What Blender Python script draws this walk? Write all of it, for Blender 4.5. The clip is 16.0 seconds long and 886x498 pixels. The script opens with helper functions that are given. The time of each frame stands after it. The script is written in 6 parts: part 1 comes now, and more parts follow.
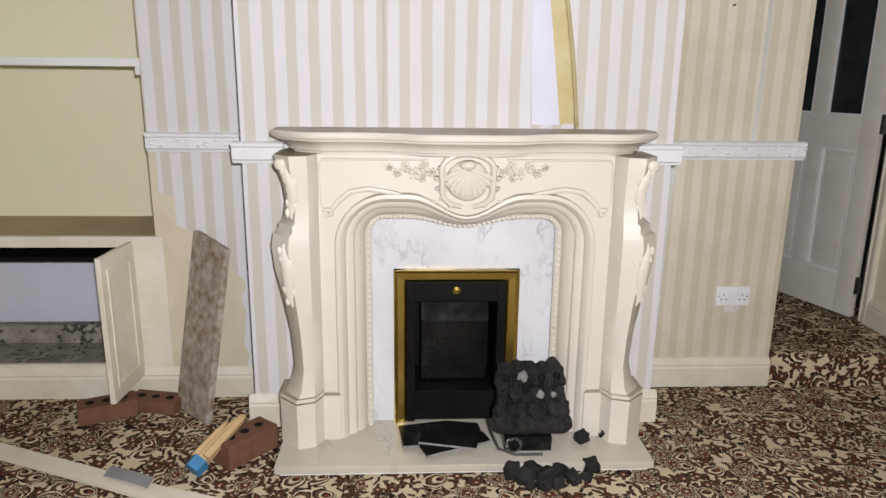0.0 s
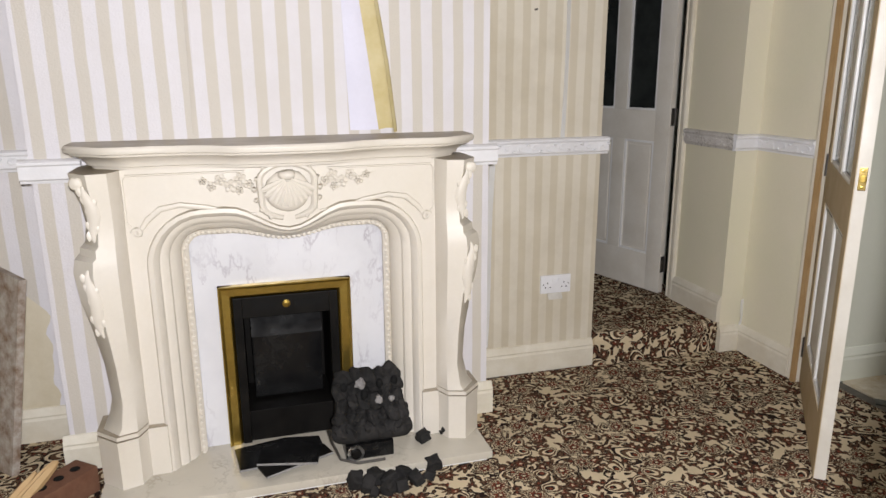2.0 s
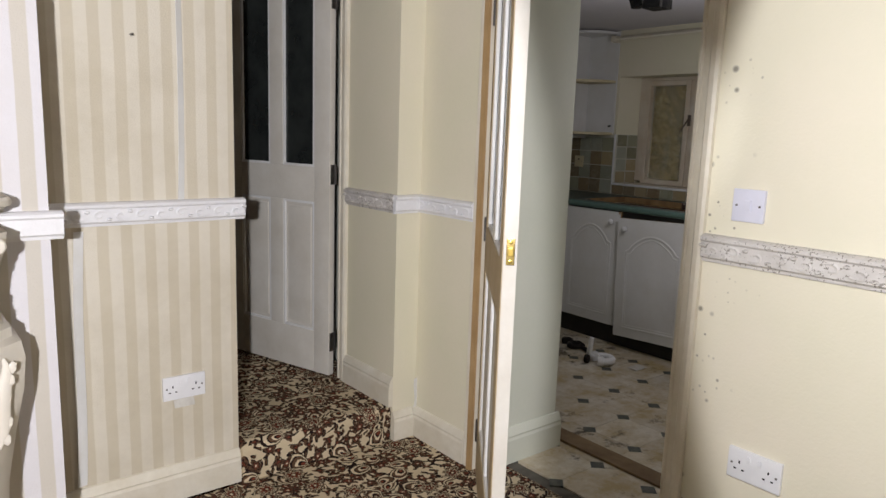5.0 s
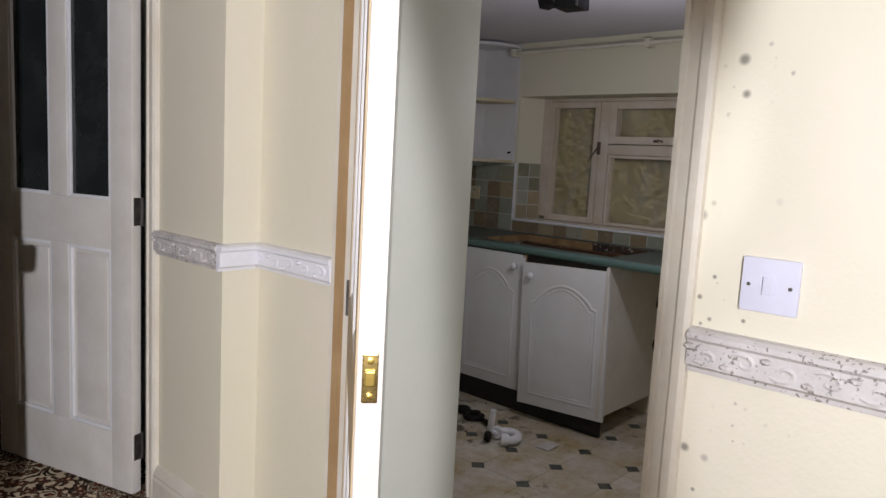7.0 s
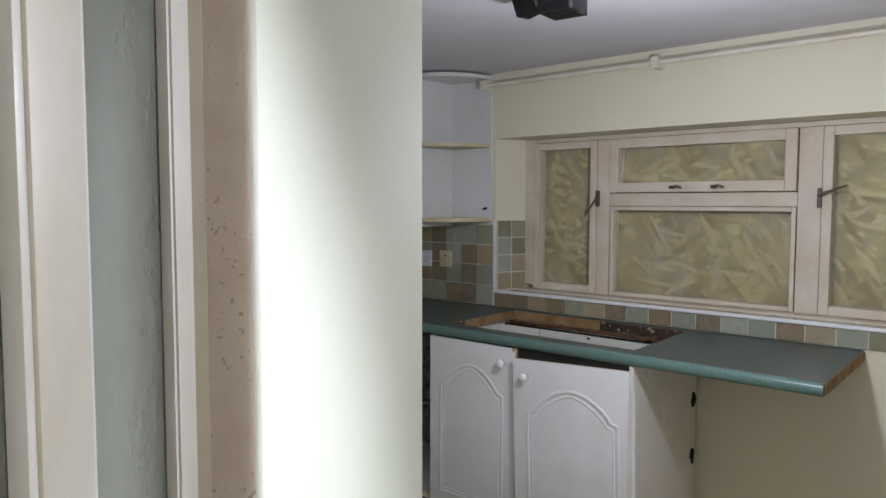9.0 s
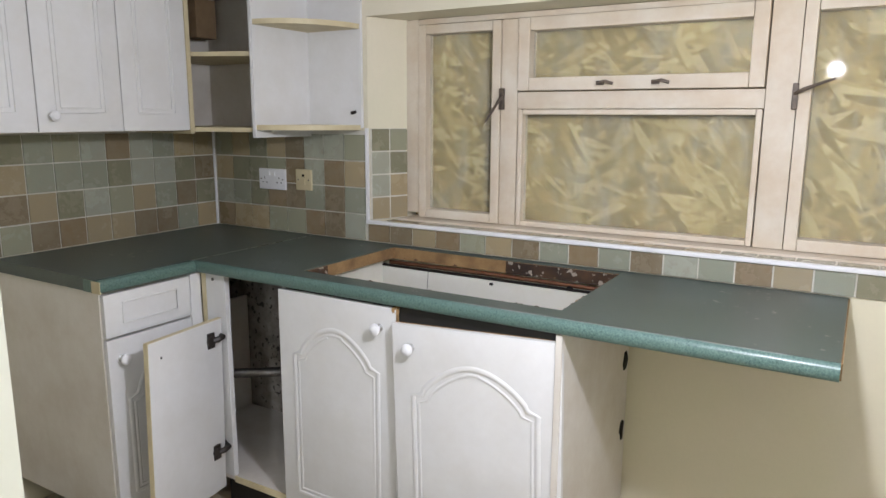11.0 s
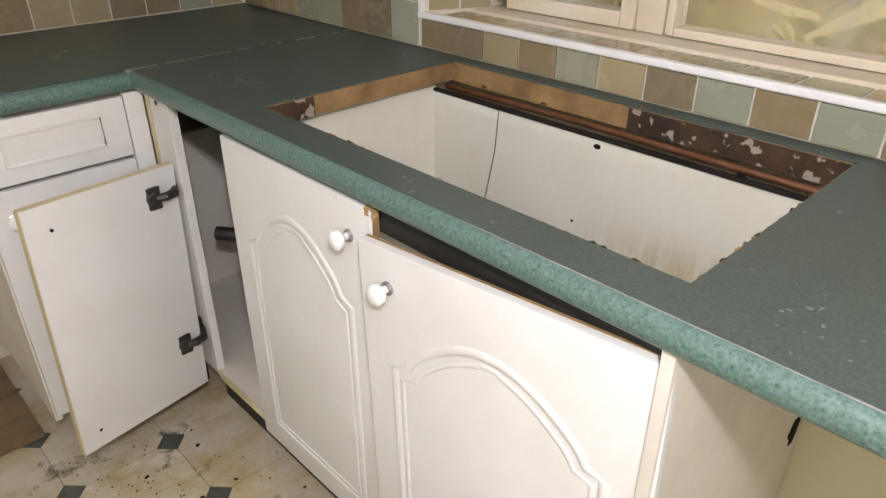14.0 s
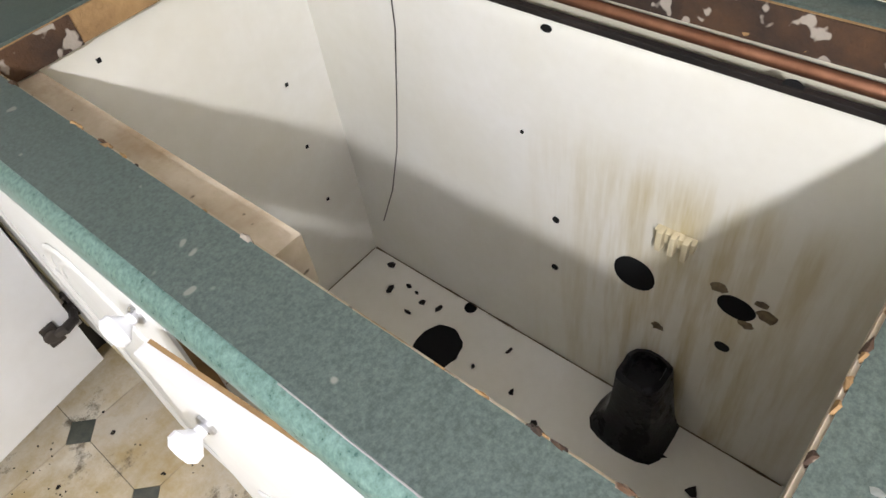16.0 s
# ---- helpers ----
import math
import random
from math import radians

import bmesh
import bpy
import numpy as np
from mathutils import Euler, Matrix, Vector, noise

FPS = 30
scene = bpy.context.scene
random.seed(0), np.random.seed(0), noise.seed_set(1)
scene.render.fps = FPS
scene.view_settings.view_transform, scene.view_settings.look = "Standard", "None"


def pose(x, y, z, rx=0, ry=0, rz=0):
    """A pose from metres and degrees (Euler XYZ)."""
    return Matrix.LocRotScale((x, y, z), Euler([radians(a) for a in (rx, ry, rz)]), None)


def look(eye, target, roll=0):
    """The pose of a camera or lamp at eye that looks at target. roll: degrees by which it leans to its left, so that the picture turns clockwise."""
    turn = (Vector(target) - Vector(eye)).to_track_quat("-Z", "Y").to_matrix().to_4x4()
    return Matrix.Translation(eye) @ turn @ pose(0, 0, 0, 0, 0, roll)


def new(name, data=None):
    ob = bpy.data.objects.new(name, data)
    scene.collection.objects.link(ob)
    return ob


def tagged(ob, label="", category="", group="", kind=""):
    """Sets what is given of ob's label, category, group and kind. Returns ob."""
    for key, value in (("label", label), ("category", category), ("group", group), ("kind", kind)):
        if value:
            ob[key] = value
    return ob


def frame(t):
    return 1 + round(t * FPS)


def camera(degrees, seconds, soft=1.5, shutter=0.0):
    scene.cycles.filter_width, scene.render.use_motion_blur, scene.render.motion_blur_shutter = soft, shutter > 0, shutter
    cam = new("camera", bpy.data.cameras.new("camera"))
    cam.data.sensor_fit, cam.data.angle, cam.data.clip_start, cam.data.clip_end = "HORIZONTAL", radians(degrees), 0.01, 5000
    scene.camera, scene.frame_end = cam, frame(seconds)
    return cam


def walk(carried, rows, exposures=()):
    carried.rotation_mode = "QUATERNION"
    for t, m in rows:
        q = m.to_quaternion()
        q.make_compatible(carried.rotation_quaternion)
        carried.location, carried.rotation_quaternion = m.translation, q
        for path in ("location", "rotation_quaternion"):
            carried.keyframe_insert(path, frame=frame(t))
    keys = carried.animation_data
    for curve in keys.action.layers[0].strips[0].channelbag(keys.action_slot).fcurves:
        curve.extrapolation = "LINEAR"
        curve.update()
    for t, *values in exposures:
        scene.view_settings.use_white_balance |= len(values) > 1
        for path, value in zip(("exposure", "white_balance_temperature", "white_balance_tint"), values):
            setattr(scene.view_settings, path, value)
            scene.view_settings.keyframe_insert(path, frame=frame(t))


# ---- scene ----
cam = camera(64.8, 16.0)
PATH = [
    (0, (0.008, 0.214, 1.324), (0.11, 2.15, 0.834), 0.7),
    (0.5, (0.016, 0.212, 1.322), (0.195, 2.138, 0.816), 0.7),
    (1, (0.03, 0.219, 1.331), (0.3, 2.134, 0.822), 0.5),
    (1.5, (0.043, 0.225, 1.337), (0.433, 2.12, 0.834), 0.1),
    (2, (0.073, 0.225, 1.346), (0.608, 2.088, 0.854), -0.3),
    (2.5, (0.129, 0.254, 1.338), (0.833, 2.066, 0.867), -0.5),
    (3, (0.229, 0.313, 1.348), (1.12, 2.045, 0.896), -0.3),
    (3.5, (0.333, 0.355, 1.356), (1.361, 2.023, 0.956), 0.7),
    (4, (0.412, 0.413, 1.35), (1.517, 2.037, 0.976), 1.1),
    (4.2, (0.451, 0.458, 1.344), (1.59, 2.061, 0.977), 1.3),
    (6.3, (0.984, 0.948, 1.307), (2.355, 2.376, 1.018), 3.0),
    (6.5, (1.061, 1.02, 1.305), (2.455, 2.425, 1.017), 3.2),
    (7, (1.233, 1.192, 1.326), (2.708, 2.52, 1.077), 3.1),
    (7.5, (1.367, 1.276, 1.399), (2.836, 2.620, 1.211), 5.6),
    (8, (1.586, 1.433, 1.418), (3.021, 2.819, 1.268), 4.2),
    (8.5, (1.781, 1.614, 1.463), (3.276, 2.936, 1.346), 1.0),
    (9, (1.972, 1.756, 1.431), (3.491, 3.051, 1.299), 0.1),
    (9.2, (2.061, 1.811, 1.412), (3.560, 3.126, 1.262), 0.3),
    (11.3, (2.779, 2.245, 1.387), (4.473, 3.23, 0.988), 0.6),
    (11.5, (2.864, 2.262, 1.384), (4.528, 3.284, 0.951), 1.3),
    (12, (3.036, 2.297, 1.351), (4.629, 3.34, 0.739), 2.1),
    (12.5, (3.255, 2.399, 1.32), (4.69, 3.409, 0.361), 2.4),
    (13, (3.379, 2.446, 1.304), (4.674, 3.503, 0.207), 1.0),
    (13.5, (3.516, 2.477, 1.325), (4.758, 3.699, 0.344), 0.7),
    (14, (3.643, 2.553, 1.303), (4.859, 3.812, 0.336), 0.1),
    (14.5, (3.797, 2.686, 1.308), (5.021, 3.866, 0.256), -1.9),
    (15, (3.932, 2.775, 1.291), (5.06, 3.883, 0.066), -4.8),
    (15.5, (4.07, 2.835, 1.273), (5.071, 3.869, -0.116), -6.9),
    (16, (4.126, 2.841, 1.281), (5.033, 3.821, -0.209), -9.8),
]
EXPOSURES = [(0.0, -0.3, 6300, 10), (2.0, -0.25, 6350, 10), (3.5, -0.1, 6450, 10), (4.2, -0.05, 6400, 10), (6.5, 0.1, 6000, 14), (7.2, 0.27, 6000, 15), (8.0, 0.3, 6050, 15), (9.0, 1.3, 5700, 10),
             (10.4, 1.6, 5850, 10), (11.3, 2.5, 5950, 10), (12.5, 2.68, 6250, 10), (14.0, 2.5, 6550, 11), (15.0, 2.65, 6600, 11), (16.0, 3.15, 6150, 9)]
walk(cam, [(t, look(eye, target, roll)) for t, eye, target, roll in PATH], EXPOSURES)

# ---- light: a hand torch, as it stands at its two main stations, and a weak one in the kitchen ----
world = bpy.data.worlds.new("world")
scene.world = world
world.use_nodes = True
world.node_tree.nodes["Background"].inputs[0].default_value = (0.9, 0.95, 1.0, 1)
world.node_tree.nodes["Background"].inputs[1].default_value = 0.02


def torch(name, eye, target, watts, degrees, blend, radius, colour):
    data = bpy.data.lights.new(name, "SPOT")
    data.energy, data.spot_size, data.spot_blend, data.shadow_soft_size, data.color = watts, radians(degrees), blend, radius, colour
    ob = new(name, data)
    ob.matrix_world = look(eye, target)
    return ob


def bulb(name, eye, watts, radius, colour):
    data = bpy.data.lights.new(name, "POINT")
    data.energy, data.shadow_soft_size, data.color = watts, radius, colour
    ob = new(name, data)
    ob.location = eye
    return ob


torch("torch_room", (0.12, 0.02, 1.44), (0.03, 2.6, 0.97), 350, 98, 0.10, 0.03, (1.0, 0.972, 0.975))
torch("torch_doorway", (0.95, 0.72, 1.44), (2.4, 0.20, 1.25), 108, 109, 0.10, 0.03, (1.0, 0.975, 0.97))
torch("torch_passage", (1.55, 1.30, 1.44), (4.30, 3.12, 1.10), 10, 36, 0.7, 0.03, (1.0, 0.98, 0.98))
bulb("torch_kitchen", (3.56, 2.36, 1.61), 11.0, 0.035, (1.0, 0.965, 0.985))

# ---- materials ----


def nodes_of(name):
    m = bpy.data.materials.new(name)
    m.use_nodes = True
    return m, m.node_tree.nodes, m.node_tree.links, m.node_tree.nodes["Principled BSDF"]


def noise_node(n, l, vec, scale, detail=4.0, rough=0.6):
    t = n.new("ShaderNodeTexNoise")
    t.inputs["Scale"].default_value, t.inputs["Detail"].default_value, t.inputs["Roughness"].default_value = scale, detail, rough
    l.new(vec, t.inputs["Vector"])
    return t.outputs["Fac"]


def ramp(n, l, fac, stops, mode="LINEAR"):
    r = n.new("ShaderNodeValToRGB")
    r.color_ramp.interpolation = mode
    e = r.color_ramp.elements
    while len(e) < len(stops):
        e.new(0.5)
    for k, (p, c) in zip(e, stops):
        k.position, k.color = p, (*c, 1) if len(c) == 3 else c
    l.new(fac, r.inputs["Fac"])
    return r.outputs["Color"]


def grey(v):
    return (v, v, v)


def mixed(n, l, fac, a, b, mode="MIX"):
    m = n.new("ShaderNodeMix")
    m.data_type, m.blend_type = "RGBA", mode
    for sock, v in ((m.inputs[0], fac), (m.inputs[6], a), (m.inputs[7], b)):
        if isinstance(v, (float, int)):
            sock.default_value = v
        elif isinstance(v, tuple):
            sock.default_value = (*v, 1)
        else:
            l.new(v, sock)
    return m.outputs[2]


def calc(n, l, op, a, b=None, c=None):
    m = n.new("ShaderNodeMath")
    m.operation = op
    for sock, v in zip(m.inputs, (a, b, c)):
        if v is None:
            continue
        if isinstance(v, (float, int)):
            sock.default_value = v
        else:
            l.new(v, sock)
    return m.outputs[0]


def place(n, kind="Object"):
    return n.new("ShaderNodeTexCoord").outputs[kind]


def relief(n, l, b, height, strength, distance=0.002):
    k = n.new("ShaderNodeBump")
    k.inputs["Strength"].default_value, k.inputs["Distance"].default_value = strength, distance
    l.new(height, k.inputs["Height"])
    l.new(k.outputs[0], b.inputs["Normal"])


def plain(name, c1, c2, rough=0.5, metal=0.0, scale=5.0, grain=90.0, bump=0.15, rough2=None, specks=None, dust=None, coat=0.0):
    """A worn surface: stains at a large scale, grain at a small one, specks and dust where wanted."""
    m, n, l, b = nodes_of(name)
    p = place(n)
    big, fine = noise_node(n, l, p, scale, 5, 0.65), noise_node(n, l, p, grain, 3)
    colour = mixed(n, l, ramp(n, l, big, [(0.35, grey(0)), (0.7, grey(1))]), c1, c2)
    colour = mixed(n, l, calc(n, l, "MULTIPLY", fine, 0.18), colour, tuple(v * 0.7 for v in c2))
    if specks:
        size, amount, dark = specks
        patch = noise_node(n, l, p, size * 0.09, 3)
        dot = noise_node(n, l, p, size, 2, 0.5)
        f = calc(n, l, "ADD", dot, calc(n, l, "MULTIPLY", patch, 0.5))
        colour = mixed(n, l, ramp(n, l, f, [(amount, grey(0)), (amount + 0.04, grey(0.85))]), colour, dark)
    if dust:
        normal = n.new("ShaderNodeSeparateXYZ")
        l.new(n.new("ShaderNodeNewGeometry").outputs["Normal"], normal.inputs[0])
        up = ramp(n, l, normal.outputs["Z"], [(0.75, grey(0)), (0.95, grey(1))])
        colour = mixed(n, l, calc(n, l, "MULTIPLY", up, ramp(n, l, big, [(0.25, grey(0.55)), (0.6, grey(1))])), colour, dust)
    l.new(colour, b.inputs["Base Color"])
    r2 = rough + 0.15 if rough2 is None else rough2
    l.new(ramp(n, l, big, [(0.3, grey(rough)), (0.75, grey(min(1, r2)))]), b.inputs["Roughness"])
    b.inputs["Metallic"].default_value = metal
    b.inputs["Coat Weight"].default_value = coat
    relief(n, l, b, fine, bump)
    return m


def stripes(name, light, dark, period, shift=0.0, stain=(0.42, 0.36, 0.26), wear=0.25):
    m, n, l, b = nodes_of(name)
    p = place(n)
    s = n.new("ShaderNodeSeparateXYZ")
    l.new(p, s.inputs[0])
    wob = noise_node(n, l, p, 3, 2)
    x = calc(n, l, "ADD", calc(n, l, "MULTIPLY", s.outputs["X"], 1 / period), calc(n, l, "MULTIPLY", wob, 0.12))
    f = calc(n, l, "FRACT", calc(n, l, "ADD", x, shift))
    band = ramp(n, l, f, [(0.0, grey(0)), (0.03, grey(1)), (0.47, grey(1)), (0.51, grey(0)), (0.98, grey(0))])
    fine = noise_node(n, l, p, 160, 3)
    colour = mixed(n, l, band, light, dark)
    colour = mixed(n, l, ramp(n, l, noise_node(n, l, p, 1.7, 6, 0.7), [(0.42, grey(0)), (0.8, grey(wear))]), colour, stain)
    colour = mixed(n, l, calc(n, l, "MULTIPLY", fine, 0.1), colour, tuple(v * 0.8 for v in dark))
    l.new(colour, b.inputs["Base Color"])
    b.inputs["Roughness"].default_value = 0.62
    relief(n, l, b, calc(n, l, "ADD", calc(n, l, "MULTIPLY", noise_node(n, l, p, 14, 3), 1.6), fine), 0.3, 0.004)
    return m


def mouldy(name, c1, c2, speck_scale, thick, dirt=(0.10, 0.09, 0.075)):
    """Painted wall with round mould spots in loose clusters."""
    m, n, l, b = nodes_of(name)
    p = place(n)
    big = noise_node(n, l, p, 1.6, 5, 0.6)
    colour = mixed(n, l, ramp(n, l, big, [(0.35, grey(0)), (0.7, grey(1))]), c1, c2)
    cluster = ramp(n, l, noise_node(n, l, p, 2.6, 2), [(0.46, grey(0)), (0.66, grey(1))])
    for scale, size in ((speck_scale, thick), (speck_scale * 2.2, thick), (speck_scale * 0.4, thick * 0.35)):
        v = n.new("ShaderNodeTexVoronoi")
        v.inputs["Scale"].default_value = scale
        l.new(p, v.inputs["Vector"])
        keep = ramp(n, l, calc(n, l, "MULTIPLY", n_split(n, l, v.outputs["Color"], 0), cluster), [(0.34, grey(0)), (0.42, grey(1))])
        rad = calc(n, l, "MULTIPLY", n_split(n, l, v.outputs["Color"], 1), size)
        inside = ramp(n, l, calc(n, l, "SUBTRACT", rad, v.outputs["Distance"]), [(0.0, grey(0)), (0.16, grey(0.8))])
        colour = mixed(n, l, calc(n, l, "MULTIPLY", inside, keep), colour, dirt)
    fine = noise_node(n, l, p, 120, 3)
    l.new(colour, b.inputs["Base Color"])
    b.inputs["Roughness"].default_value = 0.55
    relief(n, l, b, calc(n, l, "ADD", fine, calc(n, l, "MULTIPLY", noise_node(n, l, p, 18, 3), 2)), 0.22, 0.003)
    return m


def n_split(n, l, colour, k):
    s = n.new("ShaderNodeSeparateColor")
    l.new(colour, s.inputs[0])
    return s.outputs[k]


def carpet_material():
    """Woven carpet: cream ground, dark flowers with petals and rings, curling vines and small leaves."""
    m, n, l, b = nodes_of("carpet_weave")
    flat, fold = n.new("ShaderNodeSeparateXYZ"), n.new("ShaderNodeCombineXYZ")
    l.new(place(n), flat.inputs[0])
    l.new(flat.outputs["X"], fold.inputs["X"])
    l.new(calc(n, l, "ADD", flat.outputs["Y"], flat.outputs["Z"]), fold.inputs["Y"])
    raw = fold.outputs[0]
    warp = n.new("ShaderNodeTexNoise")
    warp.inputs["Scale"].default_value = 7
    l.new(raw, warp.inputs["Vector"])
    off = n.new("ShaderNodeVectorMath")
    off.operation = "MULTIPLY_ADD"
    l.new(warp.outputs["Color"], off.inputs[0])
    off.inputs[1].default_value = (0.035, 0.035, 0)
    l.new(raw, off.inputs[2])
    crisp = n.new("ShaderNodeTexNoise")
    crisp.inputs["Scale"].default_value, crisp.inputs["Detail"].default_value = 38, 1
    l.new(raw, crisp.inputs["Vector"])
    off2 = n.new("ShaderNodeVectorMath")
    off2.operation = "MULTIPLY_ADD"
    l.new(crisp.outputs["Color"], off2.inputs[0])
    off2.inputs[1].default_value = (0.018, 0.018, 0)
    l.new(off.outputs[0], off2.inputs[2])
    p = off2.outputs[0]
    ink, rust, sand, brown = (0.022, 0.014, 0.013), (0.20, 0.055, 0.032), (0.72, 0.60, 0.41), (0.125, 0.070, 0.042)
    colour = mixed(n, l, ramp(n, l, noise_node(n, l, raw, 0.9, 3), [(0.4, grey(0)), (0.65, grey(1))]), sand, (0.58, 0.475, 0.32))

    def bloom(scale, petals, depth, stops, reach, colour, turn, keep_from, shift):
        v = n.new("ShaderNodeTexVoronoi")
        v.voronoi_dimensions = "2D"
        v.inputs["Scale"].default_value, v.inputs["Randomness"].default_value = scale, 0.85
        at = n.new("ShaderNodeVectorMath")
        at.operation = "ADD"
        l.new(p, at.inputs[0])
        at.inputs[1].default_value = (shift, shift * 0.6, 0)
        l.new(at.outputs[0], v.inputs["Vector"])
        d = n.new("ShaderNodeVectorMath")
        d.operation = "SUBTRACT"
        l.new(at.outputs[0], d.inputs[0])
        l.new(v.outputs["Position"], d.inputs[1])
        s = n.new("ShaderNodeSeparateXYZ")
        l.new(d.outputs[0], s.inputs[0])
        tone = n_split(n, l, v.outputs["Color"], 0)
        ang = calc(n, l, "ADD", calc(n, l, "ARCTAN2", s.outputs["Y"], s.outputs["X"]), calc(n, l, "MULTIPLY", n_split(n, l, v.outputs["Color"], 1), turn))
        lobed = calc(n, l, "MULTIPLY", v.outputs["Distance"], calc(n, l, "ADD", 1.0, calc(n, l, "MULTIPLY", calc(n, l, "COSINE", calc(n, l, "MULTIPLY", ang, float(petals))), depth)))
        bands = ramp(n, l, lobed, stops, "CONSTANT")
        inside = calc(n, l, "MULTIPLY", ramp(n, l, lobed, [(0.0, grey(1)), (reach, grey(0))], "CONSTANT"),
                      ramp(n, l, tone, [(0.0, grey(0)), (keep_from, grey(1))], "CONSTANT"))
        return mixed(n, l, inside, colour, bands)

    def vines(scale, turns, width, ink_colour, colour, gap_from):
        v = noise_node(n, l, p, scale, 1.0, 0.4)
        ring = calc(n, l, "ABSOLUTE", calc(n, l, "SUBTRACT", calc(n, l, "FRACT", calc(n, l, "MULTIPLY", v, turns)), 0.5))
        gap = noise_node(n, l, raw, scale * 1.5, 2)
        f = calc(n, l, "MULTIPLY", ramp(n, l, ring, [(0.0, grey(1)), (width, grey(0))], "CONSTANT"), ramp(n, l, gap, [(0.0, grey(0)), (gap_from, grey(1))], "CONSTANT"))
        return mixed(n, l, f, colour, ink_colour)

    colour = vines(7.5, 4.0, 0.075, ink, colour, 0.46)
    colour = bloom(36, 2, 0.55, [(0.0, brown), (0.14, ink)], 0.36, colour, 40, 0.45, 0.3)
    colour = bloom(23, 3, 0.45, [(0.0, rust), (0.10, ink), (0.20, brown)], 0.36, colour, 30, 0.50, 1.7)
    colour = bloom(15.5, 5, 0.34, [(0.0, sand), (0.06, rust), (0.14, ink), (0.20, brown), (0.30, ink)], 0.36, colour, 9, 0.50, 6.3)
    colour = bloom(10.5, 1, 0.66, [(0.0, rust), (0.05, ink), (0.09, sand), (0.14, brown), (0.19, ink), (0.215, sand), (0.27, ink)], 0.32, colour, 20, 0.55, 4.1)
    colour = bloom(8.2, 7, 0.30, [(0.0, sand), (0.04, ink), (0.08, rust), (0.13, ink), (0.16, sand), (0.19, brown), (0.25, ink), (0.27, sand), (0.30, ink)], 0.34, colour, 6, 0.52, 2.9)
    soil = ramp(n, l, noise_node(n, l, raw, 2.2, 6, 0.7), [(0.52, grey(0)), (0.8, grey(0.3))])
    colour = mixed(n, l, soil, colour, (0.05, 0.038, 0.028))
    fine = noise_node(n, l, raw, 420, 2)
    colour = mixed(n, l, calc(n, l, "MULTIPLY", fine, 0.16), colour, (0.03, 0.022, 0.015))
    l.new(colour, b.inputs["Base Color"])
    b.inputs["Roughness"].default_value, b.inputs["Specular IOR Level"].default_value = 0.97, 0.05
    relief(n, l, b, fine, 0.7, 0.004)
    return m


def by_piece(name, stops, rough, grain, bump, stain, coat=0.0, stain_scale=4.0, stain_from=0.5, grime=None):
    """A colour of its own for each piece, with mottling and stains that run over them."""
    m, n, l, b = nodes_of(name)
    p = place(n)
    g = n.new("ShaderNodeNewGeometry").outputs["Position"]
    tone = ramp(n, l, n.new("ShaderNodeObjectInfo").outputs["Random"], stops, "CONSTANT")
    mott = noise_node(n, l, g, 26, 5, 0.65)
    colour = mixed(n, l, ramp(n, l, mott, [(0.3, grey(0)), (0.75, grey(0.35))]), tone, (0.30, 0.27, 0.20))
    dirt = noise_node(n, l, g, stain_scale, 7, 0.72)
    colour = mixed(n, l, ramp(n, l, dirt, [(stain_from, grey(0)), (stain_from + 0.22, grey(0.8))]), colour, stain)
    if grime:
        black = calc(n, l, "ADD", noise_node(n, l, g, 9, 8, 0.75), calc(n, l, "MULTIPLY", noise_node(n, l, g, 1.9, 2), 0.6))
        colour = mixed(n, l, ramp(n, l, black, [(grime, grey(0)), (grime + 0.09, grey(0.85))]), colour, (0.060, 0.040, 0.020))
    l.new(colour, b.inputs["Base Color"])
    l.new(ramp(n, l, dirt, [(0.4, grey(rough)), (0.75, grey(min(1, rough + 0.4)))]), b.inputs["Roughness"])
    b.inputs["Coat Weight"].default_value = coat
    relief(n, l, b, calc(n, l, "ADD", calc(n, l, "MULTIPLY", mott, 3), noise_node(n, l, g, grain, 3)), bump, 0.003)
    return m


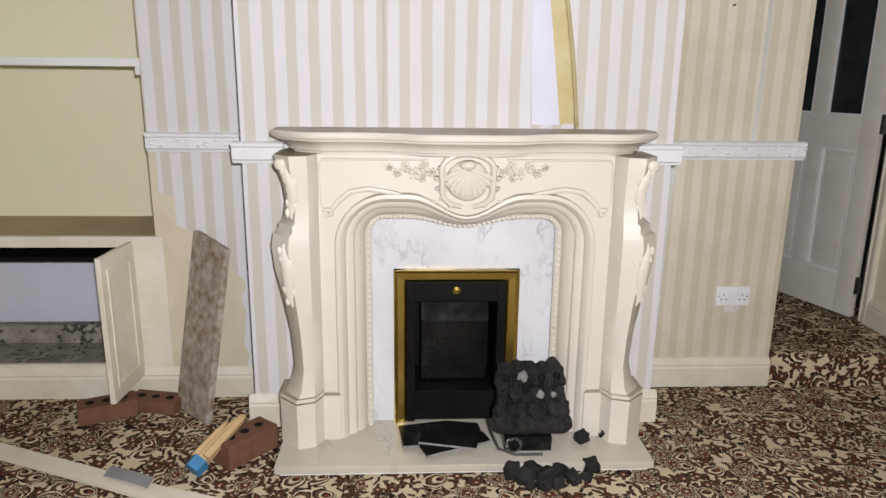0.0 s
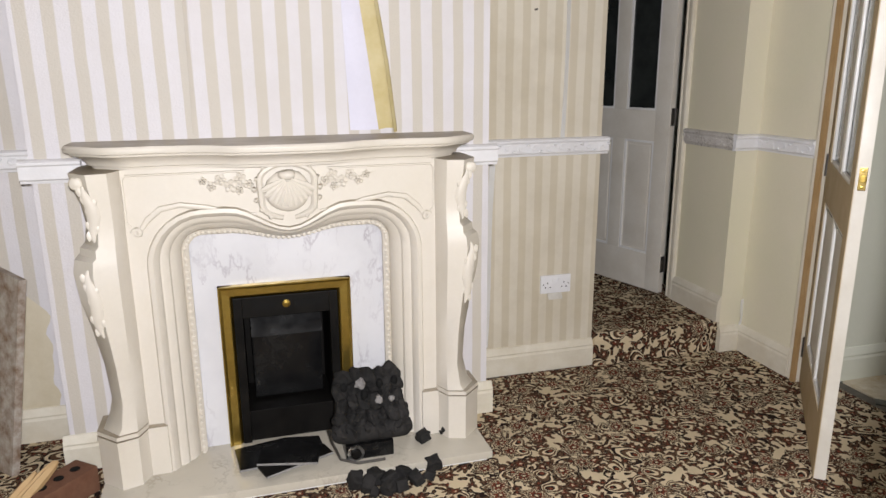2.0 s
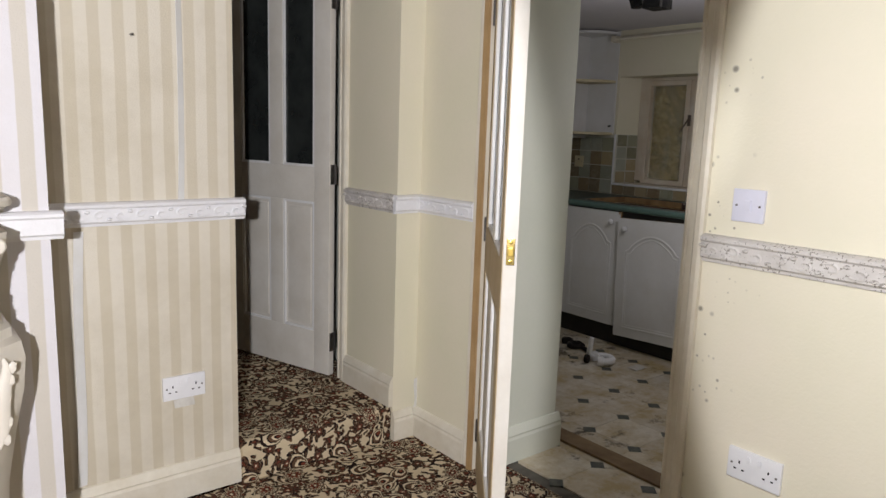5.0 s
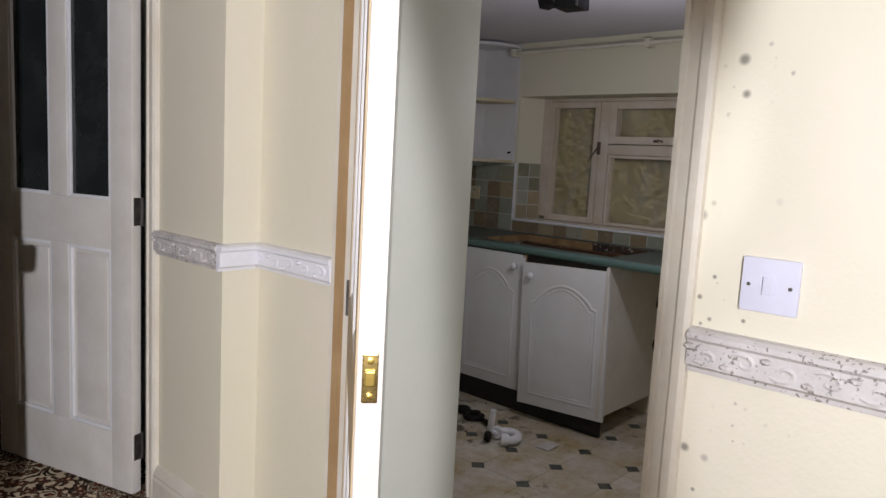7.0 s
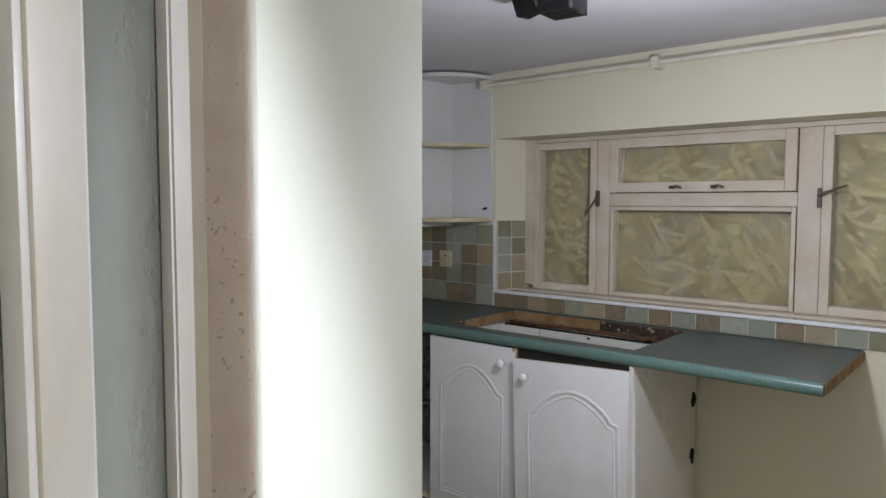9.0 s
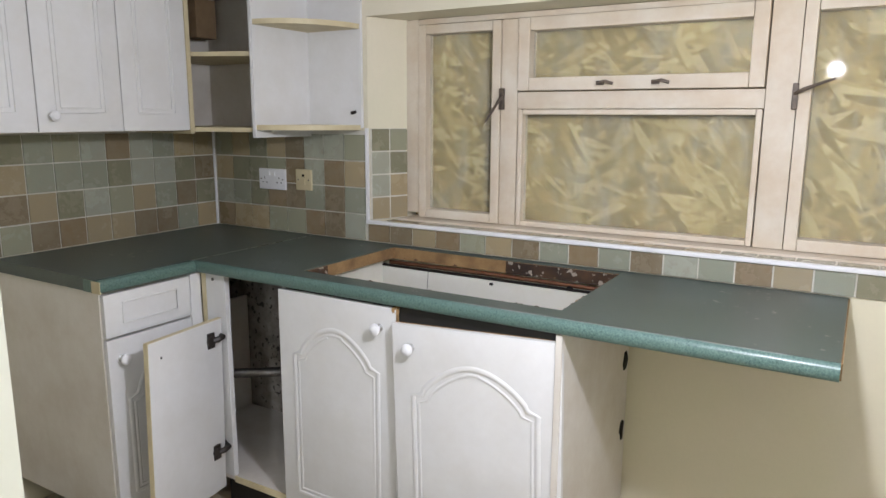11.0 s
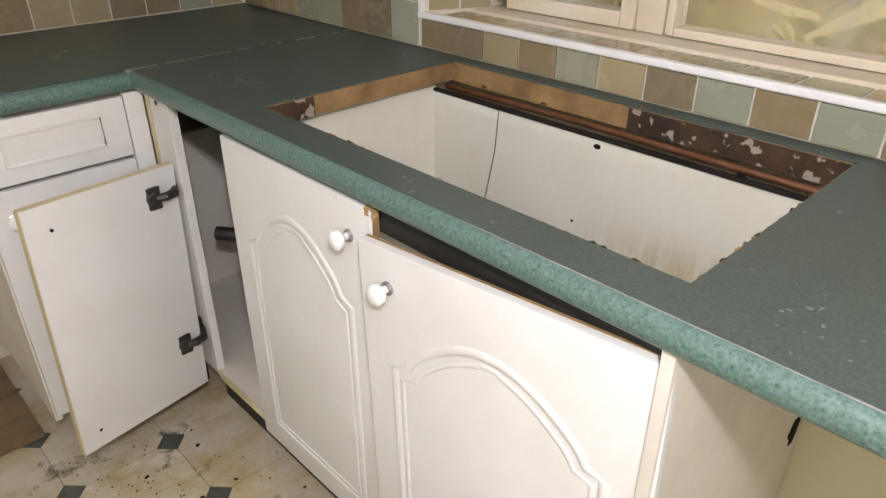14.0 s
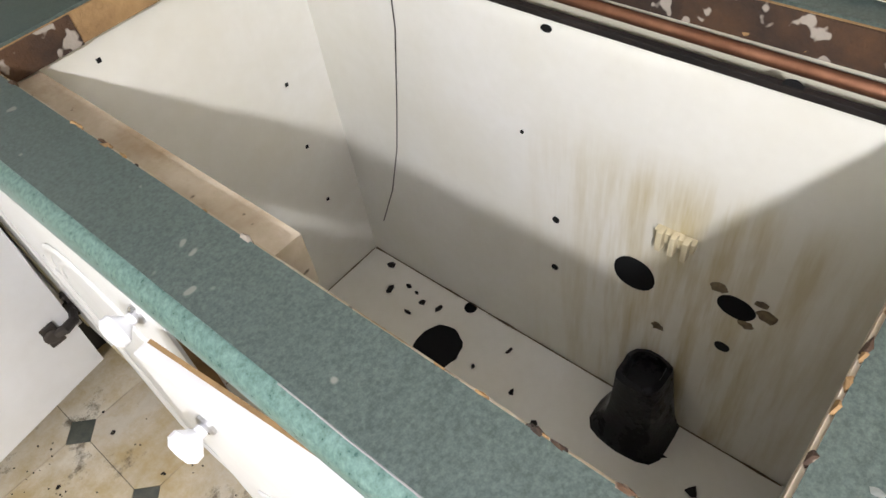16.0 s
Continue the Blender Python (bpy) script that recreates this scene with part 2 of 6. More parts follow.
def osb_material():
    """Strand board: broad straight flakes in layers that lie at many angles."""
    m, n, l, b = nodes_of("strand_board_behind_dusty_glass")
    p = place(n)
    colour, height = (0.30, 0.22, 0.075), None
    for angle, along, across, keep in ((0.15, 9, 44, 0.0), (1.25, 8, 38, 0.5), (-0.75, 10, 52, 0.55), (0.55, 7, 34, 0.62), (-0.2, 9, 40, 0.66), (2.1, 8, 46, 0.72)):
        turn = n.new("ShaderNodeVectorRotate")
        turn.rotation_type = "X_AXIS"
        turn.inputs["Angle"].default_value = angle
        l.new(p, turn.inputs["Vector"])
        mp = n.new("ShaderNodeMapping")
        mp.inputs["Location"].default_value = (0, angle * 7.3, angle * 3.1)
        mp.inputs["Scale"].default_value = (0.01, along, across)
        l.new(turn.outputs[0], mp.inputs["Vector"])
        v = n.new("ShaderNodeTexVoronoi")
        v.inputs["Scale"].default_value = 1.0
        l.new(mp.outputs[0], v.inputs["Vector"])
        streak = n.new("ShaderNodeMapping")
        streak.inputs["Scale"].default_value = (0.01, 6, 160)
        l.new(turn.outputs[0], streak.inputs["Vector"])
        tone = ramp(n, l, n_split(n, l, v.outputs["Color"], 0), [(0.0, (0.21, 0.145, 0.045)), (0.3, (0.33, 0.245, 0.09)), (0.7, (0.42, 0.325, 0.13)), (0.95, (0.58, 0.48, 0.25))])
        tone = mixed(n, l, calc(n, l, "MULTIPLY", noise_node(n, l, streak.outputs[0], 1.0, 3), 0.4), tone, (0.20, 0.14, 0.05))
        on = ramp(n, l, n_split(n, l, v.outputs["Color"], 1), [(0.0, grey(1.0 if keep == 0 else 0.0)), (max(keep, 0.01), grey(1))], "CONSTANT")
        colour = mixed(n, l, on, colour, tone)
        height = v.outputs["Distance"] if height is None else calc(n, l, "ADD", height, calc(n, l, "MULTIPLY", on, 0.25))
    colour = mixed(n, l, ramp(n, l, noise_node(n, l, p, 3, 5), [(0.4, grey(0)), (0.7, grey(0.45))]), colour, (0.25, 0.20, 0.09))
    l.new(colour, b.inputs["Base Color"])
    b.inputs["Roughness"].default_value = 0.75
    relief(n, l, b, height, 0.35, 0.004)
    return m


def dusty_glass(name, dirt, amount, tint=(0.9, 0.92, 0.9)):
    m, n, l, b = nodes_of(name)
    p = place(n)
    mp = n.new("ShaderNodeMapping")
    mp.inputs["Scale"].default_value = (1, 1, 0.35)
    l.new(p, mp.inputs["Vector"])
    f = ramp(n, l, noise_node(n, l, mp.outputs[0], 9, 6, 0.7), [(0.48, grey(amount * 0.25)), (0.72, grey(amount))])
    b.inputs["Base Color"].default_value = (*tint, 1)
    b.inputs["Transmission Weight"].default_value, b.inputs["Roughness"].default_value, b.inputs["IOR"].default_value = 1.0, 0.03, 1.1
    d = n.new("ShaderNodeBsdfDiffuse")
    d.inputs[0].default_value = (*dirt, 1)
    mix = n.new("ShaderNodeMixShader")
    l.new(f, mix.inputs[0])
    l.new(b.outputs[0], mix.inputs[1])
    l.new(d.outputs[0], mix.inputs[2])
    l.new(mix.outputs[0], n["Material Output"].inputs["Surface"])
    return m


def marble(name, base, vein, rough):
    m, n, l, b = nodes_of(name)
    p = place(n)
    mp = n.new("ShaderNodeMapping")
    mp.inputs["Rotation"].default_value = (0, 0.75, 0)
    mp.inputs["Scale"].default_value = (1, 1, 0.45)
    l.new(p, mp.inputs["Vector"])
    v = noise_node(n, l, mp.outputs[0], 7, 6, 0.62)
    line = calc(n, l, "ABSOLUTE", calc(n, l, "SUBTRACT", v, 0.5))
    mask = ramp(n, l, noise_node(n, l, p, 5, 3), [(0.45, grey(0)), (0.65, grey(0.75))])
    colour = mixed(n, l, ramp(n, l, noise_node(n, l, p, 3.5, 5), [(0.35, grey(0)), (0.7, grey(1))]), base, tuple(v2 * 0.86 for v2 in base))
    colour = mixed(n, l, calc(n, l, "MULTIPLY", ramp(n, l, line, [(0.0, grey(1)), (0.022, grey(0))]), mask), colour, vein)
    l.new(colour, b.inputs["Base Color"])
    b.inputs["Roughness"].default_value = rough
    return m


CREAM = (0.76, 0.715, 0.61)
m_stripe = stripes("striped_wallpaper", (0.67, 0.65, 0.68), (0.56, 0.52, 0.46), 0.0765, 0.2)
m_stripe_old = stripes("yellowed_striped_wallpaper", (0.68, 0.63, 0.53), (0.585, 0.525, 0.41), 0.072, 0.1, (0.34, 0.28, 0.17), 0.5)
m_plaster = plain("bare_plaster", (0.56, 0.49, 0.35), (0.66, 0.60, 0.47), 0.85, scale=6, bump=0.3)
m_back = plain("paper_backing", (0.52, 0.43, 0.20), (0.62, 0.54, 0.32), 0.85, scale=9, bump=0.2)
m_wall = mouldy("cream_painted_wall", (0.70, 0.67, 0.52), (0.76, 0.70, 0.57), 26, 0.36, (0.15, 0.135, 0.11))
m_wall_plain = plain("pale_yellow_paint", (0.70, 0.67, 0.50), (0.74, 0.68, 0.54), 0.6, scale=1.5, bump=0.12)
m_green = plain("pale_green_paint", (0.66, 0.68, 0.57), (0.71, 0.71, 0.62), 0.6, scale=2, bump=0.12, specks=(60, 1.09, (0.3, 0.27, 0.2)))
m_alcove = plain("alcove_yellow_green_paint", (0.76, 0.75, 0.52), (0.80, 0.74, 0.56), 0.6, scale=1.5, bump=0.1)
m_pinkish = plain("bare_pinkish_plaster", (0.60, 0.50, 0.43), (0.67, 0.58, 0.51), 0.8, scale=12, bump=0.35, specks=(110, 0.93, (0.38, 0.30, 0.25)))
m_white = plain("white_gloss_paint", (0.78, 0.78, 0.78), (0.72, 0.71, 0.68), 0.32, scale=6, bump=0.12)
m_cream = plain("cream_gloss_paint", CREAM, (0.64, 0.58, 0.46), 0.35, scale=5, bump=0.12)
m_skirt = plain("worn_cream_skirting_paint", (0.74, 0.70, 0.60), (0.62, 0.56, 0.44), 0.4, scale=6, bump=0.2)
m_bare = plain("stripped_pine", (0.34, 0.21, 0.09), (0.46, 0.31, 0.15), 0.6, scale=4, grain=40, bump=0.3)
m_door_shaded = plain("tan_cream_door_paint_with_shade", (0.52, 0.41, 0.25), (0.44, 0.33, 0.18), 0.6, scale=4, grain=40, bump=0.3)
m_dado = plain("white_embossed_rail_paint", (0.80, 0.80, 0.82), (0.72, 0.71, 0.72), 0.4, scale=10, bump=0.3)
m_dado_dirty = plain("mould_stained_embossed_rail", (0.66, 0.63, 0.60), (0.52, 0.49, 0.46), 0.6, scale=14, bump=0.5, specks=(130, 0.86, (0.20, 0.18, 0.15)))
m_ceiling = plain("lilac_white_ceiling", (0.60, 0.58, 0.62), (0.66, 0.64, 0.67), 0.8, scale=1.5, bump=0.2)
m_carpet = carpet_material()
m_surround = plain("ivory_gloss_fireplace_paint", (0.70, 0.655, 0.585), (0.655, 0.605, 0.515), 0.36, scale=3, bump=0.05, dust=(0.26, 0.215, 0.15))
m_marble = marble("white_veined_marble", (0.72, 0.72, 0.75), (0.36, 0.33, 0.38), 0.22)
m_hearth = marble("cream_marble_slab", (0.56, 0.52, 0.44), (0.36, 0.32, 0.26), 0.2)
m_brass = plain("tarnished_brass", (0.50, 0.36, 0.09), (0.36, 0.25, 0.06), 0.28, 1.0, scale=14, bump=0.12)
m_brass_clean = plain("polished_brass", (0.78, 0.60, 0.22), (0.62, 0.44, 0.14), 0.18, 1.0, scale=20, bump=0.05)
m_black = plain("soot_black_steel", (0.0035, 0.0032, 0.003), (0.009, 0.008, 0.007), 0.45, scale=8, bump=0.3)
m_black_gloss = plain("black_enamel", (0.004, 0.004, 0.0045), (0.012, 0.012, 0.012), 0.18, scale=10, bump=0.1)
m_coal = plain("grey_black_ceramic_coal", (0.014, 0.014, 0.014), (0.036, 0.034, 0.033), 0.8, scale=16, grain=140, bump=0.8)
m_ash = plain("pale_ash_crust", (0.30, 0.29, 0.28), (0.18, 0.17, 0.17), 0.9, scale=30, bump=0.6)
m_chrome = plain("dull_chrome", (0.62, 0.62, 0.62), (0.45, 0.45, 0.46), 0.22, 1.0, scale=20, bump=0.05)
m_brick = plain("red_brown_brick", (0.125, 0.050, 0.026), (0.18, 0.088, 0.050), 0.8, scale=18, grain=120, bump=0.8)
m_board = plain("peeling_grey_board", (0.47, 0.43, 0.38), (0.185, 0.115, 0.068), 0.85, scale=22, grain=110, bump=0.7)
m_pine = plain("raw_pine", (0.46, 0.30, 0.14), (0.56, 0.40, 0.21), 0.65, scale=7, grain=60, bump=0.3)
m_blue = plain("blue_paint", (0.03, 0.16, 0.34), (0.05, 0.22, 0.42), 0.55, scale=20, bump=0.2)
m_plastic = plain("white_plastic", (0.80, 0.80, 0.82), (0.74, 0.74, 0.76), 0.3, scale=12, grain=40, bump=0.02)
m_plastic_lilac = plain("bluish_white_plastic", (0.68, 0.68, 0.78), (0.64, 0.64, 0.73), 0.3, scale=12, grain=40, bump=0.02)
m_hole = plain("black_recess", (0.008, 0.008, 0.008), (0.012, 0.012, 0.012), 0.8)
m_interior = plain("lilac_white_board", (0.70, 0.69, 0.80), (0.64, 0.63, 0.73), 0.6, scale=3, bump=0.05)
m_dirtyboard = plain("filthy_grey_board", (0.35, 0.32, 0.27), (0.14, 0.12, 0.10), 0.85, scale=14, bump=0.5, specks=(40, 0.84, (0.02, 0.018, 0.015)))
m_cupshelf = plain("dusty_shelf_board", (0.42, 0.34, 0.20), (0.35, 0.28, 0.16), 0.8, scale=4, bump=0.1)
m_doorpaint = plain("grubby_white_door_paint", (0.70, 0.67, 0.61), (0.60, 0.56, 0.49), 0.42, scale=4, bump=0.15)
m_steel = plain("dull_steel", (0.20, 0.19, 0.18), (0.12, 0.11, 0.10), 0.42, 1.0, scale=30, bump=0.2)
m_darkglass = plain("dark_obscured_glass", (0.012, 0.014, 0.014), (0.03, 0.034, 0.032), 0.12, scale=5, grain=30, bump=0.25)
m_greyglass = plain("grey_green_obscured_glass", (0.11, 0.125, 0.11), (0.15, 0.165, 0.145), 0.14, scale=5, grain=30, bump=0.25)
m_cab = plain("white_cabinet_foil", (0.73, 0.73, 0.735), (0.66, 0.65, 0.63), 0.3, scale=4, grain=40, bump=0.03)
m_cabside = plain("grubby_white_carcass", (0.72, 0.69, 0.64), (0.62, 0.57, 0.50), 0.45, scale=5, grain=60, bump=0.06, specks=(45, 1.04, (0.25, 0.20, 0.14)))
m_inside = plain("stained_white_carcass_inside", (0.78, 0.77, 0.71), (0.68, 0.65, 0.54), 0.5, scale=3, grain=60, bump=0.06, specks=(70, 1.06, (0.09, 0.075, 0.06)))
m_backstain = plain("white_board_with_yellow_runs", (0.78, 0.775, 0.73), (0.70, 0.68, 0.58), 0.5, scale=2.5, grain=60, bump=0.06, specks=(70, 1.09, (0.09, 0.075, 0.06)))


def add_runs(m, y, wide, top):
    """Yellow-brown water runs below a leak."""
    n, l = m.node_tree.nodes, m.node_tree.links
    b = n["Principled BSDF"]
    under = b.inputs["Base Color"].links[0].from_socket
    s = n.new("ShaderNodeSeparateXYZ")
    l.new(place(n), s.inputs[0])
    mp = n.new("ShaderNodeMapping")
    mp.inputs["Scale"].default_value = (1, 34, 3.2)
    l.new(place(n), mp.inputs["Vector"])
    streak = ramp(n, l, noise_node(n, l, mp.outputs[0], 1.0, 4, 0.6), [(0.42, grey(0)), (0.66, grey(1))])
    near = ramp(n, l, calc(n, l, "MULTIPLY", calc(n, l, "ABSOLUTE", calc(n, l, "SUBTRACT", s.outputs["Y"], y)), 1 / wide), [(0.2, grey(1)), (1.0, grey(0))])
    below = ramp(n, l, calc(n, l, "SUBTRACT", top, s.outputs["Z"]), [(0.0, grey(0)), (0.08, grey(1))])
    f = calc(n, l, "MULTIPLY", calc(n, l, "MULTIPLY", near, below), calc(n, l, "ADD", calc(n, l, "MULTIPLY", streak, 0.6), 0.22))
    l.new(mixed(n, l, f, under, (0.42, 0.33, 0.12)), b.inputs["Base Color"])


add_runs(m_backstain, 3.02, 0.30, 0.72)
m_cabedge = plain("yellowed_edging", (0.62, 0.55, 0.36), (0.52, 0.44, 0.27), 0.5, scale=12, bump=0.1)
m_scuff = plain("grey_green_scuff", (0.17, 0.18, 0.165), (0.11, 0.12, 0.11), 0.6, scale=40, bump=0.2)
m_smear = plain("brown_dirt_smear", (0.20, 0.15, 0.08), (0.08, 0.06, 0.035), 0.8, scale=60, bump=0.4)
m_sleeve = plain("glossy_black_plastic", (0.008, 0.008, 0.009), (0.016, 0.016, 0.017), 0.22, scale=20, bump=0.4)
m_plinth = plain("black_plinth", (0.012, 0.012, 0.012), (0.03, 0.026, 0.022), 0.6, scale=9, bump=0.2)
m_chip = plain("water_stained_chipboard", (0.36, 0.225, 0.095), (0.15, 0.085, 0.036), 0.8, scale=9, grain=150, bump=0.8, specks=(40, 1.0, (0.03, 0.016, 0.01)))
m_chip_wet = plain("rotten_crusted_chipboard", (0.016, 0.009, 0.006), (0.075, 0.036, 0.014), 0.75, scale=14, grain=150, bump=0.8, specks=(42, 0.86, (0.34, 0.30, 0.25)))
m_skirt_rot = plain("rotten_stained_skirting", (0.60, 0.54, 0.43), (0.30, 0.22, 0.13), 0.7, scale=7, bump=0.5, specks=(55, 0.92, (0.05, 0.035, 0.02)))
m_copper = plain("dull_copper", (0.30, 0.15, 0.09), (0.18, 0.085, 0.05), 0.55, 1.0, scale=14, bump=0.1)
m_winframe = plain("peeling_window_paint", (0.60, 0.50, 0.375), (0.69, 0.63, 0.53), 0.6, scale=7, bump=0.3, specks=(34, 1.0, (0.36, 0.25, 0.15)))
m_osb = osb_material()
m_pane = dusty_glass("dusty_window_glass", (0.52, 0.50, 0.42), 0.36)
m_metal_dark = plain("blackened_handle", (0.06, 0.05, 0.04), (0.16, 0.12, 0.09), 0.5, 0.3, scale=30, bump=0.2)
m_trim = plain("white_tile_trim", (0.82, 0.82, 0.84), (0.74, 0.74, 0.74), 0.3, scale=10, bump=0.05)
m_grout = plain("pale_grout", (0.66, 0.64, 0.57), (0.54, 0.51, 0.43), 0.85, scale=12, bump=0.4)
m_floorjoint = plain("dirty_floor_joint", (0.16, 0.145, 0.12), (0.08, 0.07, 0.055), 0.85, scale=12, bump=0.3)
m_lino = by_piece("stone_effect_octagon", [(0.0, (0.60, 0.55, 0.46)), (0.35, (0.66, 0.61, 0.51)), (0.7, (0.56, 0.51, 0.42))], 0.35, 160, 0.12, (0.38, 0.275, 0.11), stain_scale=5, stain_from=0.41, grime=0.88)
m_dot = by_piece("dark_green_dot", [(0.0, (0.032, 0.042, 0.040)), (0.5, (0.042, 0.054, 0.050))], 0.35, 160, 0.12, (0.06, 0.05, 0.035), stain_scale=3.4, stain_from=0.56)
m_tile = by_piece("handmade_glazed_tile", [(0.0, (0.262, 0.280, 0.215)), (0.14, (0.225, 0.165, 0.092)), (0.27, (0.345, 0.358, 0.290)), (0.38, (0.320, 0.260, 0.155)), (0.52, (0.205, 0.200, 0.128)),
                                           (0.64, (0.370, 0.295, 0.170)), (0.76, (0.295, 0.300, 0.210)), (0.88, (0.190, 0.148, 0.090))], 0.10, 60, 0.16, (0.16, 0.12, 0.065), coat=0.4, stain_scale=6, stain_from=0.62)
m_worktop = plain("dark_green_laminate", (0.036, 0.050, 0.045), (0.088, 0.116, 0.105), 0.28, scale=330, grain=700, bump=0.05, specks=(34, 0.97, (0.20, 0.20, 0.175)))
# same laminate as the top, with torchlight on the edge put into a paler green
m_nose = plain("speckled_green_laminate_lit_edge", (0.050, 0.098, 0.084), (0.150, 0.235, 0.205), 0.26, scale=210, grain=420, bump=0.08)
m_greypipe = plain("grey_plastic_pipe", (0.28, 0.28, 0.30), (0.22, 0.22, 0.23), 0.45, scale=9, bump=0.1)
m_hinge = plain("dark_bronze_hinge", (0.022, 0.018, 0.016), (0.055, 0.046, 0.04), 0.4, 0.3, scale=30, bump=0.2)
m_rubber = plain("black_rubber", (0.012, 0.011, 0.010), (0.025, 0.02, 0.018), 0.5, scale=15, bump=0.2)
m_plank = plain("old_floorboards", (0.24, 0.16, 0.08), (0.14, 0.09, 0.05), 0.75, scale=6, grain=60, bump=0.4)
m_hallwall = plain("gloom_coloured_hall_wall", (0.16, 0.15, 0.15), (0.10, 0.095, 0.095), 0.8, scale=3, bump=0.2)
m_paper = plain("crumpled_paper", (0.62, 0.60, 0.55), (0.46, 0.43, 0.38), 0.9, scale=20, bump=0.3)
for sooty in (m_black, m_coal, m_hole, m_rubber, m_sleeve):
    sooty.node_tree.nodes["Principled BSDF"].inputs["Specular IOR Level"].default_value = 0.12
m_black_gloss.node_tree.nodes["Principled BSDF"].inputs["Specular IOR Level"].default_value = 0.3

# ---- mesh helpers ----


def link(name, bm, material, smooth=False):
    bmesh.ops.recalc_face_normals(bm, faces=bm.faces)
    me = bpy.data.meshes.new(name)
    bm.to_mesh(me)
    bm.free()
    for poly in me.polygons:
        poly.use_smooth = smooth
    if smooth:
        me.set_sharp_from_angle(angle=radians(38))
    me.materials.append(material)
    return new(name, me)


def part(name, bm, material, parent, label="", smooth=False, local=False):
    """One mesh under a thing or under a part; its mesh is laid out in the world unless local."""
    ob = link(name, bm, material, smooth)
    ob.parent = parent
    if not local:
        base = Vector((0, 0, 0))
        up = parent
        while up:
            base += up.location if up.type == "EMPTY" else Vector((0, 0, 0))
            up = up.parent
        if parent.type == "EMPTY":
            ob.matrix_parent_inverse = Matrix.Translation(-base)
    return tagged(ob, label)


def thing(name, at, label, category, group=""):
    ob = new(name)
    ob.empty_display_size = 0.1
    ob.matrix_world = at if isinstance(at, Matrix) else Matrix.Translation(at)
    return tagged(ob, label, category, group)


def fixed(name, bm, material, label="", category="", smooth=False):
    return tagged(link(name, bm, material, smooth), label, category, "", "structure")


def box(bm, x0, x1, y0, y1, z0, z1, bevel=0.0, turn=None):
    m = Matrix.Translation(((x0 + x1) / 2, (y0 + y1) / 2, (z0 + z1) / 2)) @ Matrix.Diagonal((abs(x1 - x0), abs(y1 - y0), abs(z1 - z0), 1))
    made = bmesh.ops.create_cube(bm, size=1, matrix=m)["verts"]
    if bevel:
        edges = list({e for v in made for e in v.link_edges})
        out = bmesh.ops.bevel(bm, geom=edges, offset=bevel, segments=2, affect="EDGES", profile=0.7)
        made = list({v for f in out["faces"] for v in f.verts} | {v for v in made if v.is_valid})
    if turn:
        bmesh.ops.transform(bm, matrix=turn, verts=made)
    return bm


def boxed(*sizes, bevel=0.0):
    bm = bmesh.new()
    for s in sizes:
        box(bm, *s, bevel=bevel)
    return bm


def prism(bm, outline, origin, u, v, w):
    """An outline of (a, b) in the plane u, v, drawn out along w."""
    o, u, v, w = Vector(origin), Vector(u), Vector(v), Vector(w)
    near = [bm.verts.new(o + u * a + v * b) for a, b in outline]
    far = [bm.verts.new(o + u * a + v * b + w) for a, b in outline]
    k = len(outline)
    for i in range(k):
        bm.faces.new((near[i], near[(i + 1) % k], far[(i + 1) % k], far[i]))
    bm.faces.new(near)
    bm.faces.new(far)
    return bm


def tube(bm, points, radius, sides=8, flat=1.0, axis=None, cap=True):
    """A tube along points; radius a number or one for each point; flat squeezes it along axis."""
    points = [Vector(p) for p in points]
    rings = []
    last = None
    for i, p in enumerate(points):
        t = (points[min(i + 1, len(points) - 1)] - points[max(i - 1, 0)]).normalized()
        a = Vector(axis) if axis else (last if last else (Vector((0, 0, 1)) if abs(t.z) < 0.9 else Vector((1, 0, 0))))
        a = (a - t * a.dot(t)).normalized()
        last = a
        b = t.cross(a)
        r = radius[i] if isinstance(radius, (list, tuple)) else radius
        rings.append([bm.verts.new(p + (a * math.cos(2 * math.pi * k / sides) * flat + b * math.sin(2 * math.pi * k / sides)) * r) for k in range(sides)])
    for r0, r1 in zip(rings, rings[1:]):
        for k in range(sides):
            bm.faces.new((r0[k], r0[(k + 1) % sides], r1[(k + 1) % sides], r1[k]))
    if cap:
        bm.faces.new(rings[0])
        bm.faces.new(rings[-1])
    return bm


def lathe(bm, profile, matrix, sides=16):
    """A turned shape from (radius, height) along z, laid by matrix."""
    rings = [[bm.verts.new(matrix @ Vector((r * math.cos(2 * math.pi * k / sides), r * math.sin(2 * math.pi * k / sides), h))) for k in range(sides)] for r, h in profile]
    for r0, r1 in zip(rings, rings[1:]):
        for k in range(sides):
            bm.faces.new((r0[k], r0[(k + 1) % sides], r1[(k + 1) % sides], r1[k]))
    bm.faces.new(rings[0])
    bm.faces.new(rings[-1])
    return bm


def blob(bm, at, size, rough=0.25, detail=2, seed=0.0, turn=0.0):
    m = Matrix.Translation(at) @ Matrix.Rotation(turn, 4, "Z")
    made = bmesh.ops.create_icosphere(bm, subdivisions=detail, radius=1)["verts"]
    for v in made:
        k = 1 + rough * noise.noise(v.co * 1.7 + Vector((seed, seed * 0.7, 0)))
        v.co = m @ Vector((v.co.x * size[0] * k, v.co.y * size[1] * k, v.co.z * size[2] * k))
    return bm


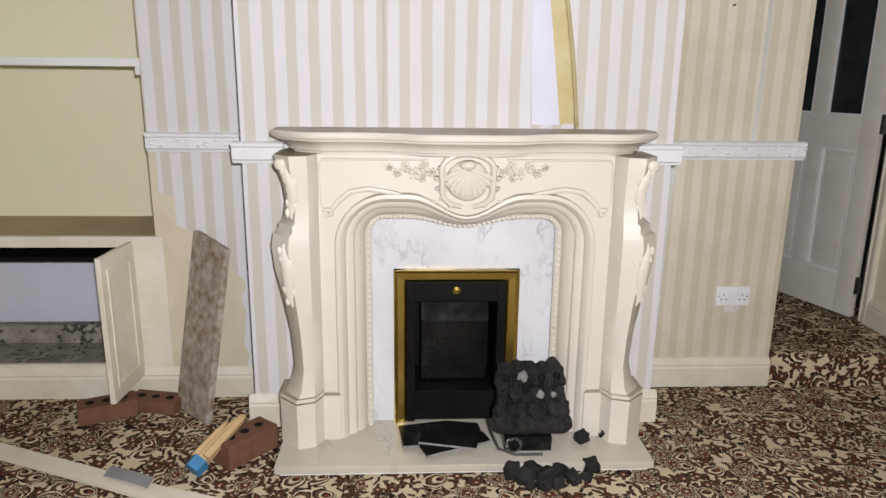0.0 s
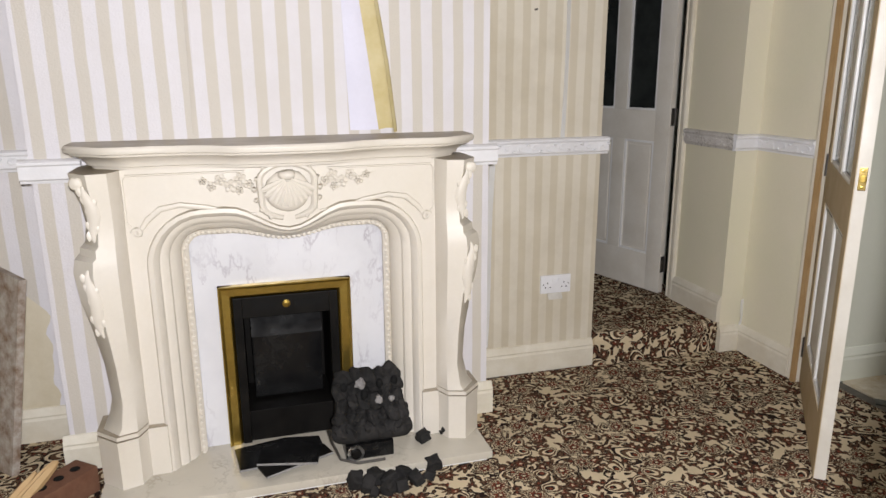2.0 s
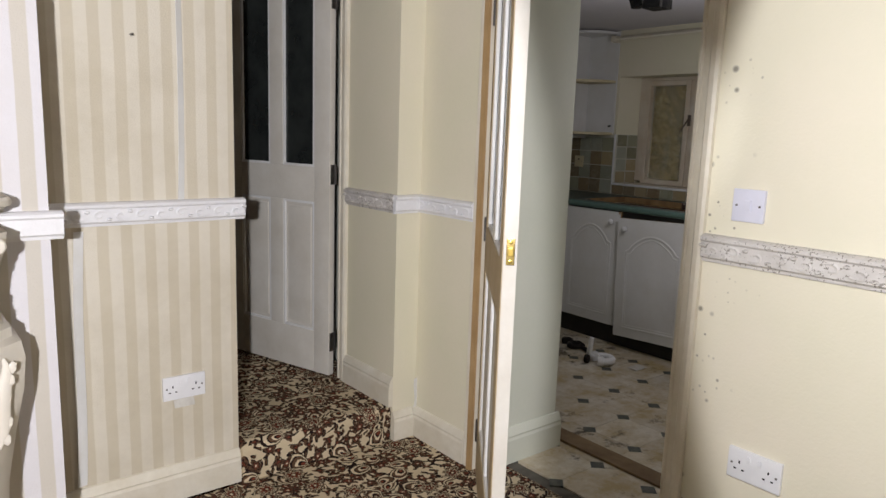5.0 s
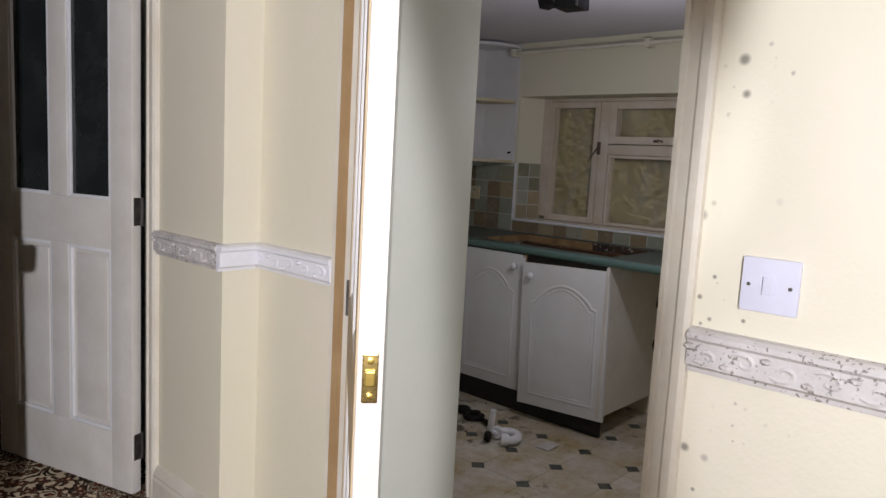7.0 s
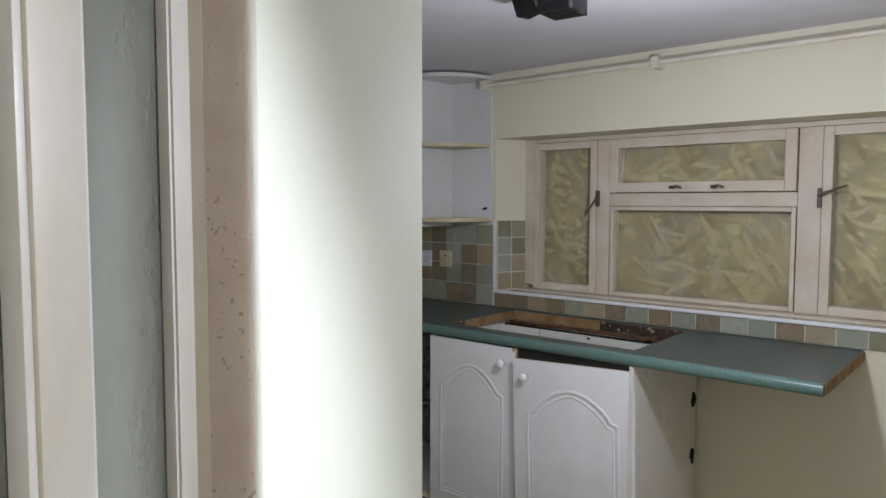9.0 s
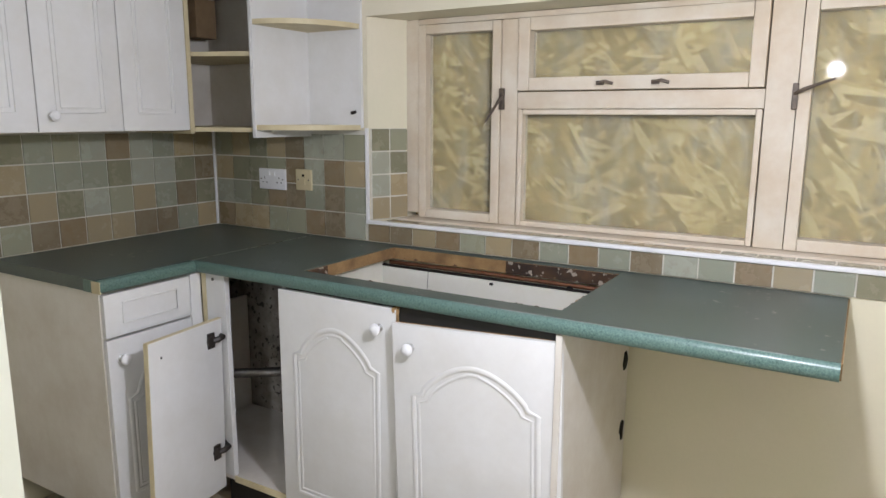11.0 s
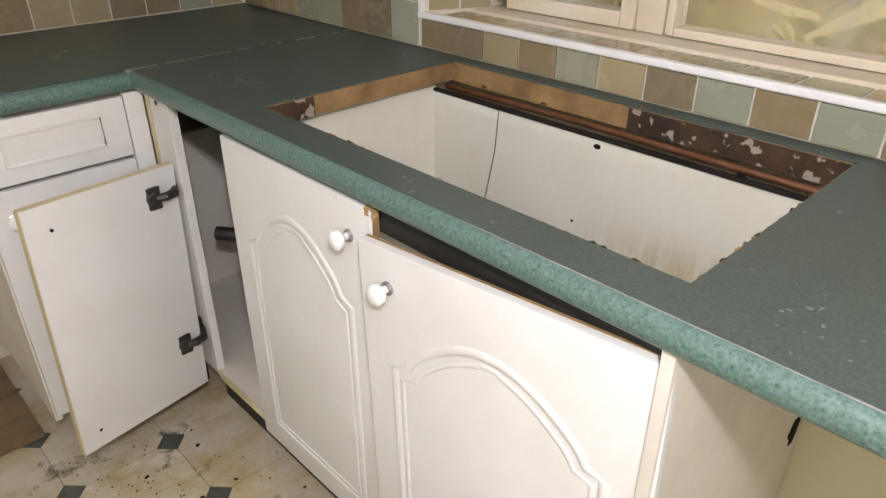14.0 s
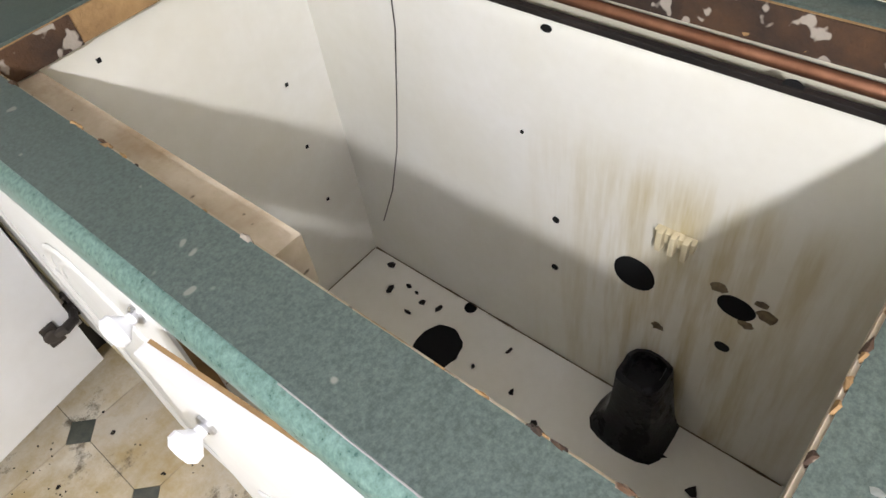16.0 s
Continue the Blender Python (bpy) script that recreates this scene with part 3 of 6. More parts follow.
def sheet(bm, f, nu, nv, thick):
    """A thin sheet with thickness: f(u, v) -> place, u and v from 0 to 1."""
    grid = [[bm.verts.new(f(i / nu, j / nv)) for j in range(nv + 1)] for i in range(nu + 1)]
    faces = [bm.faces.new((grid[i][j], grid[i + 1][j], grid[i + 1][j + 1], grid[i][j + 1])) for i in range(nu) for j in range(nv)]
    bmesh.ops.recalc_face_normals(bm, faces=faces)
    bmesh.ops.solidify(bm, geom=faces, thickness=thick)
    return bm


# ---- plan ----
BREAST_Y, RIGHT_Y, LEFT_Y = 2.69, 3.0, 2.95
BX0, BX1, END_X = -0.57, 0.96, 1.595
SIDE_X, PIER_X, PIER_Y, STEP_Y, STEP_Z = 2.385, 2.265, 2.955, 2.965, 0.15
GREEN_Y, GREEN_END = 2.515, 2.81
WIN_X, GLASS_X, FAR_Y = 4.81, 5.0, 4.68
ROOM_H, KIT_H = 2.45, 2.07
DOOR_Y0, DOOR_Y1, DOOR_H = 1.712, 2.545, 2.0

# floors
fixed("floor", boxed((-2.5, 2.5, -1.7, STEP_Y, -0.1, 0)), m_carpet, "worn cream and dark brown floral patterned carpet", "carpet")
bm = bmesh.new()
prism(bm, [(STEP_Y + 0.004, -0.1), (STEP_Y, STEP_Z - 0.03), (STEP_Y + 0.008, STEP_Z - 0.01), (STEP_Y + 0.03, STEP_Z), (5.2, STEP_Z), (5.2, -0.1)], (END_X + 0.001, 0, 0), (0, 1, 0), (0, 0, 1), (PIER_X - END_X + 0.1, 0, 0))
box(bm, 1.2, END_X, 3.131, 5.2, -0.1, STEP_Z)
fixed("floor_hall", bm, m_carpet, "carpeted hall floor one step above the room", "step")
fixed("floor_kitchen", boxed((2.5, 5.0, 0.8, 4.8, -0.1, -0.006)), m_floorjoint, "dirty subfloor under octagonal floor tiles", "floor")
fixed("ground", boxed((-3, 5.4, -2.2, 5.6, -0.3, -0.1)), m_floorjoint, "concrete ground slab below the floors", "ground")

# room walls
fixed("wall_north_breast", boxed((BX0, -0.02, BREAST_Y, 3.3, 0, ROOM_H), (0.40, BX1, BREAST_Y, 3.3, 0, ROOM_H), (-0.02, 0.40, BREAST_Y, 3.3, 0.62, ROOM_H), (-0.02, 0.40, 3.15, 3.3, 0, 0.62)),
      m_stripe, "chimney breast with peeling white and beige striped wallpaper", "wall")
fixed("wall_north_alcove", boxed((BX1, END_X, RIGHT_Y, 3.13, 0, ROOM_H)), m_stripe_old, "alcove wall with yellowed striped wallpaper", "wall")
fixed("wall_alcove_strip", boxed((-0.985, BX0, LEFT_Y, 3.45, 0, ROOM_H)), m_plaster, "alcove wall with bare beige plaster", "wall")
fixed("wall_alcove_back", boxed((-2.5, -0.985, 3.36, 3.46, 0, ROOM_H)), m_alcove, "pale yellow-green painted alcove back wall", "wall")
fixed("wall_west", boxed((-2.6, -2.5, -1.8, 3.5, 0, ROOM_H)), m_wall_plain, "plain pale yellow room wall", "wall")
fixed("wall_south", boxed((-2.5, 2.5, -1.8, -1.7, 0, ROOM_H)), m_wall_plain, "plain pale yellow room wall", "wall")
fixed("wall_east", boxed((SIDE_X, 2.5, -1.7, DOOR_Y0, 0, ROOM_H), (SIDE_X, 2.5, DOOR_Y0, DOOR_Y1, DOOR_H, ROOM_H)),
      m_wall, "cream painted wall with black mould spots", "wall")
fixed("wall_east_end", boxed((SIDE_X, 2.5, DOOR_Y1, PIER_Y, 0, ROOM_H)), m_wall_plain, "pale yellow painted wall beside the hall step", "wall")
fixed("wall_pier", boxed((PIER_X, 2.5, PIER_Y, 3.40, 0, ROOM_H), (PIER_X, 2.5, 3.40, 4.13, STEP_Z + 1.99, ROOM_H), (PIER_X, 2.5, 4.13, 5.2, 0, ROOM_H)), m_wall_plain, "pale yellow painted hall wall", "wall")
# the hall's gloom is put into these walls as a dark grey colour
fixed("wall_hall", boxed((1.2, 2.5, 5.2, 5.3, 0, ROOM_H), (1.1, 1.2, 3.13, 5.3, 0, ROOM_H)), m_hallwall, "hall wall coloured dark grey to read as unlit", "wall")
fixed("ceiling", boxed((-2.6, 2.5, -1.8, 5.3, ROOM_H, ROOM_H + 0.1)), m_ceiling, "plain white ceiling", "ceiling")

# kitchen shell
fixed("wall_passage", boxed((2.5, GREEN_END, GREEN_Y, 4.8, 0, ROOM_H), (2.5, GREEN_END, 0.8, DOOR_Y0 - 0.05, 0, ROOM_H), (2.5, GREEN_END, DOOR_Y0 - 0.05, GREEN_Y, 2.02, ROOM_H)), m_green, "pale green painted passage wall", "wall")
W0, W1, WZ0, WZ1 = 1.93, 3.83, 0.985, 1.75
fixed("wall_window", boxed((WIN_X, 5.13, 0.8, 4.8, 0, WZ0), (WIN_X, 5.13, 0.8, 4.8, WZ1, 2.3), (WIN_X, 5.13, 0.8, W0, WZ0, WZ1), (WIN_X, 5.13, W1, 4.8, WZ0, WZ1)),
      m_wall_plain, "pale yellow painted kitchen window wall", "wall")
fixed("wall_far", boxed((GREEN_END, WIN_X, FAR_Y, 4.8, 0, 2.3)), m_wall_plain, "pale yellow kitchen wall behind the cabinets", "wall")
fixed("wall_kitchen_south", boxed((GREEN_END, WIN_X, 0.7, 0.8, 0, 2.3)), m_wall_plain, "plain pale yellow kitchen wall", "wall")
fixed("ceiling_kitchen", boxed((GREEN_END, WIN_X, 0.8, FAR_Y, KIT_H, KIT_H + 0.1)), m_ceiling, "lilac-white painted kitchen ceiling", "ceiling")

# ---- trim ----
SKIRT = [(0, 0), (0.022, 0), (0.022, 0.085), (0.018, 0.095), (0.020, 0.102), (0.012, 0.118), (0.006, 0.128), (0, 0.13)]


def skirting(a, b, out, z, material, height=1.0, label="cream painted skirting board with scuffs"):
    a, b = Vector((*a, z)), Vector((*b, z))
    bm = prism(bmesh.new(), [(p * 1.0, q * height) for p, q in SKIRT], a, (*out, 0), (0, 0, 1), b - a)
    return fixed("baseboard", bm, material, label, "skirting board")


skirting((BX0 - 0.022, BREAST_Y), (-0.43, BREAST_Y), (0, -1), 0, m_skirt)
skirting((0.84, BREAST_Y), (BX1 + 0.022, BREAST_Y), (0, -1), 0, m_skirt)
skirting((BX1 + 0.022, RIGHT_Y), (END_X, RIGHT_Y), (0, -1), 0, m_skirt)
skirting((-0.985, LEFT_Y), (BX0, LEFT_Y), (0, -1), 0, m_skirt)
skirting((-2.5, LEFT_Y), (-0.985, LEFT_Y), (0, -1), 0, m_skirt)
skirting((SIDE_X, DOOR_Y1 + 0.06), (SIDE_X, PIER_Y), (-1, 0), 0, m_skirt)
skirting((PIER_X - 0.004, PIER_Y), (SIDE_X - 0.022, PIER_Y), (0, -1), 0, m_skirt)
skirting((PIER_X, PIER_Y), (PIER_X, 3.335), (-1, 0), STEP_Z, m_skirt)
skirting((SIDE_X, -1.7), (SIDE_X, DOOR_Y0 - 0.065), (-1, 0), 0, m_skirt)
skirting((2.5, GREEN_Y), (GREEN_END + 0.02, GREEN_Y), (0, -1), 0, m_green, 1.15, "grubby pale green skirting board")

RAIL = [(0, 0), (0.010, 0.002), (0.012, 0.010), (0.020, 0.016), (0.020, 0.056), (0.026, 0.062), (0.026, 0.070), (0.016, 0.076), (0, 0.078)]


def dado(a, b, out, material, label, curls=True, z=0.984):
    """A moulded rail with raised scrolls along its face."""
    a, b, o = Vector((*a, z)), Vector((*b, z)), Vector((*out, 0))
    bm = prism(bmesh.new(), RAIL, a, o, (0, 0, 1), b - a)
    ob = fixed("trim", bm, material, label, "dado rail")
    if curls:
        along = (b - a).normalized()
        bm, k, n = bmesh.new(), 0, int((b - a).length / 0.062)
        for k in range(n):
            c = a + along * (k + 0.5) * (b - a).length / max(n, 1) + o * 0.021 + Vector((0, 0, 0.036))
            turn = 1 if k % 2 else -1
            tube(bm, [c + along * (0.002 + 0.0042 * s) * math.cos(s * 1.0) + Vector((0, 0, 1)) * turn * (0.001 + 0.0028 * s) * math.sin(s * 1.0) for s in np.linspace(0, 5.6, 12)], [0.002 + 0.0007 * s for s in range(6)] + [0.0052] * 4 + [0.004, 0.002], 5, 0.6, out + (0,))
            blob(bm, c + along * 0.027 + Vector((0, 0, 0.012 * turn)), (0.010, 0.010, 0.006), 0.1, 1)
        tagged(part("scrollwork", bm, material, ob, "", True), "")
    return ob


dado((BX0 - 0.03, BREAST_Y), (-0.42, BREAST_Y), (0, -1), m_dado, "white painted dado rail on chimney breast", False, 1.008)
dado((0.82, BREAST_Y), (BX1 + 0.03, BREAST_Y), (0, -1), m_dado, "white painted dado rail on chimney breast", False, 1.008)
dado((BX1 + 0.03, RIGHT_Y), (END_X + 0.03, RIGHT_Y), (0, -1), m_dado, "white painted dado rail on alcove wall", True, 0.992)
dado((-0.985, LEFT_Y), (BX0 - 0.006, LEFT_Y), (0, -1), m_dado, "white painted dado rail on alcove wall", True, 1.016)
dado((SIDE_X, DOOR_Y1 + 0.058), (SIDE_X, PIER_Y), (-1, 0), m_dado, "embossed white dado rail")
dado((PIER_X - 0.02, PIER_Y), (SIDE_X - 0.02, PIER_Y), (0, -1), m_dado, "plain white dado rail on pier", False)
dado((PIER_X, PIER_Y), (PIER_X, 3.335), (-1, 0), m_dado_dirty, "embossed grey-white dado rail")
dado((SIDE_X, -1.7), (SIDE_X, DOOR_Y0 - 0.063), (-1, 0), m_dado_dirty, "embossed dado rail stained by black mould", True, 0.995)

CASE = [(0, 0), (0.058, 0), (0.058, 0.014), (0.050, 0.020), (0.036, 0.020), (0.030, 0.014), (0.012, 0.012), (0.008, 0.016), (0, 0.016)]


def casing(x, y, z0, z1, out, side, material, label):
    """An upright door casing on a wall that faces -x; side: the way from the opening to the wall, along y."""
    bm = prism(bmesh.new(), CASE, (x, y, z0), (0, side, 0), (-1, 0, 0), (0, 0, z1 - z0))
    return fixed("trim", bm, material, label, "door casing")


casing(SIDE_X, DOOR_Y1, 0, DOOR_H + 0.05, -1, 1, m_cream, "cream gloss door casing")
casing(SIDE_X, DOOR_Y0 - 0.004, 0, DOOR_H + 0.05, -1, -1, m_cream, "cream gloss door casing")
casing(PIER_X, 3.395, STEP_Z, STEP_Z + 2.04, -1, -1, m_cream, "cream gloss hall door casing")
fixed("trim", prism(bmesh.new(), CASE, (SIDE_X, DOOR_Y0 - 0.06, DOOR_H), (0, 0, 1), (-1, 0, 0), (0, DOOR_Y1 - DOOR_Y0 + 0.12, 0)), m_cream, "cream gloss casing over kitchen door", "door casing")
# lining of the kitchen opening: painted stop and bare plaster edge
fixed("trim", box(bmesh.new(), SIDE_X + 0.004, 2.434, DOOR_Y1 - 0.016, DOOR_Y1 - 0.001, 0, DOOR_H, 0.003), m_cream, "cream painted door stop", "door lining")
fixed("trim", boxed((2.4345, 2.5, DOOR_Y1 - 0.012, DOOR_Y1 - 0.001, 0, DOOR_H)), m_pinkish, "bare pinkish plaster door lining", "door lining")
fixed("trim", boxed((SIDE_X + 0.03, 2.5, DOOR_Y0 + 0.001, DOOR_Y0 + 0.014, 0, DOOR_H)), m_cream, "cream painted door lining", "door lining")
fixed("trim", boxed((PIER_X + 0.002, 2.5, 3.40, 3.418, STEP_Z, STEP_Z + 1.99)), m_doorpaint, "white painted hall door lining", "door lining")
fixed("trim", boxed((PIER_X + 0.002, 2.5, 4.112, 4.13, STEP_Z, STEP_Z + 1.99)), m_doorpaint, "white painted hall door lining", "door lining")
fixed("trim", boxed((2.86, 2.955, DOOR_Y0, GREEN_Y + 0.1, 0, 0.012), bevel=0.003), m_plank, "worn brown wooden floor strip", "threshold strip")

# ---- wallpaper sheets: torn, peeling and lifting ----


def torn_paper(x0, x1, z0, z1, y, material, label, ragged):
    """A sheet of wallpaper on a wall facing -y; ragged(v) gives the left edge at height v from 0 to 1."""
    bm = sheet(bmesh.new(), lambda u, v: Vector((ragged(v) + (x1 - ragged(v)) * u, y, z0 + (z1 - z0) * v)), 3, 40, 0.003)
    ob = link("wallpaper_sheet", bm, material)
    return tagged(ob, label, "wallpaper", "", "structure")


torn_paper(-0.985, BX0, 1.09, ROOM_H, LEFT_Y - 0.001, m_stripe, "white and beige striped wallpaper above the rail", lambda v: -0.984)
torn_paper(-0.985, BX0, 0.131, 1.016, LEFT_Y - 0.001, m_stripe, "torn striped wallpaper below the rail",
           lambda v: -0.955 + 0.012 * noise.noise((v * 9, 1, 0)) + max(0, 0.66 - v) * 0.0 + (0.0 if v > 0.80 else 0.06 if v > 0.66 else min(0.30, 0.10 + (0.66 - v) * 0.9)) + 0.025 * noise.noise((v * 14, 4, 0)) * (v < 0.82))

ob = thing("peeling_wallpaper", (0.56, BREAST_Y, 1.15), "yellow-backed strip of wallpaper curling off the chimney breast", "wallpaper")


def curl(u, v):
    z = 1.15 + v * 1.1
    wide = 0.085 - 0.03 * abs(v - 0.2)
    a = u * 2.3
    return Vector((0.515 + (0.03 + 0.03 * math.sin(v * 2.2)) - 0.20 * v + wide * math.sin(a) * 0.75, BREAST_Y - 0.006 - 0.034 * (1 - math.cos(a)) * (0.4 + 0.6 * (1 - v)), z + 0.006 * math.sin(u * 5)))


part("curl", sheet(bmesh.new(), curl, 10, 24, 0.0012), m_back, ob, "", True)
part("bare_strip", sheet(bmesh.new(), lambda u, v: Vector((0.445 - 0.04 * v + (0.10 - 0.09 * v) * u, BREAST_Y - 0.003 - 0.004 * math.sin(u * 3), 1.15 + 1.1 * v)), 4, 8, 0.002), m_interior, ob, "exposed bluish-white lining", True)


def seam(name, x0, x1, z0, z1, y, width, label, material, lift=0.010):
    ob = thing(name, (x0, y, z0), label, "wallpaper")
    part("lifted_edge", sheet(bmesh.new(), lambda u, v: Vector((x0 + (x1 - x0) * v + width * (u - 0.5) + 0.003 * math.sin(v * 7), y - 0.003 - lift * (1 - u) * (0.55 + 0.45 * math.sin(v * 3.1)), z0 + (z1 - z0) * v)), 4, 20, 0.0012), material, ob, "", True)


seam("lifted_wallpaper_seam", -0.068, -0.060, 1.15, 2.3, BREAST_Y, 0.016, "lifting wallpaper seam above the mantel", m_stripe)
seam("lifted_wallpaper_seam", 1.06, 1.085, 0.14, 0.98, RIGHT_Y, 0.03, "white wallpaper edge peeling off the alcove wall", m_white, 0.016)
seam("lifted_wallpaper_seam", 1.405, 1.42, 1.07, 2.3, RIGHT_Y, 0.022, "white wallpaper edge peeling off the alcove wall", m_white, 0.014)
seam("lifted_wallpaper_seam", 2.378, 2.378, 0.13, 0.26, PIER_Y - 0.004, 0.035, "loose white paper flap on the pier", m_white, 0.02)
part("plug", lathe(bmesh.new(), [(0.004, 0), (0.004, 0.02), (0.002, 0.022)], pose(1.267, RIGHT_Y, 1.59, 90), 8), m_steel, thing("wall_nail", (1.267, RIGHT_Y, 1.59), "small rusty nail in the striped wall", "nail"))

# ---- electrical plates ----


def plate(name, w, h, at, label, category, kind, material=m_plastic):
    """A wall plate built facing -y at the origin; at is its pose."""
    ob = thing(name, at, label, category)
    part("faceplate", box(bmesh.new(), -w / 2, w / 2, -0.011, 0, -h / 2, h / 2, 0.003), material, ob, "", True, True)
    for s in (-1, 1):
        part("screw", lathe(bmesh.new(), [(0.0032, 0), (0.0032, 0.0015), (0.002, 0.002)], pose(s * (w / 2 - 0.012), -0.0108, 0, 90), 8), m_steel, ob, "", False, True)
    if kind == "double":
        for s in (-1, 1):
            part("rocker", box(bmesh.new(), s * 0.014 - 0.005, s * 0.014 + 0.005, -0.015, -0.010, 0.012, 0.030, 0.001), material, ob, "", True, True)
            for dx, dz, ww, hh in ((0, 0.006, 0.004, 0.008), (-0.011, -0.014, 0.007, 0.004), (0.011, -0.014, 0.007, 0.004)):
                part("pin_slot", boxed((s * 0.040 + dx - ww / 2, s * 0.040 + dx + ww / 2, -0.0118, -0.0105, dz - hh / 2, dz + hh / 2)), m_hole, ob, "", False, True)
    elif kind == "switch":
        part("rocker", box(bmesh.new(), -0.009, 0.009, -0.0155, -0.010, -0.014, 0.014, 0.0015), material, ob, "", True, True)
    else:
        part("rocker", box(bmesh.new(), -0.010, 0.010, -0.0155, -0.010, -0.020, 0.006, 0.0015), material, ob, "", True, True)
        part("neon", boxed((-0.006, 0.006, -0.0125, -0.010, 0.012, 0.022)), m_hole, ob, "", False, True)
    return ob


plate("double_socket", 0.146, 0.084, pose(1.397, RIGHT_Y, 0.413), "white double power socket on striped wall", "socket", "double")
part("paper_tag", sheet(bmesh.new(), lambda u, v: Vector((1.36 + 0.07 * u, RIGHT_Y - 0.004 - 0.012 * v, 0.368 - 0.026 * v)), 3, 3, 0.001), m_paper, thing("loose_paper", (1.39, RIGHT_Y, 0.36), "torn white paper under the socket", "paper"))
plate("light_switch", 0.086, 0.086, pose(SIDE_X, 1.532, 1.160, 0, 0, -90), "white single light switch on mouldy wall", "light switch", "switch", m_plastic_lilac)
plate("double_socket", 0.146, 0.086, pose(SIDE_X, 1.44, 0.462, 0, 0, -90), "white double power socket on mouldy wall", "socket", "double")
plate("double_socket", 0.146, 0.086, pose(WIN_X - 0.008, 4.318, 1.130, 0, 0, -90), "white double power socket on tiles", "socket", "double")
plate("spur_switch", 0.080, 0.084, pose(WIN_X - 0.008, 4.145, 1.135, 0, 0, -90), "cream fused switch on tiles", "light switch", "spur", m_cabedge)

# ---- doors ----


def panelled_door(name, width, height, at, label, glass, stripped=False):
    """A four-panel door, its hinge edge at the origin, the leaf along +x, 36 mm thick, faces at y = 0 and 0.036.
    stripped: adds the shade-browned face and the latch.
    """
    ob = thing(name, at, label, "door")
    st, mid, t = 0.095, 0.085, 0.036
    z = (0.0, 0.20, 0.82, 0.98, height - 0.11, height)
    px = ((st, (width - mid) / 2), ((width + mid) / 2, width - st))
    bm = bmesh.new()
    for x0, x1, z0, z1 in ((0, st, 0, height), (width - st, width, 0, height), ((width - mid) / 2, (width + mid) / 2, z[1], z[2]), ((width - mid) / 2, (width + mid) / 2, z[3], z[4]), (st, width - st, z[0], z[1]), (st, width - st, z[2], z[3]), (st, width - st, z[4], z[5])):
        box(bm, x0 + 0.0002, x1 - 0.0002, 0, t, z0, z1, 0.002)
    part("frame", bm, m_doorpaint, ob, "", True, True)
    for x0, x1 in px:
        for z0, z1, what in ((z[1], z[2], "panel"), (z[3], z[4], "pane")):
            body = box(bmesh.new(), x0 - 0.003, x1 + 0.003, 0.013, 0.023, z0 - 0.003, z1 + 0.003)
            if what == "panel":
                box(body, x0 + 0.028, x1 - 0.028, 0.008, 0.028, z0 + 0.028, z1 - 0.028, 0.004)
            part(what, body, m_doorpaint if what == "panel" else glass, ob, "" if what == "panel" else "dark obscured glass pane", what == "panel", True)
            bead = bmesh.new()
            for y0, y1 in ((0.002, 0.013), (0.023, 0.034)):
                for a, b, c, d in ((x0, x0 + 0.012, z0, z1), (x1 - 0.012, x1, z0, z1), (x0 + 0.012, x1 - 0.012, z0, z0 + 0.012), (x0 + 0.012, x1 - 0.012, z1 - 0.012, z1)):
                    box(bead, a, b, y0, y1, c, d, 0.003)
            part("beading", bead, m_white, ob, "white moulded beading", True, True)
    # room-side skin: cream-tan paint with the face's shade mixed into its colour
    if stripped:
        for x0, x1, z0, z1 in ((0.001, st, 0, height), (width - st, width - 0.001, 0, height), (st, width - st, z[0], z[1]), (st, width - st, z[2], z[3]), (st, width - st, z[4], z[5])):
            part("stripped_face", boxed((x0 + 0.0002, x1 - 0.0002, -0.0025, -0.0002, z0 + 0.001, z1 - 0.001)), m_door_shaded, ob, "cream-tan painted face, browned as in shade", False, True)
    for hz in (0.16, height * 0.485, height - 0.24):
        h = bmesh.new()
        tube(h, [(0.0, -0.004, hz - 0.045), (0.0, -0.004, hz + 0.045)], 0.0055, 8)
        box(h, -0.0012, 0.0002, 0.0, 0.028, hz - 0.045, hz + 0.045)
        box(h, -0.010, 0.014, -0.0035, -0.0028, hz - 0.044, hz + 0.044)
        part("hinge", h, m_steel, ob, "dull steel butt hinge", False, True)
    if stripped:
        lock = box(bmesh.new(), width - 0.0004, width + 0.0022, 0.007, 0.029, 0.980, 1.050, 0.002)
        strike = part("latch_plate", lock, m_brass_clean, ob, "brass latch plate on the door edge", False, True)
        hole = bmesh.new()
        lathe(hole, [(0.005, 0), (0.005, 0.003), (0.002, 0.0035)], pose(width + 0.0018, 0.018, 0.990, 0, 90), 8)
        lathe(hole, [(0.005, 0), (0.005, 0.003), (0.002, 0.0035)], pose(width + 0.0018, 0.018, 1.040, 0, 90), 8)
        box(hole, width + 0.0018, width + 0.009, 0.011, 0.025, 1.005, 1.027, 0.002)
        part("latch", hole, m_brass, strike, "", False, True)
    return ob


tip = Vector((1.844, 1.887)) - Vector((SIDE_X - 0.012, DOOR_Y1 - 0.018))
ang = math.degrees(math.atan2(tip.y, tip.x))
panelled_door("kitchen_door", 0.828, 1.975, pose(SIDE_X - 0.012, DOOR_Y1 - 0.018, 0.012, 0, 0, ang), "cream painted part-glazed door with a shade-browned face, open", m_greyglass, True)
tip = Vector((2.045, 4.07)) - Vector((2.246, 3.425))
ang = math.degrees(math.atan2(tip.y, tip.x))
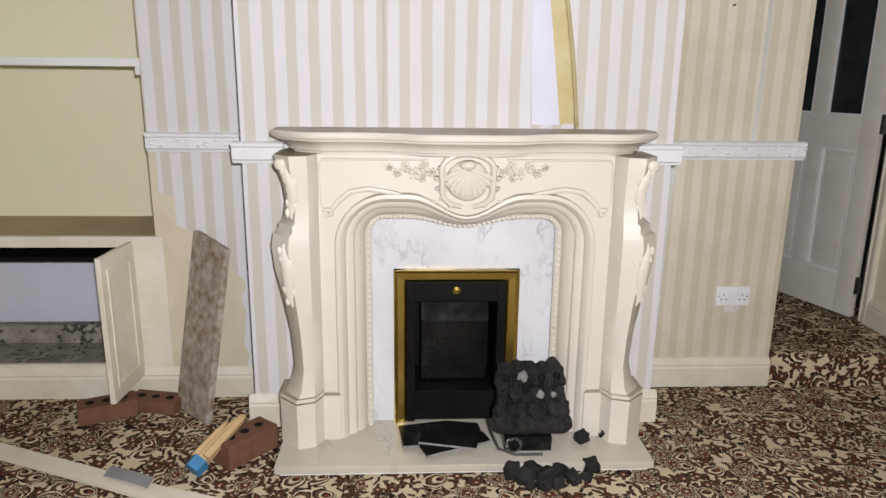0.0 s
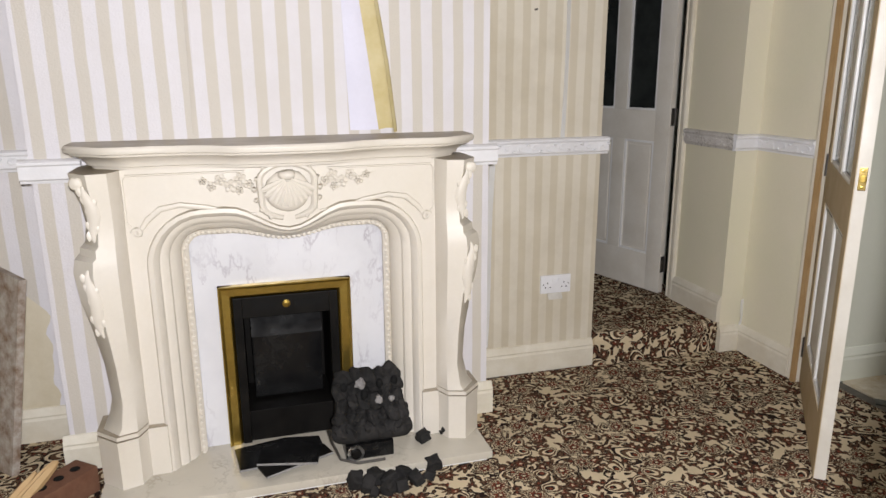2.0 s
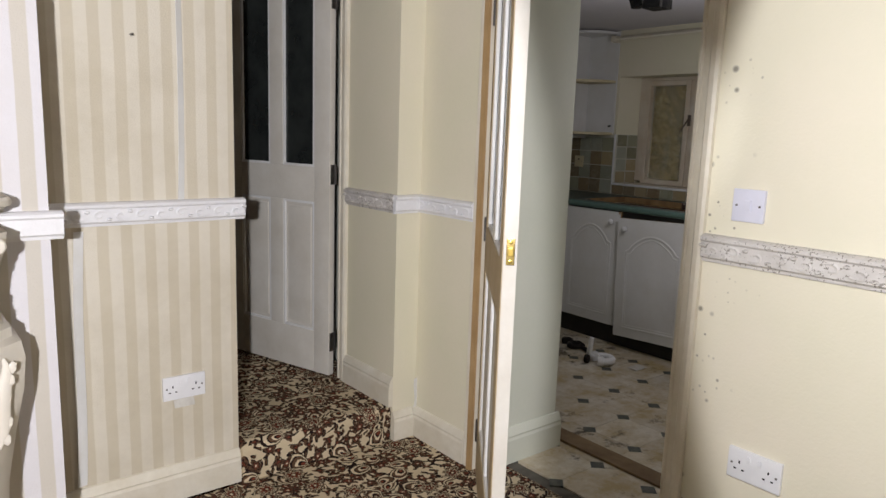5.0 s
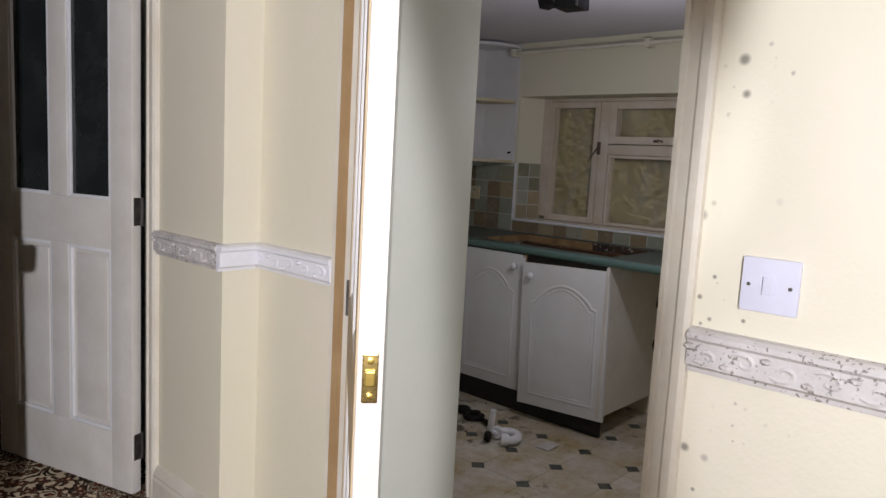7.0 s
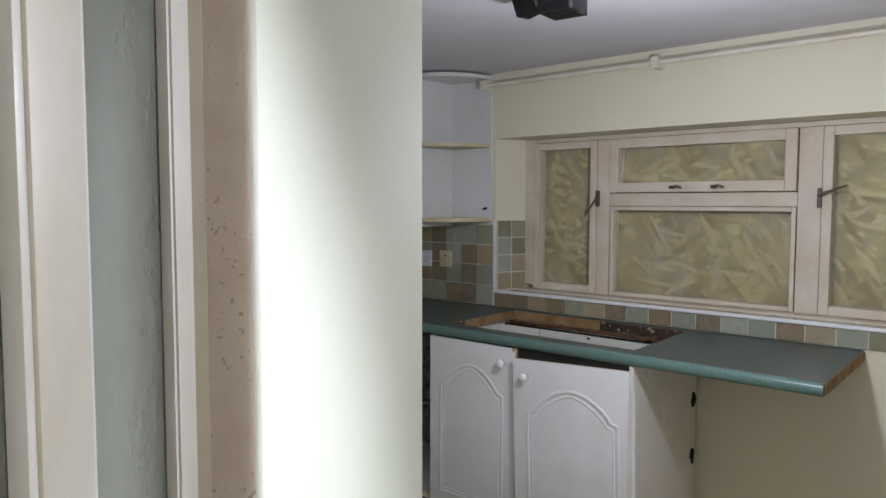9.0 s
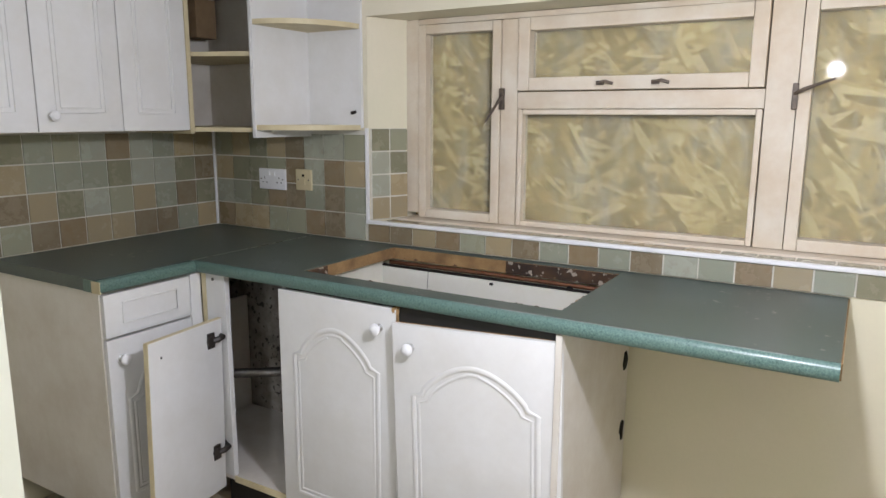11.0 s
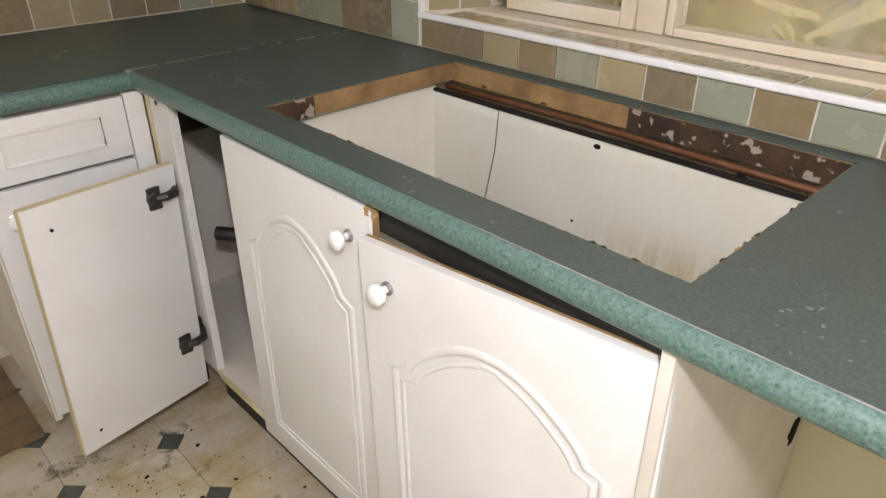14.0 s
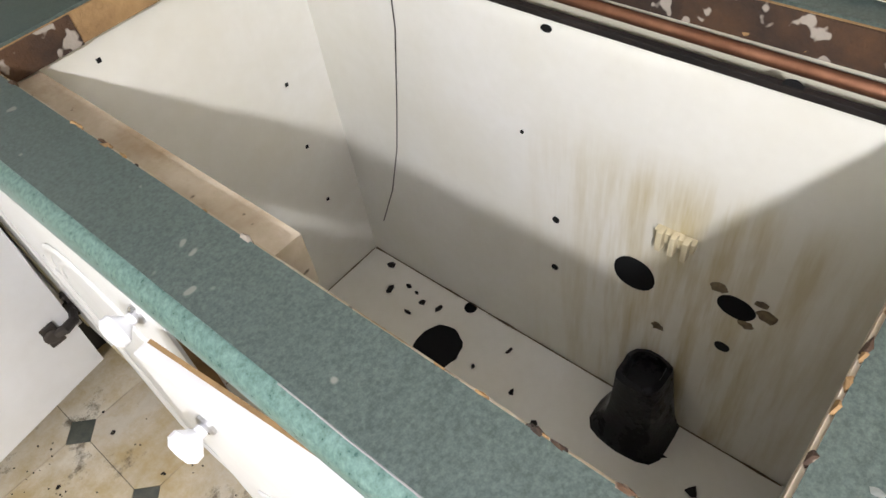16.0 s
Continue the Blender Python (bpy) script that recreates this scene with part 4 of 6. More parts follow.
panelled_door("hall_door", 0.685, 1.96, pose(2.246, 3.425, STEP_Z + 0.012, 0, 0, ang), "grubby white part-glazed hall door standing ajar", m_darkglass)
# raw pine face and edge of the kitchen door's hinge side, and its frame seen in the gap
fixed("trim", boxed((SIDE_X - 0.030, SIDE_X - 0.001, DOOR_Y1 + 0.001, DOOR_Y1 + 0.024, 0, DOOR_H)), m_bare, "stripped pine strip beside the door", "door casing")

# ---- fireplace ----
CX = 0.208
ob = thing("fireplace_surround", (CX, 2.55, 0.042), "ivory carved rococo fireplace surround with dusty mantel shelf", "fireplace")


def arch(out):
    """The opening's outline at a distance outwards: up one side, a waved head, down the other."""
    w, h, r = 0.326 + out * 0.9, 0.828 + out * 0.80, 0.05 + out * 1.0
    pts = [(-w, 0.042 + (h - r - 0.042) * k / 8) for k in range(9)]
    pts += [(-w + r - r * math.cos(a), h - r + r * math.sin(a)) for a in np.linspace(0.2, math.pi / 2, 7)]
    top = []
    for k in range(1, 16):
        x = -w + r + (2 * (w - r)) * k / 16
        q = x / (w - r)
        top.append((x, h - 0.030 * (1 + 1.4 * out / 0.12) * 0.5 * (1 + math.cos(math.pi * min(1, abs(q) * 1.35))) * (1 - 0.25 * q * q)))
    return pts + top + [(-x, z) for x, z in reversed(pts)]


PROFILE = [(0.0, 2.625), (0.0, 2.606), (0.012, 2.598), (0.024, 2.606), (0.027, 2.585), (0.044, 2.560), (0.060, 2.552), (0.064, 2.540), (0.080, 2.530), (0.092, 2.528), (0.096, 2.512), (0.112, 2.500), (0.128, 2.503), (0.134, 2.516)]
bm = bmesh.new()
rings = [[bm.verts.new((CX + x, y, z)) for x, z in arch(o)] for o, y in PROFILE]
outer = []
for x, z in arch(0.134):
    w, zt = 0.525, 1.075
    if abs(x) / 0.48 > (z - 0.2) / 0.80:
        outer.append((math.copysign(w, x), z if z < 0.88 else min(zt, 0.88 + (z - 0.88) * 2.4)))
    else:
        outer.append((x * w / 0.44 if abs(x) > 0.3 else x * 1.19, zt))
rings.append([bm.verts.new((CX + x, 2.518, z)) for x, z in outer])
rings.append([bm.verts.new((CX + x, BREAST_Y, z)) for x, z in outer])
for r0, r1 in zip(rings, rings[1:]):
    for k in range(len(r0) - 1):
        bm.faces.new((r0[k], r0[k + 1], r1[k + 1], r1[k]))
body = part("front_panel", bm, m_surround, ob, "", True)
bm = bmesh.new()
pts = arch(0.012)
dense = [Vector((CX + a[0] + (b[0] - a[0]) * s, 2.597, a[1] + (b[1] - a[1]) * s)) for a, b in zip(pts, pts[1:]) for s in (0, 0.25, 0.5, 0.75)]
step = 0.0
for a, b in zip(dense, dense[1:]):
    step += (b - a).length
    if step > 0.013:
        step = 0
        blob(bm, a, (0.008, 0.006, 0.008), 0, 1)
part("rope_moulding", bm, m_surround, ob, "", True)

# mantel shelf: waved front, canted corners, moulded edge
plan = [(-0.655, BREAST_Y), (-0.655, 2.575), (-0.64, 2.545), (-0.585, 2.50), (-0.535, 2.462), (-0.49, 2.456), (-0.40, 2.463), (-0.31, 2.458), (-0.24, 2.440), (-0.19, 2.412), (-0.165, 2.398), (-0.12, 2.392), (-0.06, 2.388)]
plan = plan + [(0, 2.387)] + [(-x, y) for x, y in reversed(plan)]
bm = bmesh.new()
rings = []
for inset, z in ((0.072, 1.062), (0.070, 1.070), (0.058, 1.073), (0.056, 1.082), (0.046, 1.092), (0.030, 1.101), (0.016, 1.106), (0.014, 1.112), (0.002, 1.115), (0.0, 1.121), (0.0, 1.129), (0.006, 1.136)):
    rings.append([bm.verts.new((CX + x * (1 - inset / 0.655), BREAST_Y - (BREAST_Y - y) * (1 - inset / 0.30), z)) for x, y in plan])
for r0, r1 in zip(rings, rings[1:]):
    for k in range(len(r0)):
        bm.faces.new((r0[k], r0[(k + 1) % len(r0)], r1[(k + 1) % len(r0)], r1[k]))
bm.faces.new(rings[0])
bm.faces.new(rings[-1])
part("mantel_shelf", bm, m_surround, ob, "ivory shelf with grey-brown dust on top", True)

# S-curved legs on canted blocks
LEG = ((0.042, 0.640, 0.075), (0.205, 0.640, 0.075), (0.215, 0.634, 0.07), (0.232, 0.628, 0.066), (0.250, 0.612, 0.056), (0.33, 0.594, 0.046), (0.45, 0.602, 0.052), (0.57, 0.622, 0.062), (0.68, 0.645, 0.074), (0.76, 0.652, 0.078), (0.80, 0.645, 0.074),
       (0.812, 0.628, 0.066), (0.835, 0.626, 0.066), (0.845, 0.612, 0.054), (0.91, 0.602, 0.046), (0.97, 0.610, 0.054), (1.02, 0.626, 0.066), (1.062, 0.632, 0.070))
for s in (-1, 1):
    bm, rings = bmesh.new(), []
    for z, out, d in LEG:
        g = out - 0.505
        sec = [(0.495, BREAST_Y), (0.495, 2.505), (0.520, 2.490 - d * 0.55), (0.505 + g * 0.55, 2.478 - d * 0.62), (0.505 + g, 2.535 - d * 0.5), (out, 2.575), (out, BREAST_Y)]
        rings.append([bm.verts.new((CX + s * x, y, z)) for x, y in sec])
    for r0, r1 in zip(rings, rings[1:]):
        for k in range(len(r0)):
            bm.faces.new((r0[k], r0[(k + 1) % len(r0)], r1[(k + 1) % len(r0)], r1[k]))
    bm.faces.new(rings[0])
    bm.faces.new(rings[-1])
    part("leg", bm, m_surround, ob, "", True)
    bm = bmesh.new()
    for z0, z1, amp in ((0.86, 1.03, 0.004), (0.56, 0.78, 0.005)):
        line = []
        for q in np.linspace(0, 1, 16):
            z = z0 + (z1 - z0) * q
            out = np.interp(z, [k[0] for k in LEG], [k[1] for k in LEG])
            d = np.interp(z, [k[0] for k in LEG], [k[2] for k in LEG])
            line.append((CX + s * (0.508 + (out - 0.505) * 0.62 + amp * math.sin(q * 9)), 2.478 - d * 0.60, z))
        tube(bm, line, [0.002 + 0.017 * math.sin(math.pi * q) for q in np.linspace(0.02, 0.98, 16)], 8, 0.4, (0, 1, 0))
        for q in np.linspace(0.1, 0.9, 8):
            p = Vector(line[int(q * 15)])
            blob(bm, p + Vector((s * 0.012 * (1 if int(q * 10) % 2 else -1), 0.0, 0.006)), (0.009, 0.005, 0.016), 0.3, 1, q * 9)
    for z in (1.035, 0.232):
        lathe(bm, [(0.004, -0.01), (0.016, -0.006), (0.02, 0.0), (0.016, 0.006), (0.004, 0.01)], pose(CX + s * 0.605, 2.455 if z > 1 else 2.462, z, 90), 12) if z > 1 else None
    part("leaf_carving", bm, m_surround, ob, "", True)
    base = [(0.495, 2.60), (0.495, 2.496), (0.520, 2.443), (0.579, 2.424), (0.646, 2.490), (0.646, 2.572), (0.646, 2.60)]
    bm = prism(bmesh.new(), [(CX + s * x, y) for x, y in base], (0, 0, 0.0425), (1, 0, 0), (0, 1, 0), (0, 0, 0.155))
    for z, grow in ((0.1985, 0.004), (0.216, 0.001)):
        prism(bm, [(CX + s * (0.57 + (x - 0.57) * (1 + grow * 9)), 2.55 + (y - 2.55) * (1 + grow * 7)) for x, y in base], (0, 0, z), (1, 0, 0), (0, 1, 0), (0, 0, 0.013))
    part("leg_base", bm, m_surround, ob)
    part("corner_block", boxed((CX + min(s * 0.40, s * 0.535), CX + max(s * 0.40, s * 0.535), 2.5205, BREAST_Y - 0.001, 0.80, 1.0615)), m_surround, ob)
    inner = bmesh.new()
    box(inner, CX + s * 0.435, CX + s * 0.497, 2.490, BREAST_Y, 0.042, 0.215, 0.004)
    part("plinth_block", inner, m_surround, ob, "", True)

# raised scroll lines on the panel, shell and flower sprays
for s in (-1, 1):
    bm = bmesh.new()
    line = [(CX + s * x, 2.512, z) for x, z in ((0.10, 0.905), (0.17, 0.912), (0.25, 0.935), (0.33, 0.948), (0.39, 0.938), (0.43, 0.905), (0.455, 0.87))]
    tube(bm, line, [0.004, 0.008, 0.009, 0.009, 0.010, 0.010, 0.006], 8, 0.8, (0, 1, 0))
    tube(bm, [(CX + s * (0.462 + 0.013 * math.cos(a) * (1 - a / 12)), 2.508, 0.868 + s * 0 + 0.013 * math.sin(a) * (1 - a / 12)) for a in np.linspace(0, 7, 14)], [0.008] * 8 + [0.007, 0.006, 0.006, 0.005, 0.004, 0.003], 6)
    frame_line = [(CX + s * x, 2.514, z) for x, z in ((0.13, 1.045), (0.48, 1.045), (0.49, 1.03), (0.49, 0.90), (0.478, 0.885))]
    tube(bm, frame_line, 0.0035, 6)
    part("scroll_line", bm, m_surround, ob, "", True)
bm = bmesh.new()
c = Vector((CX, 2.505, 0.978))
for k in range(11):
    a = math.radians(205 + 13 * k)
    d = Vector((math.cos(a) * 1.0, 0, math.sin(a)))
    part("shell_rib", tube(bmesh.new(), [c + Vector((0, -0.030, 0.045)) + d * r for r in (0.012, 0.04, 0.07, 0.092)], [0.005, 0.010, 0.012, 0.006], 6, 0.8, (0, 1, 0)), m_surround, ob, "", True)
blob(bm, c + Vector((0, 0.0, 0.0)), (0.072, 0.024, 0.068), 0.05, 3)
blob(bm, c + Vector((0, -0.012, 0.052)), (0.030, 0.022, 0.018), 0.2, 2)
part("shell", bm, m_surround, ob, "", True)
bm = bmesh.new()
for s in (-1, 1):
    tube(bm, [c + Vector((s * (0.095 + 0.012 * math.sin(q * 3)) * math.sin(a) / math.sin(1.57), -0.010, 0.088 * math.cos(a))) for q, a in zip(np.linspace(0, 3, 16), np.linspace(0.15, 2.95, 16))], [0.005 + 0.007 * math.sin(q) for q in np.linspace(0.3, 2.8, 16)], 7, 1, None)
    for k in range(7):
        a = 0.4 + k * 0.36
        blob(bm, c + Vector((s * 0.104 * math.sin(a), -0.008, 0.098 * math.cos(a))), (0.010, 0.012, 0.010), 0.3, 1, k)
part("cartouche_frame", bm, m_surround, ob, "", True)
for s in (-1, 1):
    bm = bmesh.new()
    for fx, fz, r in ((0.145, 1.022, 0.020), (0.175, 1.0, 0.022), (0.205, 1.022, 0.019), (0.232, 1.002, 0.016), (0.258, 1.02, 0.013), (0.15, 0.985, 0.014), (0.12, 1.004, 0.016)):
        q = Vector((CX + s * fx, 2.512, fz))
        for k in range(5):
            a = k * 1.257 + fx * 30
            blob(bm, q + Vector((math.cos(a) * r * 0.62, -0.004, math.sin(a) * r * 0.62)), (r * 0.45, 0.007, r * 0.45), 0.15, 1, k)
        blob(bm, q + Vector((0, -0.009, 0)), (r * 0.3, 0.006, r * 0.3), 0, 1)
    tube(bm, [(CX + s * x, 2.511, z) for x, z in ((0.11, 0.99), (0.16, 1.01), (0.22, 1.01), (0.29, 1.028))], [0.004, 0.004, 0.003, 0.001], 5)
    part("flower_spray", bm, m_surround, ob, "", True)

ob = thing("hearth", (CX, 2.5, 0), "cream marble hearth slab with white edge", "hearth")
slab = bmesh.new()
box(slab, CX - 0.645, CX + 0.645, 2.315, BREAST_Y, 0.014, 0.042, 0.004)
part("slab", slab, m_hearth, ob, "", True)
part("riser", boxed((CX - 0.63, CX + 0.63, 2.332, BREAST_Y, 0, 0.0145)), m_white, ob, "white painted base strip")
bm = bmesh.new()
for s in ((CX - 0.36, -0.035, 2.632, BREAST_Y - 0.001, 0.042, 0.90), (0.41, CX + 0.36, 2.632, BREAST_Y - 0.001, 0.042, 0.90), (-0.035, 0.41, 2.632, BREAST_Y - 0.001, 0.635, 0.90)):
    part("marble_panel", box(bmesh.new(), *s), m_marble, ob, "white grey-veined marble panel")

ob = thing("gas_fire", (0.185, 2.64, 0.042), "black gas fire with tarnished brass trim", "fire")
X0, X1, ZT, YF = -0.040, 0.412, 0.640, 2.604
bar = [(0, 0), (0.046, 0), (0.046, -0.006), (0.036, -0.016), (0.012, -0.018), (0.004, -0.026), (0, -0.026)]
for name, o, u, w in (("trim_left", (X0, YF + 0.026, 0.043), (1, 0, 0), (0, 0, ZT - 0.043)), ("trim_right", (X1, YF + 0.026, 0.043), (-1, 0, 0), (0, 0, ZT - 0.043)), ("trim_top", (X0, YF + 0.0255, ZT), (0, 0, -1), (X1 - X0, 0, 0))):
    part("brass_trim", prism(bmesh.new(), bar, o, u, (0, 1, 0), w), m_brass, ob, "tarnished brass trim")
bm = bmesh.new()
a0, a1, at = X0 + 0.046, X1 - 0.046, ZT - 0.046
for s in ((a0, a0 + 0.03, 2.615, 2.90, 0.043, at), (a1 - 0.03, a1, 2.615, 2.90, 0.043, at), (a0 + 0.03, a1 - 0.03, 2.615, 2.90, at - 0.075, at), (a0 + 0.03, a1 - 0.03, 2.88, 2.90, 0.043, at - 0.075), (a0 + 0.03, a1 - 0.03, 2.63, 2.88, 0.043, 0.16)):
    part("firebox_panel", box(bmesh.new(), *s, bevel=0.003), m_black, ob)
bm = bmesh.new()
prism(bm, [(2.66, 0.43), (2.70, 0.50), (2.74, 0.51), (2.78, 0.40)], (0.06, 0, 0), (0, 1, 0), (0, 0, 1), (0.25, 0, 0))
box(bm, 0.06, 0.31, 2.72, 2.76, 0.17, 0.45, 0.006)
part("canopy", bm, m_black_gloss, ob, "glossy black hood", True)
for k in range(12):
    part("vent_slot", boxed((0.075 + k * 0.02, 0.087 + k * 0.02, 2.6135, 2.616, 0.548, 0.572)), m_hole, ob) if k != 5 and k != 6 else None
part("badge", lathe(bmesh.new(), [(0.014, 0), (0.014, 0.003), (0.010, 0.005), (0.009, 0.003), (0.003, 0.004)], pose(0.186, 2.615, 0.562, 90), 16), m_brass, ob, "round brass badge")

ob = thing("ceramic_coal_bed", (0.44, 2.46, 0.042), "grey-black moulded ceramic coal bed tipped on the hearth", "coal bed")
random.seed(12)
ROWS = ((0.318, 0.566, 0.150, 2.420, 6), (0.322, 0.562, 0.190, 2.432, 7), (0.326, 0.560, 0.232, 2.455, 6), (0.330, 0.558, 0.272, 2.480, 6), (0.336, 0.552, 0.300, 2.500, 5))
for r, (x0, x1, z, y, count) in enumerate(ROWS):
    for k in range(count):
        x = x0 + (x1 - x0) * (k + 0.5) / count
        w = (x1 - x0) / count
        part("coal", blob(bmesh.new(), (x + random.uniform(-0.006, 0.006), y + random.uniform(-0.004, 0.010), z + random.uniform(-0.008, 0.008)), (w * 0.72, 0.048, 0.034), 0.45, 3, r * 7 + k * 2.3, random.uniform(-0.3, 0.3)), m_coal, ob, "", True)
bm = bmesh.new()
lip = [(0.312 + 0.262 * q, 2.412 + 0.02 * (2 * q - 1) ** 4, 0.132 + 0.006 * math.sin(q * 3.14) + 0.004 * noise.noise((q * 7, 0, 0))) for q in np.linspace(0, 1, 20)]
tube(bm, lip, [0.030] + [0.037 + 0.003 * noise.noise((q * 9, 3, 0)) for q in np.linspace(0, 1, 18)] + [0.030], 12, 0.85, (0, 1, 0))
part("front_lip", bm, m_coal, ob, "", True)
for hx, hz in ((0.352, 0.292), (0.478, 0.292), (0.530, 0.296), (0.42, 0.262)):
    part("coal_hole", blob(bmesh.new(), (hx, 2.436 + 0.55 * (hz - 0.272), hz), (0.013, 0.012, 0.020), 0.2, 2, hx * 9), m_hole, ob, "black hole in the coal bed", True)
for fx, fz, r in ((0.41, 0.302, 0.018), (0.468, 0.246, 0.014), (0.513, 0.246, 0.010)):
    part("ash_lump", blob(bmesh.new(), (fx, 2.412 + 0.5 * (fz - 0.235), fz), (r, 0.012, r * 1.1), 0.5, 2, fx * 40), m_ash, ob, "pale ash-crusted lump", False)
part("burner_box", box(bmesh.new(), 0.345, 0.512, 2.392, 2.52, 0.043, 0.098, 0.004), m_black_gloss, ob, "black steel burner box", True)
knob = bmesh.new()
lathe(knob, [(0.028, 0), (0.030, 0.004), (0.028, 0.008), (0.022, 0.008), (0.020, 0.004)], pose(0.378, 2.393, 0.070, 90), 20)
part("control_ring", knob, m_chrome, ob, "chrome control ring", True)
part("control_knob", lathe(bmesh.new(), [(0.018, 0), (0.018, 0.014), (0.014, 0.018)], pose(0.378, 2.392, 0.070, 90), 16), m_black, ob, "", True)
part("gas_pipe", tube(bmesh.new(), [(0.30, 2.52, 0.10), (0.305, 2.46, 0.085), (0.325, 2.39, 0.055), (0.38, 2.362, 0.048), (0.475, 2.362, 0.048)], 0.005, 8), m_steel, ob, "bent steel gas pipe", True)

for at, sx, sy, tilt, turn, mat_, label in (((0.13, 2.50, 0.052), 0.30, 0.16, 4, 8, m_black_gloss, "sooty glass fire panel lying on the hearth"), ((0.16, 2.44, 0.075), 0.20, 0.13, 9, -14, m_black_gloss, "broken sooty glass plate on the hearth"), ((0.175, 2.43, 0.055), 0.26, 0.10, 5, 24, m_black, "black steel plate on the hearth")):
    ob = thing("fire_panel", pose(*at, tilt, 4, turn), label, "panel")
    bm = bmesh.new()
    prism(bm, [(-sx / 2, -sy / 2), (sx / 2, -sy / 2 + 0.02), (sx / 2, sy / 2 - 0.02), (sx * 0.1, sy / 2), (-sx / 2, sy / 2 - 0.03)], (0, 0, 0), (1, 0, 0), (0, 1, 0), (0, 0, 0.008))
    part("plate", bm, mat_, ob, "", False, True)
    part("grey_edge", tube(bmesh.new(), [(-sx / 2, -sy / 2, 0.004), (sx / 2, -sy / 2 + 0.02, 0.004)], 0.004, 6), m_ash, ob, "", False, True)
random.seed(9)
for x, y, z, r in ((0.633, 2.455, 0.060, 0.022), (0.727, 2.49, 0.060, 0.022), (0.36, 2.295, 0.024, 0.026), (0.40, 2.262, 0.022, 0.026), (0.43, 2.30, 0.028, 0.026), (0.47, 2.27, 0.024, 0.028), (0.50, 2.235, 0.020, 0.024), (0.52, 2.29, 0.026, 0.026), (0.56, 2.26, 0.020, 0.022), (0.635, 2.325, 0.024, 0.026), (0.46, 2.232, 0.022, 0.024), (0.61, 2.27, 0.016, 0.018), (0.41, 2.225, 0.014, 0.016)):
    ob = thing("loose_coal", (x, y, z - r * 0.8), "grey-black ceramic coal lump", "coal", "loose coals by the hearth")
    bm = box(bmesh.new(), -r, r, -r * 0.85, r * 0.85, -r * 0.8, r * 0.8, r * 0.3)
    bmesh.ops.subdivide_edges(bm, edges=bm.edges[:], cuts=1, use_grid_fill=True)
    m = Matrix.Translation((x, y, z)) @ Euler((random.uniform(-0.5, 0.5), random.uniform(-0.5, 0.5), random.uniform(0, 3))).to_matrix().to_4x4()
    for v in bm.verts:
        v.co = m @ (v.co * (1 + 0.3 * noise.noise(v.co * 50 + Vector((x * 90, 0, 0)))))
    part("lump", bm, m_coal, ob)

# ---- alcove cupboard and shelves ----
ob = thing("alcove_cupboard", (-1.5, 3.1, 0.1), "cream alcove cupboard with open door and dirty inside", "cupboard")
FY = LEFT_Y - 0.004
part("stile", box(bmesh.new(), -1.075, -0.957, FY, FY + 0.022, 0.128, 0.64, 0.002), m_cream, ob)
part("top_rail", box(bmesh.new(), -2.49, -0.957, FY - 0.004, FY + 0.02, 0.640, 0.684, 0.003), m_cream, ob)
part("bottom_rail", box(bmesh.new(), -2.49, -1.075, FY, FY + 0.02, 0.1, 0.145, 0.002), m_skirt, ob)
part("top_board", boxed((-2.49, -0.987, FY + 0.02, 3.358, 0.660, 0.682)), m_cupshelf, ob, "dusty brown shelf board")
# near-black shelf colour carries the darkness of the cupboard's upper recess
part("inner_shelf", boxed((-2.49, -1.0, 3.08, 3.355, 0.545, 0.565)), m_black, ob, "inner shelf coloured near-black for the cupboard's dark inside")
part("back_board", boxed((-2.49, -0.99, 3.340, 3.357, 0.18, 0.545)), m_interior, ob, "lilac-white back board")
part("floor_board", boxed((-2.49, -0.99, FY + 0.03, 3.355, 0.1, 0.13)), m_dirtyboard, ob, "filthy cupboard floor")
part("fallen_batten", box(bmesh.new(), -2.2, -1.10, 3.22, 3.27, 0.13, 0.215, 0.004), m_dirtyboard, ob, "stained timber batten")
part("side_board", boxed((-1.0, -0.987, FY + 0.03, 3.355, 0.13, 0.66)), m_cupshelf, ob)
door = part("door", box(bmesh.new(), -0.010, 0.010, -0.27, 0, 0.0, 0.565, 0.002), m_cream, ob, "cream cupboard door standing open", True)
door.matrix_parent_inverse = Matrix.Identity(4)
door.matrix_basis = Matrix.Translation(Vector((-1.082, FY - 0.004, 0.10)) - Vector((-1.5, 3.1, 0.1))) @ pose(0, 0, 0, 0, 0, -3)
dp = bmesh.new()
for a, b, c, d in ((-0.232, -0.214, 0.05, 0.515), (-0.056, -0.038, 0.05, 0.515), (-0.214, -0.056, 0.05, 0.068), (-0.214, -0.056, 0.497, 0.515)):
    box(dp, 0.0096, 0.0155, a, b, c, d, 0.0025)
part("door_panel", dp, m_cream, door, "", True, True)
part("keyhole", lathe(bmesh.new(), [(0.007, 0), (0.007, 0.003), (0.003, 0.004)], pose(-0.0115, -0.245, 0.33, 0, -90), 10), m_brass, door, "brass keyhole plate", False, True)
for k in (-1.56, -1.46):
    clip = thing("cable_clip", (k, FY + 0.10, 0.60), "small grey clip under the shelf", "clip")
    part("body", box(bmesh.new(), k - 0.02, k + 0.02, FY + 0.09, FY + 0.11, 0.615, 0.66, 0.004), m_greypipe, clip)
ob = thing("wall_shelf", (-1.6, 3.2, 1.33), "white painted alcove shelf", "shelf")
part("board", box(bmesh.new(), -2.49, -0.987, 2.965, 3.358, 1.332, 1.362, 0.002), m_white, ob)
part("bracket", box(bmesh.new(), -1.02, -0.988, 2.99, 3.35, 1.302, 1.332, 0.002), m_white, ob)

